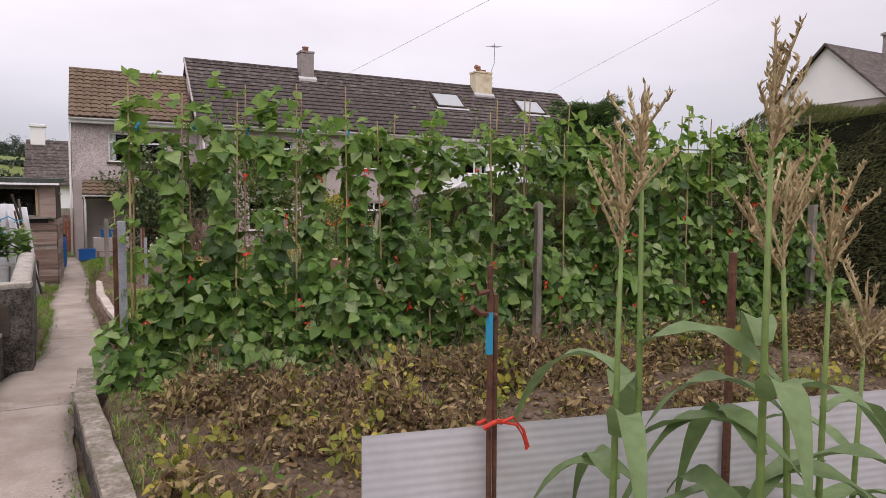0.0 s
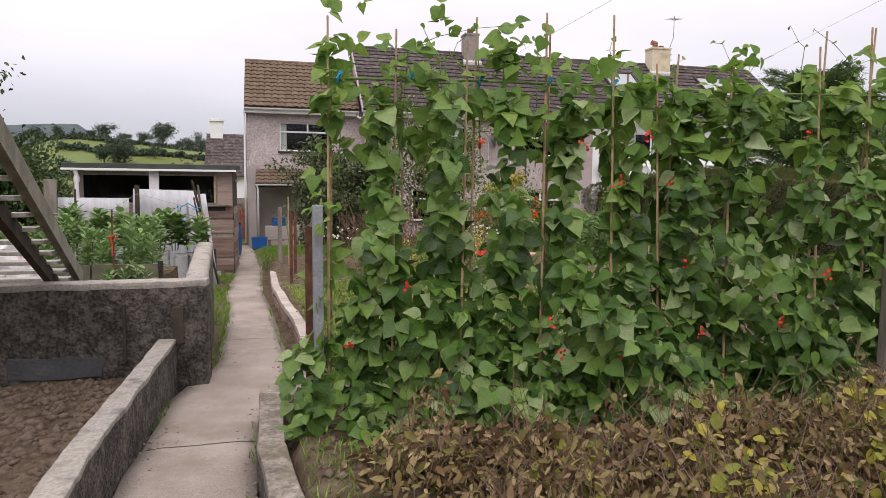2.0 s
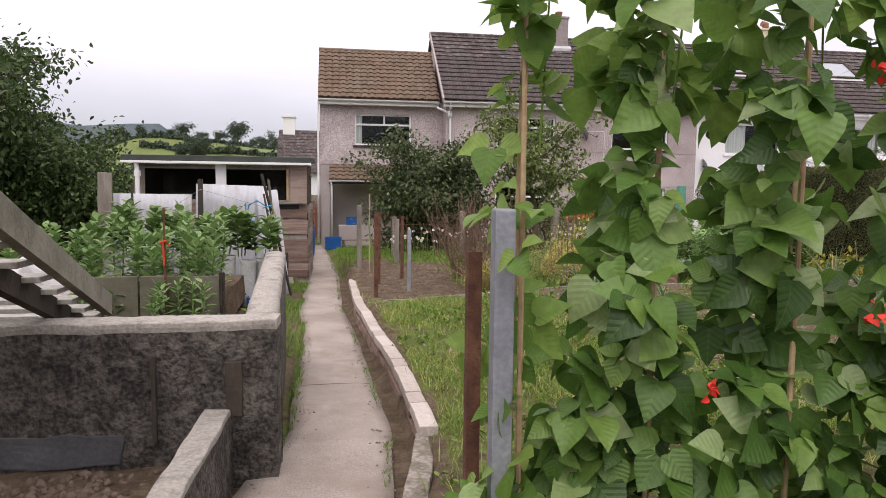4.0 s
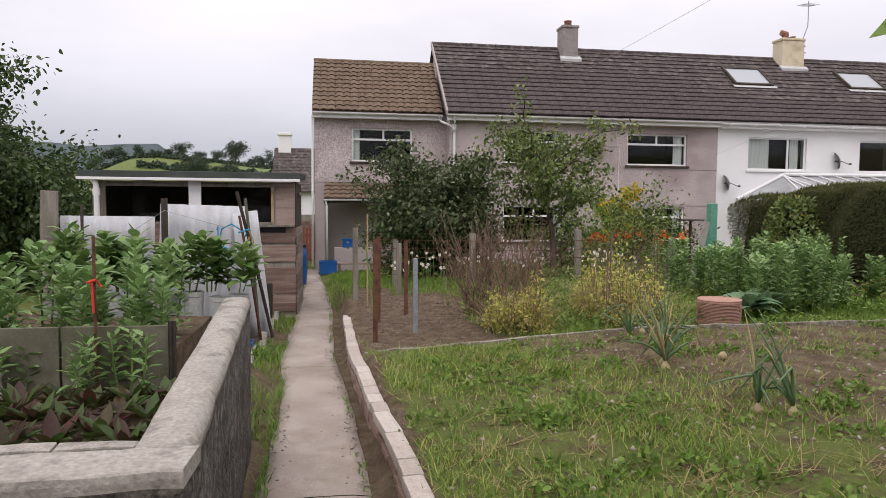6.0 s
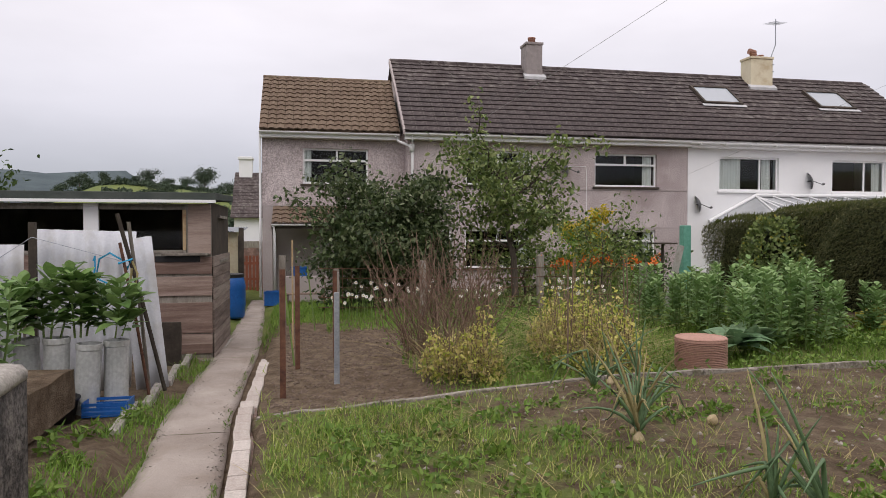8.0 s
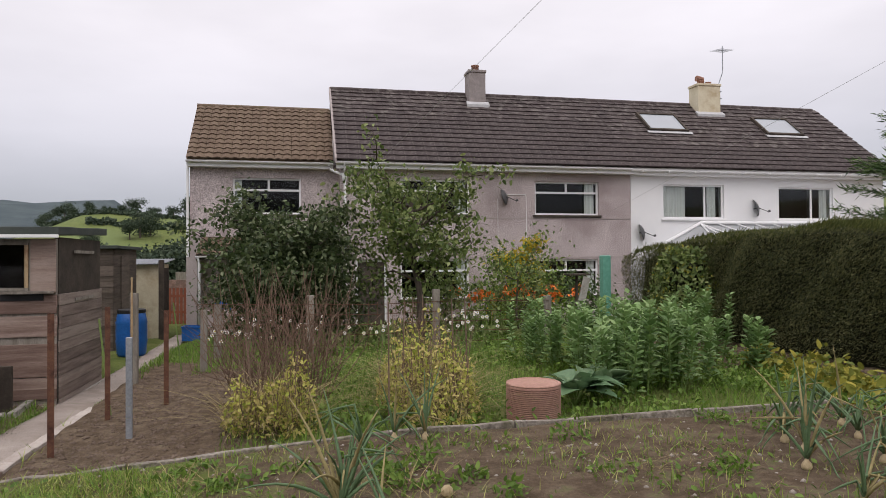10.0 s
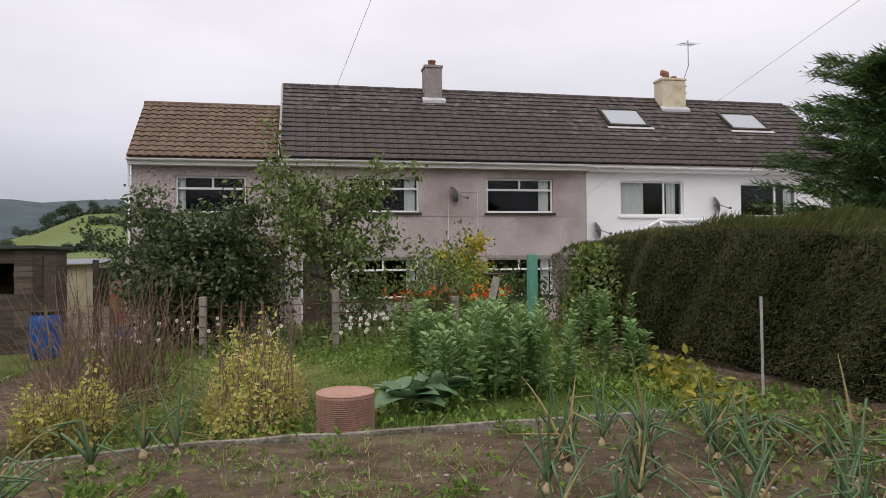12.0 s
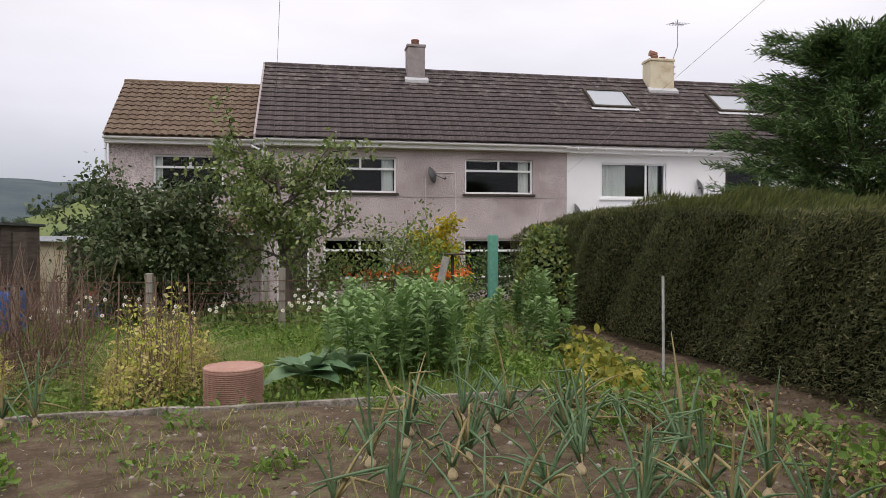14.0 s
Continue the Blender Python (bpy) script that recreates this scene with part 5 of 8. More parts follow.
part("sprig_mass", np_mesh("sprig_mass", *leaves(pos[~up], along[~up], (unit(n) + nrm)[~up], size[~up], shape=LEAF_SLIM, wide=0.7), M_HEDGE), None, hedge)["kind"] = "stuff"
part("feathery_top", np_mesh("feathery_top", *leaves(pos[up], along[up] + [0, 0, 0.2], (unit(n) + nrm)[up], size[up] * 1.35, shape=LEAF_SLIM, wide=0.6), M_HEDGETOP), None, hedge, "feathery shoots on the clipped top in a painted sunlit tone")["kind"] = "stuff"

# ---- left of the path: shed, sheet fence, planters, slatted staging ----
M_SIDEPLANK = surface("greyed_side_plank", [(0.13, 0.10, 0.085), (0.21, 0.165, 0.14), (0.30, 0.25, 0.215)], scale=2.5, fine=30, rough=0.9, bump=0.5, stretch=(0.5, 0.5, 7), piece=0.4)
shed = tagged(empty("plank_shed"), "low lapped-plank shed with felt roof and long dark front window", "shed")
SX0, SX1, SY0, SY1 = -3.80, -0.83, 16.30, 18.15
random.seed(2)
z = -0.30
while z < 1.18:
    for a, b in ((SX0, -2.35), (-2.345, SX1)):
        bm = bm_box(a, SY0 - 0.022, z, b, SY0, z + 0.142, 0.004)
        o = part("plank", bm, M_PLANK, shed)
        o.matrix_basis = pose(random.uniform(-0.008, 0.008), 0, 0, random.uniform(-0.2, 0.2))
    bm = bm_box(SX1, SY0 + 0.02, z, SX1 + 0.022, SY1, z + 0.142, 0.004)
    part("plank", bm, M_SIDEPLANK, shed).matrix_basis = pose(random.uniform(0, 0.008), 0, 0, 0, 0, 0)
    z += 0.148
part("front_lining", wall_with_openings(SX0, SX1 - 0.01, -0.35, 1.88, SY0 + 0.001, SY0 + 0.05, [(-3.62, 1.26, -2.42, 1.80), (-2.24, 1.26, -1.16, 1.80)]), M_GREYWOOD, shed)
# near-black boards here paint in the darkness of the unlit shed inside
part("side_lining", wall_with_openings(SY0 + 0.05, SY1, -0.35, 1.90, 0, 0.05, []), M_DARKWOOD, shed).matrix_basis = Matrix.Translation((SX1, 0, 0)) @ Matrix.Rotation(radians(90), 4, "Z")
part("back", bm_box(SX0, SY1 - 0.05, -0.35, SX1 - 0.06, SY1, 1.88), M_DARKWOOD, shed)
part("far_side", bm_box(SX0, SY0 + 0.051, -0.35, SX0 + 0.05, SY1 - 0.051, 1.88), M_DARKWOOD, shed)
part("corner_post", bm_box(-1.13, SY0 - 0.03, 1.20, -0.84, SY0 - 0.002, 1.88, 0.004), M_PLANK, shed, "bare weathered corner boards")
part("window_post", bm_box(-2.42, SY0 - 0.035, 1.2, -2.24, SY0 - 0.003, 1.88, 0.004), M_WHITEWALL, shed, "white painted post")
for a, b in ((-3.62, -2.42), (-2.24, -1.16)):
    p = part("pane", bm_box(a, SY0 + 0.02, 1.26, b, SY0 + 0.026, 1.80), M_GLASS, shed)
    p.visible_shadow = False
    part("window_rail", boxes((a, SY0 - 0.02, 1.225, b, SY0 + 0.0, 1.262), (a, SY0 - 0.02, 1.80, b, SY0, 1.84)), M_GREYWOOD, shed)
part("inner_frame", boxes((-1.20, SY0 - 0.024, 1.26, -1.16, SY0 - 0.001, 1.8)), M_CANE, shed, "raw wood window edge")
part("ledge", bm_box(-1.45, SY0 - 0.14, 1.19, -0.86, SY0 - 0.025, 1.22, 0.004), M_GREYWOOD, shed)
bm = bm_box(SX0 - 0.15, SY0 - 0.2, 1.93, SX1 + 0.08, SY1 + 0.1, 2.03, 0.01)
for v in bm.verts:
    v.co.z += 0.03 * (v.co.y - SY0)
part("roof", roughen(bm, 0.012, 1.5, 4), M_FELT, shed, "sagging green-grey felt roof")
part("fascia", bm_box(SX0 - 0.15, SY0 - 0.225, 1.885, SX1 + 0.08, SY0 - 0.203, 1.925, 0.004), M_UPVC, shed, "white front board")
part("gutter_pipe", joined([tube([(-3.72, SY0 - 0.16, 1.9), (-3.70, SY0 - 0.14, 1.8), (-3.70, SY0 - 0.12, 1.2)], 0.04, 8), tube([(-3.70, SY0 - 0.13, 1.76), (-3.70, SY0 - 0.13, 1.66)], 0.055, 8)]), M_UPVC, shed, "white downpipe")
part("dark_strip", bm_box(-1.55, SY0 - 0.035, 1.10, -0.98, SY0 - 0.024, 1.18), M_BLACK, shed)
part("plinth", bm_box(SX1 - 0.3, SY0 - 0.03, -0.36, SX1 + 0.06, SY1, -0.22, 0.01), M_WALLTOP, shed)
part("side_window_rail", boxes((SX1 + 0.0225, 16.88, 1.06, SX1 + 0.04, 17.72, 1.1), (SX1 + 0.0225, 16.88, 1.7, SX1 + 0.04, 17.72, 1.74)), M_GREYWOOD, shed)

# second shed and a cream outhouse further along
def small_shed(name, x0, x1, y0, y1, z0, z1, mat, label, roof_mat, lap=True):
    s = tagged(empty(name), label, "shed")
    part("body", wall_with_openings(x0, x1, z0, z1, y0, y0 + 0.06, [(x0 + 0.25, z1 - 0.95, x1 - 0.35, z1 - 0.3)]), mat, s)
    part("body_side", bm_box(x1 - 0.06, y0 + 0.061, z0, x1, y1, z1), mat, s)
    part("body_back", bm_box(x0, y1 + 0.001, z0, x1, y1 + 0.06, z1), mat, s)
    part("body_end", bm_box(x0, y0 + 0.061, z0, x0 + 0.06, y1, z1), mat, s)
    part("window_pane", bm_box(x0 + 0.25, y0 + 0.03, z1 - 0.95, x1 - 0.35, y0 + 0.036, z1 - 0.3), M_GLASS, s)
    if lap:
        k = z0
        while k < z1 - 0.1:
            for bx in ((x0, y0 - 0.018, k, x0 + 0.25, y0 - 0.001, k + 0.11), (x1 - 0.35, y0 - 0.018, k, x1, y0 - 0.001, k + 0.11), (x1 + 0.001, y0, k, x1 + 0.018, y1, k + 0.11)):
                part("board", bm_box(*bx), mat, s)
            k += 0.118
        part("door", bm_box(x1 + 0.019, y0 + 0.5, z0 + 0.05, x1 + 0.045, y0 + 1.2, z1 - 0.15, 0.004), mat, s)
    part("roof", roughen(bm_box(x0 - 0.12, y0 - 0.15, z1, x1 + 0.12, y1 + 0.1, z1 + 0.07, 0.01), 0.01, 2, 3), roof_mat, s)
    return s


M_SHEDBROWN = surface("brown_shiplap", [(0.07, 0.055, 0.045), (0.11, 0.088, 0.072), (0.15, 0.12, 0.10)], scale=3, fine=30, rough=0.85, bump=0.4, stretch=(0.6, 0.6, 5), piece=0.3)
small_shed("shiplap_shed", -3.6, -1.75, 22.6, 24.6, -0.5, 1.86, M_SHEDBROWN, "brown shiplap garden shed with a small dark window", M_FELT)
cream = tagged(empty("cream_outhouse"), "small cream outhouse with a corrugated roof", "outhouse")
part("wall", bm_box(-2.6, 25.6, -0.5, -1.42, 27.0, 1.5, 0.01), M_CREAM, cream)
part("dark_door", bm_box(-1.415, 25.7, -0.45, -1.395, 26.9, 1.4), M_DARKWOOD, cream)


def corrugated(w, h, pitch=0.076, depth=0.012, along="z", thick=0.003):
    """A corrugated sheet in x (across the ribs) and z, standing at y = 0."""
    n = int(w / pitch * 8)
    vs, fs = [], []
    rows = 6
    for s in (0, 1):
        for j in range(rows + 1):
            for i in range(n + 1):
                x = w * i / n
                y = depth * math.sin(2 * math.pi * x / pitch) + s * thick
                vs.append((x, y, h * j / rows))
    m = (rows + 1) * (n + 1)
    for j in range(rows):
        for i in range(n):
            a = j * (n + 1) + i
            fs.append((a, a + 1, a + n + 2, a + n + 1))
            fs.append((m + a + 1, m + a, m + a + n + 1, m + a + n + 2))
    for i in range(n):
        a = rows * (n + 1) + i
        fs.append((a, a + 1, m + a + 1, m + a))
        fs.append((i + 1, i, m + i, m + i + 1))
    return vs, fs


rf = part("roof", corrugated(1.5, 1.9), M_GALV, cream)
rf.matrix_basis = pose(-2.75, 25.4, 1.52, -86, 0, 0) @ pose(0, 0, 0)
part("dark_post", bm_box(-1.36, 25.3, -0.5, -1.24, 25.42, 1.62), M_DARKWOOD, cream)

# fence of pale corrugated sheets with its posts
sheets = tagged(empty("sheet_fence"), "patched fence of pale corrugated sheets on old posts", "fence")
random.seed(8)
for x, y, w, h, tilt, lean in ((-3.62, 14.50, 1.12, 1.56, 0.4, 3), (-2.46, 14.44, 1.04, 1.72, 1.6, 4), (-1.33, 14.30, 0.32, 1.62, -7.0, 6)):
    o = part("sheet", corrugated(w, h, pitch=0.15, depth=0.024), M_TIN, sheets, smooth=True)
    o.matrix_basis = pose(x, y, -0.18, -lean, tilt, 0)
part("old_post", roughen(bm_box(-3.76, 14.38, -0.2, -3.58, 14.48, 1.68, 0.012), 0.02, 4, 3), M_GREYWOOD, sheets, "split grey timber post")
part("dark_post", bm_box(-2.34, 14.28, -0.2, -2.27, 14.33, 1.60, 0.004), M_DARKWOOD, sheets)
part("thin_post", bm_box(-3.30, 14.36, -0.2, -3.27, 14.39, 1.52, 0.003), M_DARKWOOD, sheets)
part("wire", tube([(-3.7, 14.36, 1.12), (-2.9, 14.34, 1.05), (-2.3, 14.27, 1.45), (-1.35, 14.0, 1.20)], 0.004, 5), M_GALV, sheets)

for p0, p1, r, m in (((-1.36, 13.75, 1.68), (-0.98, 13.95, -0.10), 0.020, M_DARKWOOD), ((-1.27, 13.80, 1.60), (-1.14, 14.0, -0.10), 0.018, M_GREYWOOD), ((-1.33, 13.72, 1.40), (-1.10, 13.8, -0.10), 0.015, M_RUST)):
    o = part("leaning_pole", tube([p0, ((p0[0] + p1[0]) / 2 + 0.012, (p0[1] + p1[1]) / 2, (p0[2] + p1[2]) / 2), p1], r, 8), m)
    tagged(o, "thin leaning pole tied beside the sheet fence", "pole", group="leaning poles")
pts = [(-1.62 + 0.02 * math.sin(k), 13.9 - 0.005 * k, 1.22 - 0.05 * k + 0.10 * math.sin(k * 1.3)) for k in range(9)]
rope = part("blue_rope", joined([tube(pts, 0.009, 6), tube([(-1.30, 13.75, 1.22), (-1.42, 13.72, 1.30), (-1.55, 13.85, 1.24), (-1.60, 13.9, 1.05), (-1.48, 13.85, 1.0)], 0.010, 6), tube([(-1.34, 13.7, 1.2), (-1.22, 13.7, 1.24), (-1.28, 13.76, 1.14)], 0.012, 6)]), M_BLUEROPE)
tagged(rope, "tangled blue rope tied round the poles", "rope")
o = part("hanging_twine", tube([(-1.22, 13.72, 1.22), (-1.17, 13.70, 1.1), (-1.20, 13.7, 0.9), (-1.24, 13.72, 1.0), (-1.22, 13.7, 1.15)], 0.012, 6), M_STRAW)
tagged(o, "pale loop of twine hanging from the poles", "twine")

# grey tubes standing as planters, each with a leafy plant
random.seed(4)


def planter_tube(x, y, h, r, lean):
    t = empty("tube_planter", x, y, gz(x, y))
    tagged(t, "pale grey pipe standing on end as a planter", "planter", group="tube planters")
    part("pipe", lathe([(r, 0), (r, h), (r - 0.008, h), (r - 0.008, 0.05), (0, 0.05)], 20), M_PIPE, t, smooth=False)
    part("rim", lathe([(r, h - 0.05), (r + 0.008, h - 0.045), (r + 0.008, h + 0.004), (r, h + 0.006)], 20), M_PIPE, t)
    t.matrix_basis = pose(x, y, gz(x, y), 0, lean, 0)
    return t


for i, x in enumerate((-3.30, -2.98, -2.62, -2.34, -2.06, -1.80, -1.55, -1.33)):
    planter_tube(x, 13.45 + 0.08 * math.sin(i * 2), 0.66 + 0.04 * math.sin(i * 1.7), 0.105, 3 * math.sin(i * 1.3))


def leafy_stem(base, h, n, size, spread=0.6, whorl=True):
    """Positions for a tall leafy plant: leaves held out and up all along one stem."""
    k = np.arange(n)
    w = k * 2.4 + rng.random() * 6
    zz = h * (0.12 + 0.88 * (k / n) ** 0.85)
    r = 0.02 + 0 * zz
    pos = np.stack([base[0] + r * np.cos(w), base[1] + r * np.sin(w), base[2] + zz], 1)
    up = 0.35 + 0.7 * (k / n)
    along = np.stack([np.cos(w), np.sin(w), up], 1) + 0.25 * unit(n)
    face = np.stack([-0.4 * np.cos(w), -0.4 * np.sin(w), np.ones(n)], 1) + 0.2 * unit(n)
    return pos, along, face, size * (0.6 + 0.6 * rng.random(n)) * (1.0 - 0.25 * (k / n) ** 3)


def leafy_plant(name, x, y, z, stems, h, size, mat, label, cat_, group, shape=LEAF_LANCE, leaf_n=34, wide=1.4, spread=0.12):
    t = empty(name, x, y, z)
    tagged(t, label, cat_, group=group)
    lv, st = [], []
    for s in range(stems):
        bx, by = rng.normal() * spread, rng.normal() * spread
        hh = h * (0.75 + 0.3 * rng.random())
        st.append(tube([(bx * 0.6, by * 0.6, -0.02), (bx, by, hh * 0.5), (bx * 1.15, by * 1.15, hh)], [0.010, 0.008, 0.004], 6))
        lv.append(leaves(*leafy_stem((bx, by, 0), hh, leaf_n, size), shape=shape, wide=wide, curl=0.45))
    part("stem", joined(st), M_STEMGREEN, t)
    part("leaf_mass", np_mesh("leaf_mass", *cat(lv), mat), None, t)["kind"] = "stuff"
    return t


M_DAHLIA = foliage("dahlia_leaf", [(0.065, 0.14, 0.035), (0.11, 0.20, 0.05), (0.16, 0.26, 0.075), (0.23, 0.34, 0.12)], rough=0.5)
for i in range(9):
    x = -3.35 + i * 0.245
    leafy_plant("leafy_plant", x, 13.42 + 0.1 * math.sin(i), 0.55, 3, 0.60 + 0.09 * math.sin(i * 2.1), 0.19, M_DAHLIA, "bushy green leafy plant growing from a pipe", "plant", "tube plants", leaf_n=30, wide=1.15, shape=LEAF_BROAD)
for i in range(12):
    x, y = -3.6 + (i % 6) * 0.38 + 0.05 * math.sin(i * 5), 11.35 + 0.55 * (i // 6) + 0.12 * math.sin(i * 3.3)
    leafy_plant("broad_bean_plant", x, y, 0.28, 3, 0.78 + 0.12 * math.sin(i * 1.9), 0.135, M_BROAD, "tall grey-green broad bean plant behind the boards", "bean plant", "broad beans behind the boards", leaf_n=38, wide=1.1, shape=LEAF_BROAD)

# board-fronted bed, beet row and block edging
boards = tagged(empty("bed_boards"), "mossy grey board panels fronting a raised bed", "bed edge")
M_BOARD = surface("mossy_grey_board", [(0.085, 0.080, 0.056), (0.13, 0.122, 0.088), (0.18, 0.17, 0.13)], scale=3, fine=40, rough=0.9, bump=0.3, stain=(0.07, 0.075, 0.035), stain_scale=2.5)
for a, b in ((-4.4, -3.36), (-3.34, -2.30), (-2.28, -1.50)):
    part("board", roughen(bm_box(a, 11.0, 0.02, b, 11.04, 0.57 + 0.01 * math.sin(a * 5), 0.005), 0.006, 3, 2), M_BOARD, boards)
part("corner_strip", corrugated(0.06, 0.62, 0.03, 0.008), M_DARKWOOD, boards).matrix_basis = pose(-1.50, 10.97, 0.0)
part("stake", tube([(-2.02, 10.95, 0.0), (-2.02, 10.95, 1.28)], 0.012, 6), M_RUST, boards)
part("red_tie", joined([tube([(-2.06, 10.93, 0.93), (-2.0, 10.92, 0.95), (-1.97, 10.94, 0.9)], 0.014, 6), tube([(-2.03, 10.925, 0.95), (-2.02, 10.92, 0.70)], 0.010, 6)]), M_REDROPE, boards, "red twine knot")
bed_soil = roughen(bm_box(-4.4, 11.045, 0.0, -1.52, 13.0, 0.33), 0.03, 4, 6)
part("bed_fill", bed_soil, M_GROUND, boards)
blk = tagged(empty("block_edging"), "crumbling concrete block edging of the beet bed", "edging")
for i in range(5):
    a = -1.30 - 0.44 * i
    part("block", roughen(bm_box(a - 0.43, 9.35, -0.05, a, 9.47, 0.20 + 0.01 * math.sin(i * 3), 0.012), 0.012, 8, 2), M_WALLTOP, blk)
for i in range(27):
    x, y = -1.25 - (i % 9) * 0.22 + 0.05 * math.sin(i * 7), 9.75 + 0.38 * (i // 9) + 0.1 * math.sin(i * 4.1)
    n = 24
    w = rng.random(n) * 6.28
    t = empty("beet_plant", x, y, gz(x, y))
    tagged(t, "beetroot plant with dark red-veined leaves", "beet", group="beet row")
    part("leaf_rosette", np_mesh("leaf_rosette", *leaves(np.stack([0.03 * np.cos(w), 0.03 * np.sin(w), 0 * w + 0.03], 1), np.stack([np.cos(w) * 0.7, np.sin(w) * 0.7, 0.9 + 0 * w], 1), np.stack([-np.cos(w), -np.sin(w), 0.8 + 0 * w], 1), 0.17 * (0.5 + 0.8 * rng.random(n)), shape=LEAF_OVAL, wide=0.85, curl=0.6), M_BEET), None, t)
for x, y in ((-1.75, 10.82), (-2.5, 10.85), (-3.2, 10.8)):
    leafy_plant("fallen_bean_plant", x, y, gz(x, y), 5, 0.5, 0.12, M_BROAD, "broad bean stems flopping before the boards", "bean plant", "flopped beans", leaf_n=24, wide=1.4, spread=0.2)
# crumpled sack and pale lumps of rubble at the end of the boards
M_SACK = surface("white_and_red_sacking", [(0.62, 0.62, 0.63), (0.70, 0.69, 0.69), (0.30, 0.05, 0.045)], scale=3.2, fine=40, rough=0.6, bump=0.3)
sk = bm_box(-0.26, -0.08, 0.0, 0.26, 0.08, 0.62, 0.03)
roughen(sk, 0.07, 5.5, 5)
roughen(sk, 0.03, 15)
sack = part("crumpled_sack", sk, M_SACK, smooth=False)
sack.matrix_world = pose(-2.98, 10.80, gz(-2.98, 10.8) + 0.20, 0, -32, 15)
tagged(sack, "crumpled white and red sack slumped on rubble", "sack")
random.seed(37)
for x, y, z, r in ((-2.75, 10.75, 0.10, 0.13), (-3.05, 10.7, 0.10, 0.15), (-2.92, 10.72, 0.30, 0.12), (-3.3, 10.75, 0.12, 0.14), (-3.18, 10.74, 0.38, 0.12)):
    o = part("rubble_block", roughen(bm_box(-r, -r * 0.7, -r * 0.7, r, r * 0.7, r * 0.7, 0.03), 0.04, 7, 3), M_WALLTOP)
    o.matrix_world = pose(x, y, gz(x, y) + z, random.uniform(-12, 12), random.uniform(-12, 12), random.uniform(0, 90))
    tagged(o, "pale broken concrete block in a heap", "rubble", group="rubble heap")
# timber offcuts beside the beet bed
for i, (x, y, z, l, rz) in enumerate(((-2.3, 9.05, 0.10, 0.9, 4), (-2.35, 8.95, 0.15, 0.7, -6), (-1.5, 9.0, 0.09, 0.5, 25))):
    o = part("timber_offcut", bm_box(-l / 2, -0.05, -0.02, l / 2, 0.05, 0.02, 0.004), M_GREYWOOD)
    o.matrix_world = pose(x, y, gz(x, y) + 0.022 + 0.042 * (1 if i == 1 else 0), 0, 0, rz)
    tagged(o, "grey timber offcut lying on the soil", "timber", group="timber offcuts")

# blue crate, dark slab and black tub near the poles
crate = tagged(empty("blue_crate", -1.32, 13.25, gz(-1.32, 13.25)), "small bright blue plastic crate on the soil", "crate")
cb = [(-0.19, -0.12, 0, 0.19, 0.12, 0.012)]
for sx in (-0.19, 0.18):
    cb.append((sx, -0.12, 0.012, sx + 0.01, 0.12, 0.13))
part("base", boxes(*cb), M_BLUE, crate)
for sy in (-0.12, 0.11):
    for k in range(3):
        part("slat", bm_box(-0.179, sy, 0.02 + k * 0.04, 0.179, sy + 0.01, 0.045 + k * 0.04), M_BLUE, crate)
slab = part("dark_slab", roughen(bm_box(-1.42, 15.75, gz(-1.3, 15.8) - 0.05, -1.14, 15.80, 0.36, 0.01), 0.008, 5, 2), M_DARKWOOD)
tagged(slab, "dark upright slab leaning near the shed", "slab")
tub = tagged(empty("black_tub", -1.72, 13.12, gz(-1.7, 13.1)), "black plastic tub beside the pipes", "tub")
part("shell", lathe([(0.0, 0.0), (0.15, 0.0), (0.19, 0.20), (0.205, 0.20), (0.205, 0.215), (0.18, 0.215), (0.14, 0.02), (0.0, 0.02)], 20), M_BLACK, tub, smooth=True)
for i in range(7):
    a = 9.9 + i * 1.02
    bm = roughen(bm_box(-0.04, -0.48, -0.1, 0.04, 0.48, 0.05, 0.01), 0.015, 5, 2)
    o = part("edging_stone", bm, M_WALLTOP)
    x = float(path_left(a)) - 0.28 if a > 13 else float(path_left(a)) - 0.32
    if a < 12.8:
        bpy.data.objects.remove(o)
        continue
    o.matrix_world = pose(x, a, float(path_z(a)) - 0.0, 0, 0, 4)
    tagged(o, "grey edging stone sunk beside the path", "edging stone", group="edging stones")

# blue water butt
butt = tagged(empty("blue_barrel", -1.16, 21.6, gz(-1.16, 21.6)), "blue plastic water barrel beside the path", "barrel")
bh = 0.92
part("barrel_body", lathe([(0, 0), (0.25, 0), (0.275, 0.05), (0.29, 0.25), (0.297, 0.30), (0.29, 0.35), (0.295, 0.50), (0.29, 0.62), (0.297, 0.67), (0.285, 0.72), (0.26, 0.86), (0.22, 0.90), (0, 0.90)], 28), M_BLUE, butt, smooth=True)
part("barrel_lid", lathe([(0.262, 0.86), (0.268, 0.865), (0.268, 0.925), (0.25, 0.935), (0, 0.935)], 28), M_BLACK, butt, "dark lid", smooth=False)

# slatted staging that slopes down onto the cross wall
stage = tagged(empty("slatted_staging"), "old open-slatted timber staging sloping down onto the wall", "staging")
FX, FY, FZ = -1.80, 8.5, 0.70


def on_rail(s, dx=0.0):
    return Vector((FX + dx + 0.465 * s, FY - 3.06 * s, FZ + 1.0 * s))


M_RAIL = surface("greenish_weathered_rail", [(0.13, 0.125, 0.095), (0.22, 0.21, 0.165), (0.30, 0.285, 0.23)], scale=4, fine=50, rough=0.9, bump=0.4)
M_PALEPAINT = surface("flaking_pale_paint", [(0.22, 0.21, 0.185), (0.34, 0.33, 0.30), (0.44, 0.43, 0.40)], scale=4, fine=40, rough=0.85, bump=0.3, stain=(0.15, 0.13, 0.10), stain_scale=4)


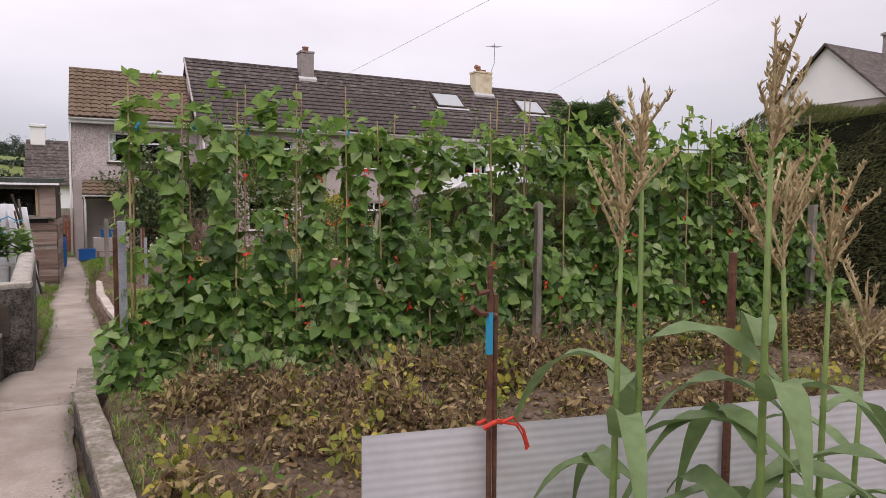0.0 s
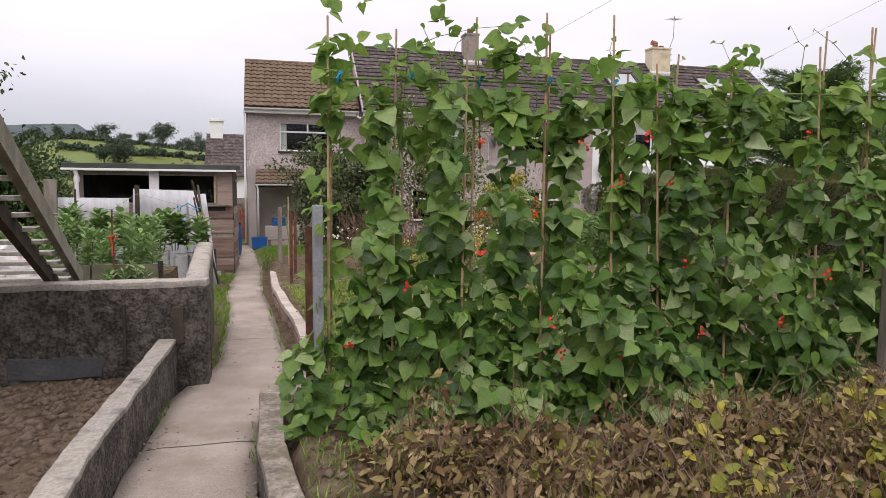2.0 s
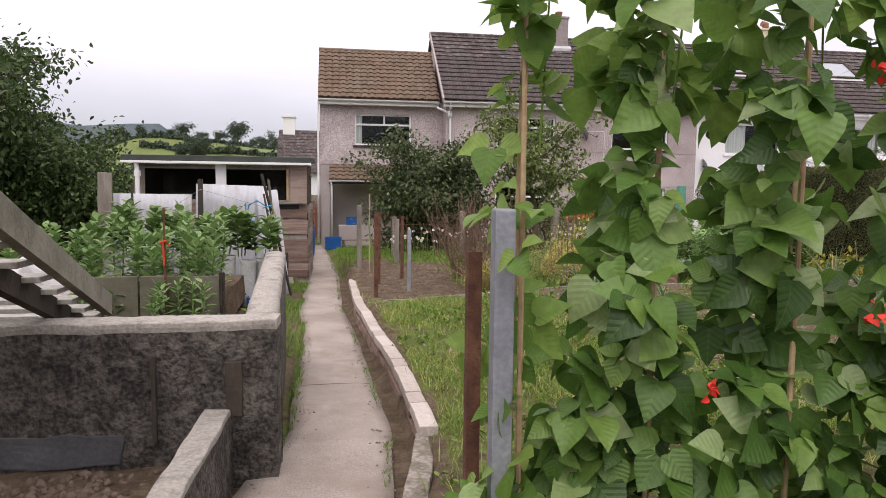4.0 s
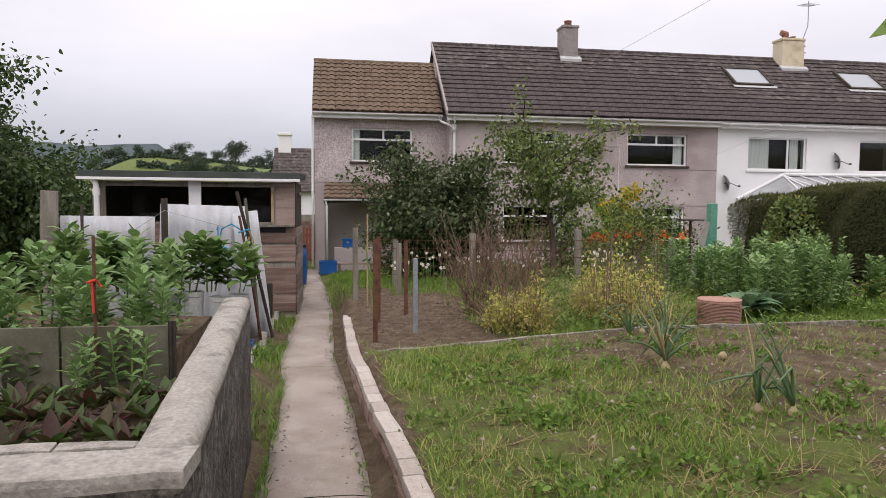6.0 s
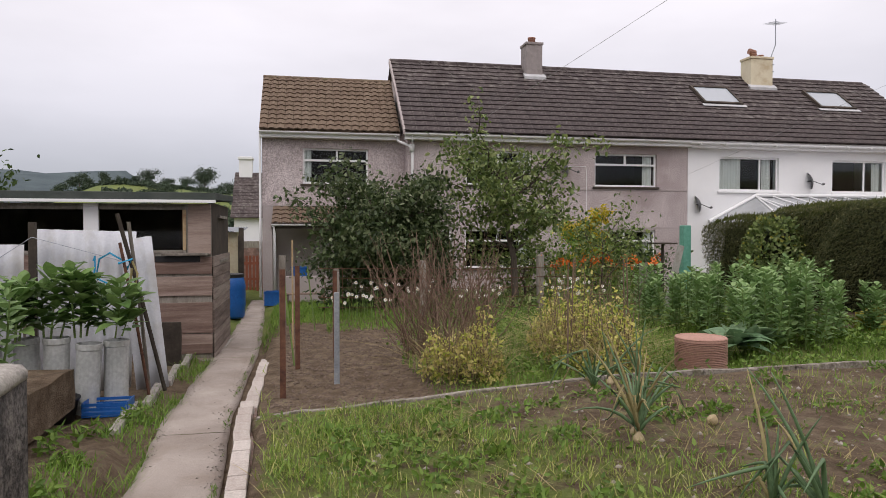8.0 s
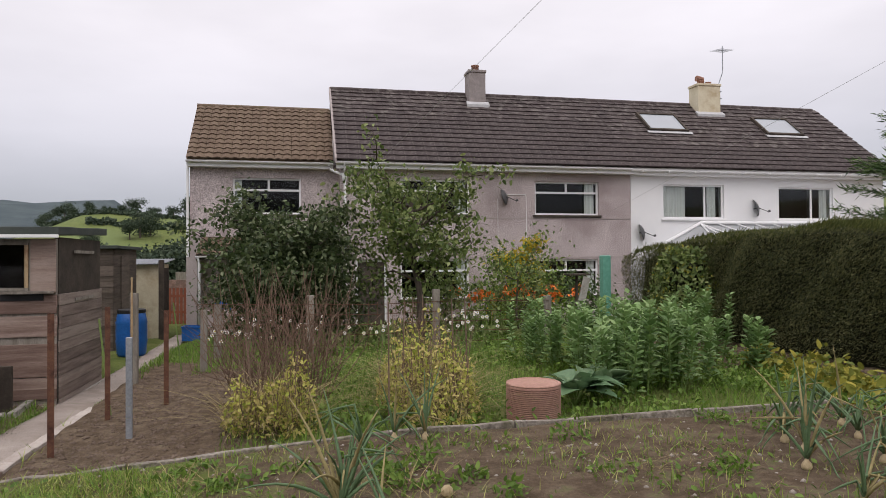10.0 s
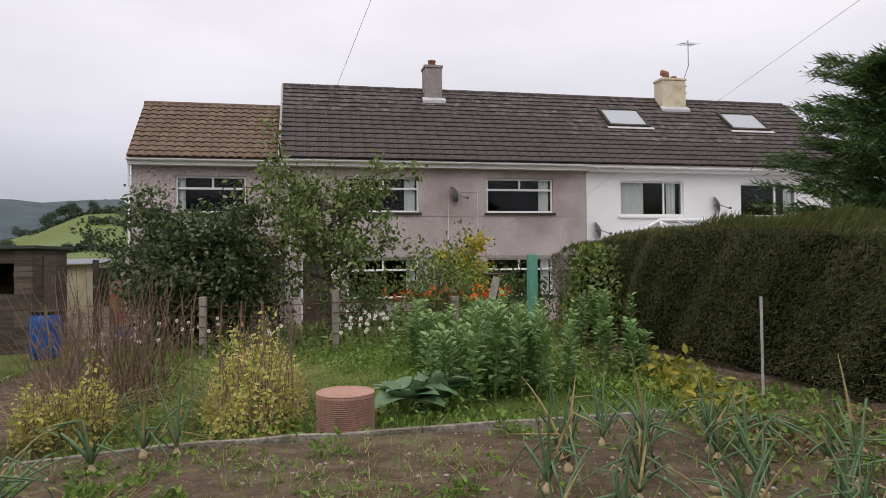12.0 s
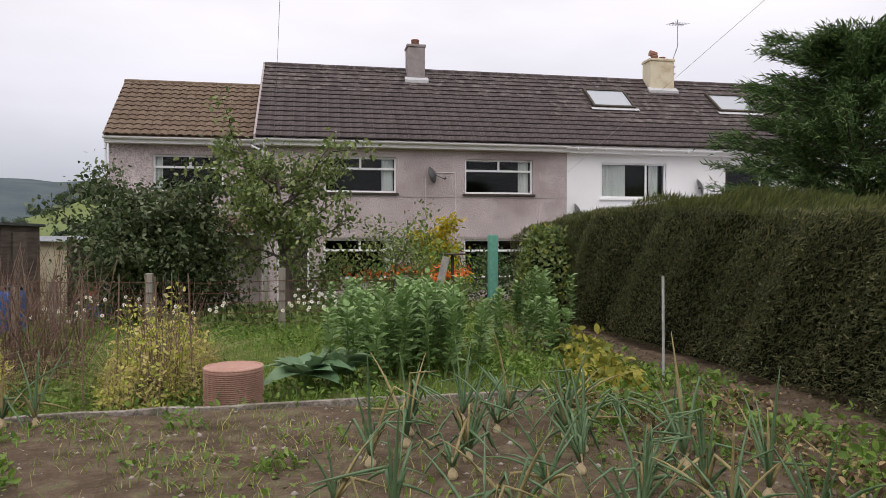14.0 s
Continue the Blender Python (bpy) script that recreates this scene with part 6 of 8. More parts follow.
def beam(a, b, w, h):
    """A squared timber from a to b, w across and h deep."""
    a, b = Vector(a), Vector(b)
    d = (b - a).normalized()
    sd = Vector((0, 0, 1)).cross(d).normalized() * (w / 2)
    up = d.cross(sd).normalized() * (h / 2)
    vs = [tuple(p + s * sd + u * up) for p in (a, b) for s, u in ((-1, -1), (1, -1), (1, 1), (-1, 1))]
    return vs, [(0, 1, 2, 3), (7, 6, 5, 4), (0, 4, 5, 1), (1, 5, 6, 2), (2, 6, 7, 3), (3, 7, 4, 0)]


for dx, m, dz, w in ((0.0, M_RAIL, 0.03, 0.13), (-0.14, M_DARKWOOD, -0.12, 0.11), (-1.3, M_RAIL, 0.03, 0.13)):
    part("rail", beam(on_rail(-0.02, dx) + Vector((0, 0, dz)), on_rail(1.35, dx) + Vector((0, 0, dz)), 0.05, w), m, stage)
for k in range(13):
    p = on_rail(0.03 + 0.102 * k) - Vector((0, 0, 0.06))
    o = part("slat", bm_box(p.x - 1.27, p.y - 0.075, p.z - 0.014, p.x - 0.027, p.y + 0.075, p.z + 0.014, 0.004), M_PALEPAINT, stage)
for dx in (-0.55, -1.24):
    p = on_rail(1.2, dx)
    part("leg", bm_box(p.x - 0.03, p.y - 0.03, 0.05, p.x + 0.03, p.y + 0.03, p.z - 0.075, 0.004), M_GREYWOOD, stage)

# ---- trees and shrubs ----
def branches(base, h, lean=(0, 0), limbs=7, spread=1.2, r0=0.06, first=0.25, rise=0.8, sub=4):
    """Trunk, limbs and twigs as tubes; returns the pieces and the outer points."""
    pieces, tips = [], []
    bx, by, bz = base
    tr = [(bx, by, bz - 0.1)]
    for k in range(1, 6):
        t = k / 5
        tr.append((bx + lean[0] * t + 0.04 * math.sin(k * 2.1 + bx), by + lean[1] * t + 0.04 * math.cos(k * 1.7), bz + h * 0.7 * t))
    pieces.append(tube(tr, [r0 * (1.15 - 0.75 * k / 5) for k in range(6)], 8))
    for i in range(limbs):
        t = first + (1 - first) * (i + 0.5 * rng.random()) / limbs
        f = t * 5
        j = min(int(f), 4)
        p = Vector(tr[j]).lerp(Vector(tr[j + 1]), f - j)
        w = i * 2.4 + rng.random()
        L = spread * (0.75 + 0.4 * rng.random()) * (1.1 - 0.35 * t)
        d = Vector((math.cos(w), math.sin(w), rise * (0.4 + 0.8 * rng.random())))
        pts = [tuple(p)]
        for k in range(1, 5):
            q = p + d * (L * k / 4) + Vector((rng.normal() * 0.05, rng.normal() * 0.05, 0.04 * k * rng.normal()))
            pts.append(tuple(q))
        pieces.append(tube(pts, [r0 * 0.45 * (1 - 0.8 * k / 4) for k in range(5)], 6))
        tips += [pts[2], pts[3], pts[4]]
        for s in range(sub):
            a = Vector(pts[1 + s % 4])
            d2 = (d.normalized() + Vector(unit(1)[0]) * 0.9).normalized()
            b = a + d2 * (L * (0.3 + 0.35 * rng.random()))
            m = a.lerp(b, 0.5) + Vector(unit(1)[0]) * 0.05
            pieces.append(tube([tuple(a), tuple(m), tuple(b)], [r0 * 0.2, r0 * 0.13, r0 * 0.05], 5))
            tips += [tuple(m), tuple(b)]
    return pieces, np.array(tips)


def tree(name, base, h, label, mat, leaf, n_leaf, cluster=0.25, bark=None, cat_="tree", group="", shape=LEAF_OVAL, trim=None, **kw):
    t = empty(name)
    tagged(t, label, cat_, group=group)
    pieces, tips = branches(base, h, **kw)
    part("trunk", joined(pieces), bark or M_BARK, t, smooth=True)
    pick = tips[rng.integers(0, len(tips), n_leaf)]
    pos = pick + rng.normal(size=(n_leaf, 3)) * cluster * np.array([1, 1, 0.8])
    if trim is not None:
        pos = pos[trim(pos)]
    n = len(pos)
    part("crown", np_mesh("crown", *leaves(pos, unit(n) + [0, 0, -0.35], unit(n) * 0.8 + [0, 0, 0.8], leaf * (0.6 + 0.7 * rng.random(n)), shape=shape, wide=1.1), mat), None, t)["kind"] = "stuff"
    return t


tree("apple_tree", (2.10, 19.9, -0.1), 3.15, "dense dark-leaved apple tree before the house", M_APPLE, 0.10, 18000, cluster=0.18, limbs=19, spread=1.2, r0=0.075, first=0.16, rise=0.5, sub=6, lean=(-0.15, 0.1))
tree("plum_tree", (4.42, 19.3, -0.1), 3.95, "open-branched fruit tree with a leaning trunk", M_TREE, 0.10, 5600, cluster=0.12, limbs=15, spread=1.25, r0=0.07, first=0.42, rise=0.75, sub=5, lean=(-0.25, 0.0))
# added dark shrub stands for both low growth and shadow below the crown
tree("shade_shrub", (1.95, 20.3, -0.15), 1.5, "dense dark shrub standing for bush and shadow under the apple tree", M_TREEDARK, 0.10, 4200, cluster=0.22, limbs=14, spread=0.95, r0=0.04, first=0.05, rise=0.6, sub=5, cat_="shrub")
tree("green_shrub", (6.35, 19.6, -0.05), 2.1, "tall light green shrub beside the fence", M_TREE, 0.085, 1500, cluster=0.2, limbs=11, spread=0.7, r0=0.03, first=0.1, rise=1.2, sub=4, cat_="shrub")
tree("flowering_shrub", (5.0, 20.6, -0.1), 1.4, "low leafy shrub under the window", M_TREE, 0.09, 1800, cluster=0.2, limbs=9, spread=0.75, r0=0.03, first=0.1, rise=0.7, cat_="shrub")
tree("golden_shrub", (7.9, 24.0, -0.35), 2.35, "golden yellow conifer-like shrub by the house wall", M_ORANGE2, 0.11, 6500, cluster=0.13, limbs=12, spread=0.55, r0=0.03, first=0.05, rise=1.6, cat_="shrub")
tree("window_shrub", (9.6, 24.2, -0.35), 1.5, "dark green shrub under the lower window", M_TREEDARK, 0.10, 2200, cluster=0.25, limbs=10, spread=0.9, r0=0.03, first=0.05, rise=0.7, cat_="shrub")
tree("leafy_shrub", (7.3, 22.5, -0.3), 1.5, "leafy green shrub behind the lilies", M_WEED, 0.10, 2600, cluster=0.25, limbs=12, spread=0.95, r0=0.03, first=0.05, rise=0.8, cat_="shrub")

rb = tagged(empty("rounded_bush"), "rounded glossy evergreen bush at the hedge end", "bush")
n = 5200
v = unit(n)
v[:, 2] = np.abs(v[:, 2]) * 1.0
lump = 1 + 0.10 * np.sin(v[:, 0] * 7 + v[:, 2] * 5) + 0.08 * np.sin(v[:, 1] * 9)
zz = rng.random(n)
prof = np.sqrt(np.clip(1 - (zz * 1.05 - 0.35) ** 2 / 0.62, 0.05, 1))
ww = rng.random(n) * 6.283
pos = np.stack([8.78 + 0.56 * prof * lump * np.cos(ww), 17.5 + 0.56 * prof * lump * np.sin(ww), 0.1 + 1.62 * zz], 1)
pos += rng.normal(size=(n, 3)) * 0.03
outv = np.stack([np.cos(ww), np.sin(ww), 0.5 + 0 * ww], 1)
part("leaf_shell", np_mesh("leaf_shell", *leaves(pos, outv * 0.4 + 0.6 * unit(n) + [0, 0, 0.3], outv + 0.5 * unit(n), 0.085 * (0.6 + 0.6 * rng.random(n)), shape=LEAF_OVAL, wide=1.2), M_TREE), None, rb)["kind"] = "stuff"
# dark block painted as the shade between the bush's leaves
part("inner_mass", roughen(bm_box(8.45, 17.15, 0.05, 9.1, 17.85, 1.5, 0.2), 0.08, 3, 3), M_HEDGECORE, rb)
part("tip_leaves", np_mesh("tip_leaves", *leaves(pos[:420] + outv[:420] * 0.04, unit(420) + [0, 0, 0.8], unit(420), 0.07, shape=LEAF_OVAL), M_YELLOWLEAF), None, rb)["kind"] = "stuff"

# feathery conifer that rises behind the hedge
con = tagged(empty("conifer_tree"), "feathery dark green conifer rising over the hedge", "conifer")
CX, CY = 11.9, 14.6
sp, sa, sf, ss, bt = [], [], [], [], []
bt.append(tube([(CX, CY, 0.2), (CX, CY, 2.2), (CX + 0.1, CY, 4.3)], [0.14, 0.10, 0.03], 8))
random.seed(9)
for i in range(150):
    z = 1.7 + 2.6 * (i / 150)
    w = i * 2.4 + random.uniform(-0.3, 0.3)
    L = 2.15 * (1.0 - 0.62 * (i / 150)) * random.uniform(0.6, 1.12)
    d = Vector((math.cos(w), math.sin(w), 0.18 + 0.25 * random.random()))
    p = Vector((CX, CY, z - 0.15))
    q = p + d * L
    bt.append(tube([tuple(p), tuple(p.lerp(q, 0.5)), tuple(q)], [0.02, 0.012, 0.004], 5))
    m = 520
    tt = 0.25 + 0.8 * rng.random(m)
    b = np.array(p)[None] + np.array(d)[None] * (L * tt)[:, None] + rng.normal(size=(m, 3)) * np.array([0.07, 0.07, 0.035])
    sp.append(b)
    sa.append(np.array(d)[None] * 0.9 + 0.65 * unit(m) + [0, 0, -0.05])
part("trunk", joined(bt), M_BARK, con)
sp, sa = np.concatenate(sp), np.concatenate(sa)
n = len(sp)
part("sprays", np_mesh("sprays", *leaves(sp, sa, unit(n) + [0, 0, 1], 0.115 * (0.5 + 0.8 * rng.random(n)), shape=LEAF_SLIM, wide=0.8), M_CONIFER), None, con)["kind"] = "stuff"

# ---- beds ----
def clump(name, x, y, rx, ry, h, n, mat, size, label, cat_, stalk=None, shape=LEAF_OVAL, lowest=0.0, wide=1.0, droop=-0.2, group=""):
    t = empty(name)
    tagged(t, label, cat_, group=group)
    w, r = rng.random(n) * 6.283, np.sqrt(rng.random(n))
    px, py = x + rx * r * np.cos(w), y + ry * r * np.sin(w)
    dome = np.clip(1 - 0.8 * r ** 3, 0, 1) * (0.68 + 0.42 * np.sin(px * 9 + y) * np.cos(py * 7 + x))
    pz = height(px, py) + lowest + (h * dome - lowest) * rng.random(n) ** 0.7
    pos = np.stack([px, py, pz], 1)
    part("leaf_mass", np_mesh("leaf_mass", *leaves(pos, unit(n) + [0, -0.1, droop], unit(n) * 0.8 + [0, -0.2, 0.8], size * (0.5 + 0.8 * rng.random(n)), shape=shape, wide=wide), mat), None, t)["kind"] = "stuff"
    if stalk:
        m, mmat, rad = stalk
        st = []
        for k in range(m):
            a, b = rng.random() * 6.283, math.sqrt(rng.random())
            sx, sy = x + rx * 0.8 * b * math.cos(a), y + ry * 0.8 * b * math.sin(a)
            hh = h * (0.7 + 0.4 * rng.random())
            z0 = gz(sx, sy)
            st.append(tube([(sx, sy, z0 - 0.02), (sx + rng.normal() * 0.05, sy + rng.normal() * 0.05, z0 + hh * 0.5), (sx + rng.normal() * 0.1, sy + rng.normal() * 0.1, z0 + hh)], [rad, rad * 0.8, rad * 0.4], 5))
        part("stalk", joined(st), mmat, t)["kind"] = "stuff"
    return t


clump("pea_clump", 1.92, 13.15, 0.42, 0.36, 0.84, 1700, M_PEAYEL, 0.05, "yellowing pea plants tangled on twigs", "pea plants", stalk=(40, M_STEMDRY, 0.004))
clump("pea_row", 3.42, 13.75, 0.48, 1.25, 0.98, 4200, M_PEAYEL, 0.05, "long row of dried yellow pea plants", "pea plants", stalk=(90, M_STEMDRY, 0.004))
for nm, x, y, rx, ry, m in (("pea_haulm", 1.92, 13.15, 0.42, 0.36, 420), ("pea_haulm", 3.42, 13.75, 0.46, 1.2, 1100)):
    w, r = rng.random(m) * 6.283, np.sqrt(rng.random(m))
    q = np.stack([x + rx * r * np.cos(w), y + ry * r * np.sin(w), 0 * w], 1)
    q[:, 2] = height(q[:, 0], q[:, 1]) + 0.45 * rng.random(m) * (1 - 0.6 * r)
    o = new(nm, np_mesh(nm, *blades(q, 0.42 * (0.4 + rng.random(m)), 0.007, lean=1.3, up=0.75, seg=3, bend=1.2), M_STRAW))
    tagged(o, "dry straw-coloured pea haulm trailing over the row", "pea plants", kind="stuff")
for i in range(6):
    x, y = 2.95 + 0.16 * i + 0.05 * math.sin(i * 3), 13.0 + 0.35 * (i % 4)
    o = part("pea_stick", tube([(x, y, gz(x, y) - 0.05), (x + 0.04 * math.sin(i), y, gz(x, y) + 1.12)], [0.009, 0.006], 6), M_STEMDRY)
    tagged(o, "thin dark stick holding up the peas", "stick", group="pea sticks")
# dead twiggy stems
tw = []
random.seed(13)
for k in range(170):
    a, b = random.random() * 6.283, math.sqrt(random.random())
    x, y = 2.0 + 0.46 * b * math.cos(a), 14.4 + 0.46 * b * math.sin(a)
    hh = random.uniform(0.7, 1.5)
    z0 = gz(x, y)
    dx, dy = (x - 2.02) * 0.7 + random.gauss(0, 0.22), (y - 14.4) * 0.7 + random.gauss(0, 0.22)
    pts = [(x, y, z0 - 0.03)] + [(x + dx * q + random.gauss(0, 0.09), y + dy * q + random.gauss(0, 0.09), z0 + hh * q) for q in (0.33, 0.66, 1.0)]
    fork = []
    for q in (1, 2, 2):
        p = Vector(pts[q])
        e = p + Vector((random.gauss(0, 0.13), random.gauss(0, 0.13), random.uniform(0.02, 0.22)))
        fork.append(tube([tuple(p), tuple(p.lerp(e, 0.5) + Vector((0, 0, 0.02))), tuple(e)], [0.003, 0.0025, 0.0015], 4, cap=False))
    tw.append(joined([tube(pts, [0.006, 0.005, 0.004, 0.002], 5, cap=False)] + fork))
M_TWIG = surface("reddish_dry_twig", [(0.12, 0.075, 0.052), (0.23, 0.155, 0.115)], scale=10, fine=40, bump=0.2)
twigs = tagged(empty("dead_twig_bush"), "bush of bare reddish dry twigs", "dead bush")
for q in tw[:40]:
    part("twig", q, M_TWIG, twigs)
part("twig_mass", joined(tw[40:]), M_TWIG, twigs)["kind"] = "stuff"

random.seed(31)
for i in range(19):
    x = 5.25 + 1.25 * ((i * 0.618) % 1.0)
    y = 13.4 + 0.42 * (i % 7) + random.uniform(-0.12, 0.12)
    leafy_plant("broad_bean_plant", x, y, gz(x, y), 4, random.uniform(0.72, 1.0), 0.108, M_BROAD, "grey-green broad bean plant in the bed", "bean plant", "broad beans in the bed", leaf_n=46, wide=1.3, spread=0.17, shape=LEAF_BROAD)
for x, y, h in ((8.15, 15.9, 0.9), (8.35, 16.4, 0.95), (7.9, 16.6, 0.8), (7.6, 14.2, 0.7), (7.3, 14.6, 0.75)):
    leafy_plant("broad_bean_plant", x, y, gz(x, y), 4, h, 0.108, M_BROAD, "grey-green broad bean plant in the bed", "bean plant", "broad beans in the bed", leaf_n=46, wide=1.3, spread=0.17, shape=LEAF_BROAD)

# squash with big grey-green leaves
M_SQUASH = foliage("squash_leaf", [(0.11, 0.20, 0.10), (0.17, 0.27, 0.135), (0.26, 0.35, 0.21)], rough=0.5, through_light=0.2)
for x, y in ((4.80, 13.15), (5.1, 13.3)):
    n = 30
    w = rng.random(n) * 6.283
    t = empty("squash_plant", x, y, gz(x, y))
    tagged(t, "squash plant with large grey-green leaves", "squash", group="squash plants")
    part("leaf_rosette", np_mesh("leaf_rosette", *leaves(np.stack([0.12 * np.cos(w), 0.12 * np.sin(w), 0.12 + 0.12 * rng.random(n)], 1), np.stack([np.cos(w), np.sin(w), 0.35 + 0.7 * rng.random(n)], 1), np.stack([-0.5 * np.cos(w), -0.5 * np.sin(w), 1 + 0 * w], 1) + 0.3 * unit(n), 0.27 * (0.5 + 0.6 * rng.random(n)), shape=LEAF_BEAN, curl=0.7, fold=0.4), M_SQUASH, smooth=True), None, t)
    part("stalk", joined([tube([(0, 0, 0), (0.1 * math.cos(a), 0.1 * math.sin(a), 0.2)], [0.012, 0.008], 5) for a in w]), M_STEMGREEN, t)

# ribbed terracotta drum
drum = tagged(empty("ribbed_drum", 4.22, 12.72, gz(4.22, 12.72) - 0.03), "upturned ribbed terracotta-coloured drum in the bed", "drum")
pr = [(0.319, 0.452), (0.322, 0.44)]
for k in range(22):
    z = 0.435 - k * 0.0195
    pr += [(0.322, z), (0.322, z - 0.009), (0.300, z - 0.011), (0.300, z - 0.018)]
pr += [(0.32, 0.0)]
pr = [(a * 0.76, b * 0.84) for a, b in pr]
part("drum_wall", lathe(pr[::-1], 40), M_TERRA, drum)
part("drum_base", lathe([(a * 0.76, b * 0.84) for a, b in ((0.322, 0.452), (0.326, 0.460), (0.318, 0.470), (0.29, 0.472), (0.28, 0.464), (0.0, 0.464))], 40), M_TERRA, drum, "rimmed flat base turned upwards")

# weeds and greenery on the low beds
def scatter(n, x0, x1, y0, y1, keep=None):
    x, y = x0 + (x1 - x0) * rng.random(n), y0 + (y1 - y0) * rng.random(n)
    if keep is not None:
        k = keep(x, y)
        x, y = x[k], y[k]
    return np.stack([x, y, height(x, y)], 1)


def patchy(x, y, s=1.7, t=0.0, k=0.3):
    return (np.sin(x * s + k) * np.cos(y * s * 1.2 - k) + 0.6 * np.sin(x * s * 2.7 + y * s * 2.1 + 3 * k) + 0.8 * (rng.random(np.shape(x)) - 0.5)) > t


p = scatter(15000, 1.4, 8.3, 12.12, 18.5, lambda x, y: patchy(x, y, 1.1, -0.35) & (x > 1.4 + 0.7 * rng.random(len(x))))
n = len(p)
p[:, 2] += 0.13 * rng.random(n) * (0.5 + rng.random(n))
weeds = new("ground_weeds", np_mesh("ground_weeds", *leaves(p, unit(n) + [0, 0, 0.6], unit(n) * 0.7 + [0, 0, 0.9], 0.055 * (0.5 + rng.random(n)), shape=LEAF_OVAL), M_WEED))
tagged(weeds, "low green weeds and seedlings between the crops", "weeds", kind="stuff")
g2 = scatter(15000, 1.5, 8.2, 12.12, 19.0, lambda x, y: patchy(x, y, 0.9, -0.5, 1.1))
gg = new("lush_grass", np_mesh("lush_grass", *blades(g2, 0.10 * (0.5 + rng.random(len(g2))), 0.008, lean=0.8), M_GRASSGREEN))
tagged(gg, "lush green grass between the crops", "grass", kind="stuff")
g3 = scatter(12000, -0.35, 2.2, 16.6, 25.5, lambda x, y: (x > path_right(y) + 0.05) & ((y > 17.6) | (x > 0.7) | (x < 0.1)))
gg = new("lawn_grass", np_mesh("lawn_grass", *blades(g3, 0.07 * (0.6 + rng.random(len(g3))), 0.009, lean=0.7), M_GRASSGREEN))
tagged(gg, "short bright green grass by the house path", "grass", kind="stuff")
g4 = scatter(5200, 2.2, 9.0, 17.5, 26.0)
g4[:, 2] += 0.25 * rng.random(len(g4))
gg = new("border_plants", np_mesh("border_plants", *leaves(g4, unit(len(g4)) + [0, 0, 0.6], unit(len(g4)) + [0, 0, 0.5], 0.13 * (0.5 + rng.random(len(g4))), shape=LEAF_LANCE), M_TREE))
tagged(gg, "dark mixed border plants before the house", "border plants", kind="stuff")

# rough lawn: tufts, dry blades and plantain-like weeds
def lawn_keep(x, y):
    dens = 0.9 - 0.75 * sstep(1.6, 3.6, x + 0.35 * (y - 9))
    return (x > path_right(y) + 0.28) & (rng.random(len(x)) < dens * (0.18 + 1.05 * patchy(x, y, 1.9, 0.05)))


lush = scatter(34000, 0.0, 8.0, 6.5, 11.9, lambda x, y: lawn_keep(x, y) & patchy(x, y, 3.1, 0.1, 1.7))
gg = new("lawn_tufts", np_mesh("lawn_tufts", *blades(lush, 0.085 * (0.4 + rng.random(len(lush)) * 1.1), 0.0065, lean=1.2), M_GRASSGREEN))
tagged(gg, "taller green grass tufts in the rough lawn", "grass", kind="stuff")
tufts = scatter(80000, 0.0, 8.0, 6.5, 11.9, lawn_keep)
gg = new("rough_lawn", np_mesh("rough_lawn", *blades(tufts, 0.045 * (0.4 + rng.random(len(tufts)) ** 2 * 1.7), 0.006, lean=1.1), M_GRASS))
tagged(gg, "rough uneven lawn grass with bare patches", "grass", kind="stuff")
dry = scatter(4200, 0.1, 5.0, 7.0, 11.8, lambda x, y: patchy(x, y, 2.6, 0.55, 2.2))
gg = new("dry_grass", np_mesh("dry_grass", *blades(dry, 0.075 * (0.4 + rng.random(len(dry))), 0.005, lean=2.4, up=0.6), M_STRAW))
tagged(gg, "pale dried grass tufts on the lawn", "dry grass", kind="stuff")
lw = scatter(8500, 0.15, 8.2, 6.6, 11.85, lambda x, y: patchy(x, y, 2.3, 0.15, 4.0))
lw[:, 2] += 0.03 * rng.random(len(lw))
gg = new("lawn_weeds", np_mesh("lawn_weeds", *leaves(lw, unit(len(lw)) + [0, 0, 0.45], unit(len(lw)) * 0.6 + [0, 0, 1], 0.045 * (0.4 + rng.random(len(lw))), shape=LEAF_OVAL), M_WEED))
tagged(gg, "small green weeds over the lawn and bare soil", "weeds", kind="stuff")
random.seed(17)
for x, y in ((4.05, 11.5), (5.6, 11.35), (5.4, 11.75), (1.0, 10.6), (1.6, 9.4), (0.9, 8.3), (2.9, 9.2), (4.7, 10.6), (7.2, 10.4)):
    clump("weed_tuft", x, y, 0.14, 0.12, random.uniform(0.14, 0.24), 90, M_WEED, 0.055, "small leafy weed tuft in the soil", "weed", shape=LEAF_LANCE, group="weed tufts", droop=0.3)
for k in range(64):
    x, y = random.uniform(0.35, 3.4), random.uniform(7.2, 11.7)
    clump("weed_tuft", x, y, random.uniform(0.08, 0.2), 0.12, random.uniform(0.06, 0.14), 60, M_WEED, 0.05, "small leafy weed tuft in the lawn", "weed", shape=LEAF_OVAL, group="lawn weed tufts", droop=0.3)
for k in range(34):
    x, y = random.uniform(0.4, 3.0), random.uniform(7.4, 11.5)
    q = np.stack([x + 0.07 * rng.normal(size=22), y + 0.07 * rng.normal(size=22), np.zeros(22)], 1)
    q[:, 2] = height(q[:, 0], q[:, 1])
    o = new("dry_tuft", np_mesh("dry_tuft", *blades(q, 0.12 * (0.5 + rng.random(22)), 0.006, lean=2.0, up=0.6), M_STRAW))
    tagged(o, "dried yellow grass tuft on the lawn", "dry tuft", group="dry tufts")


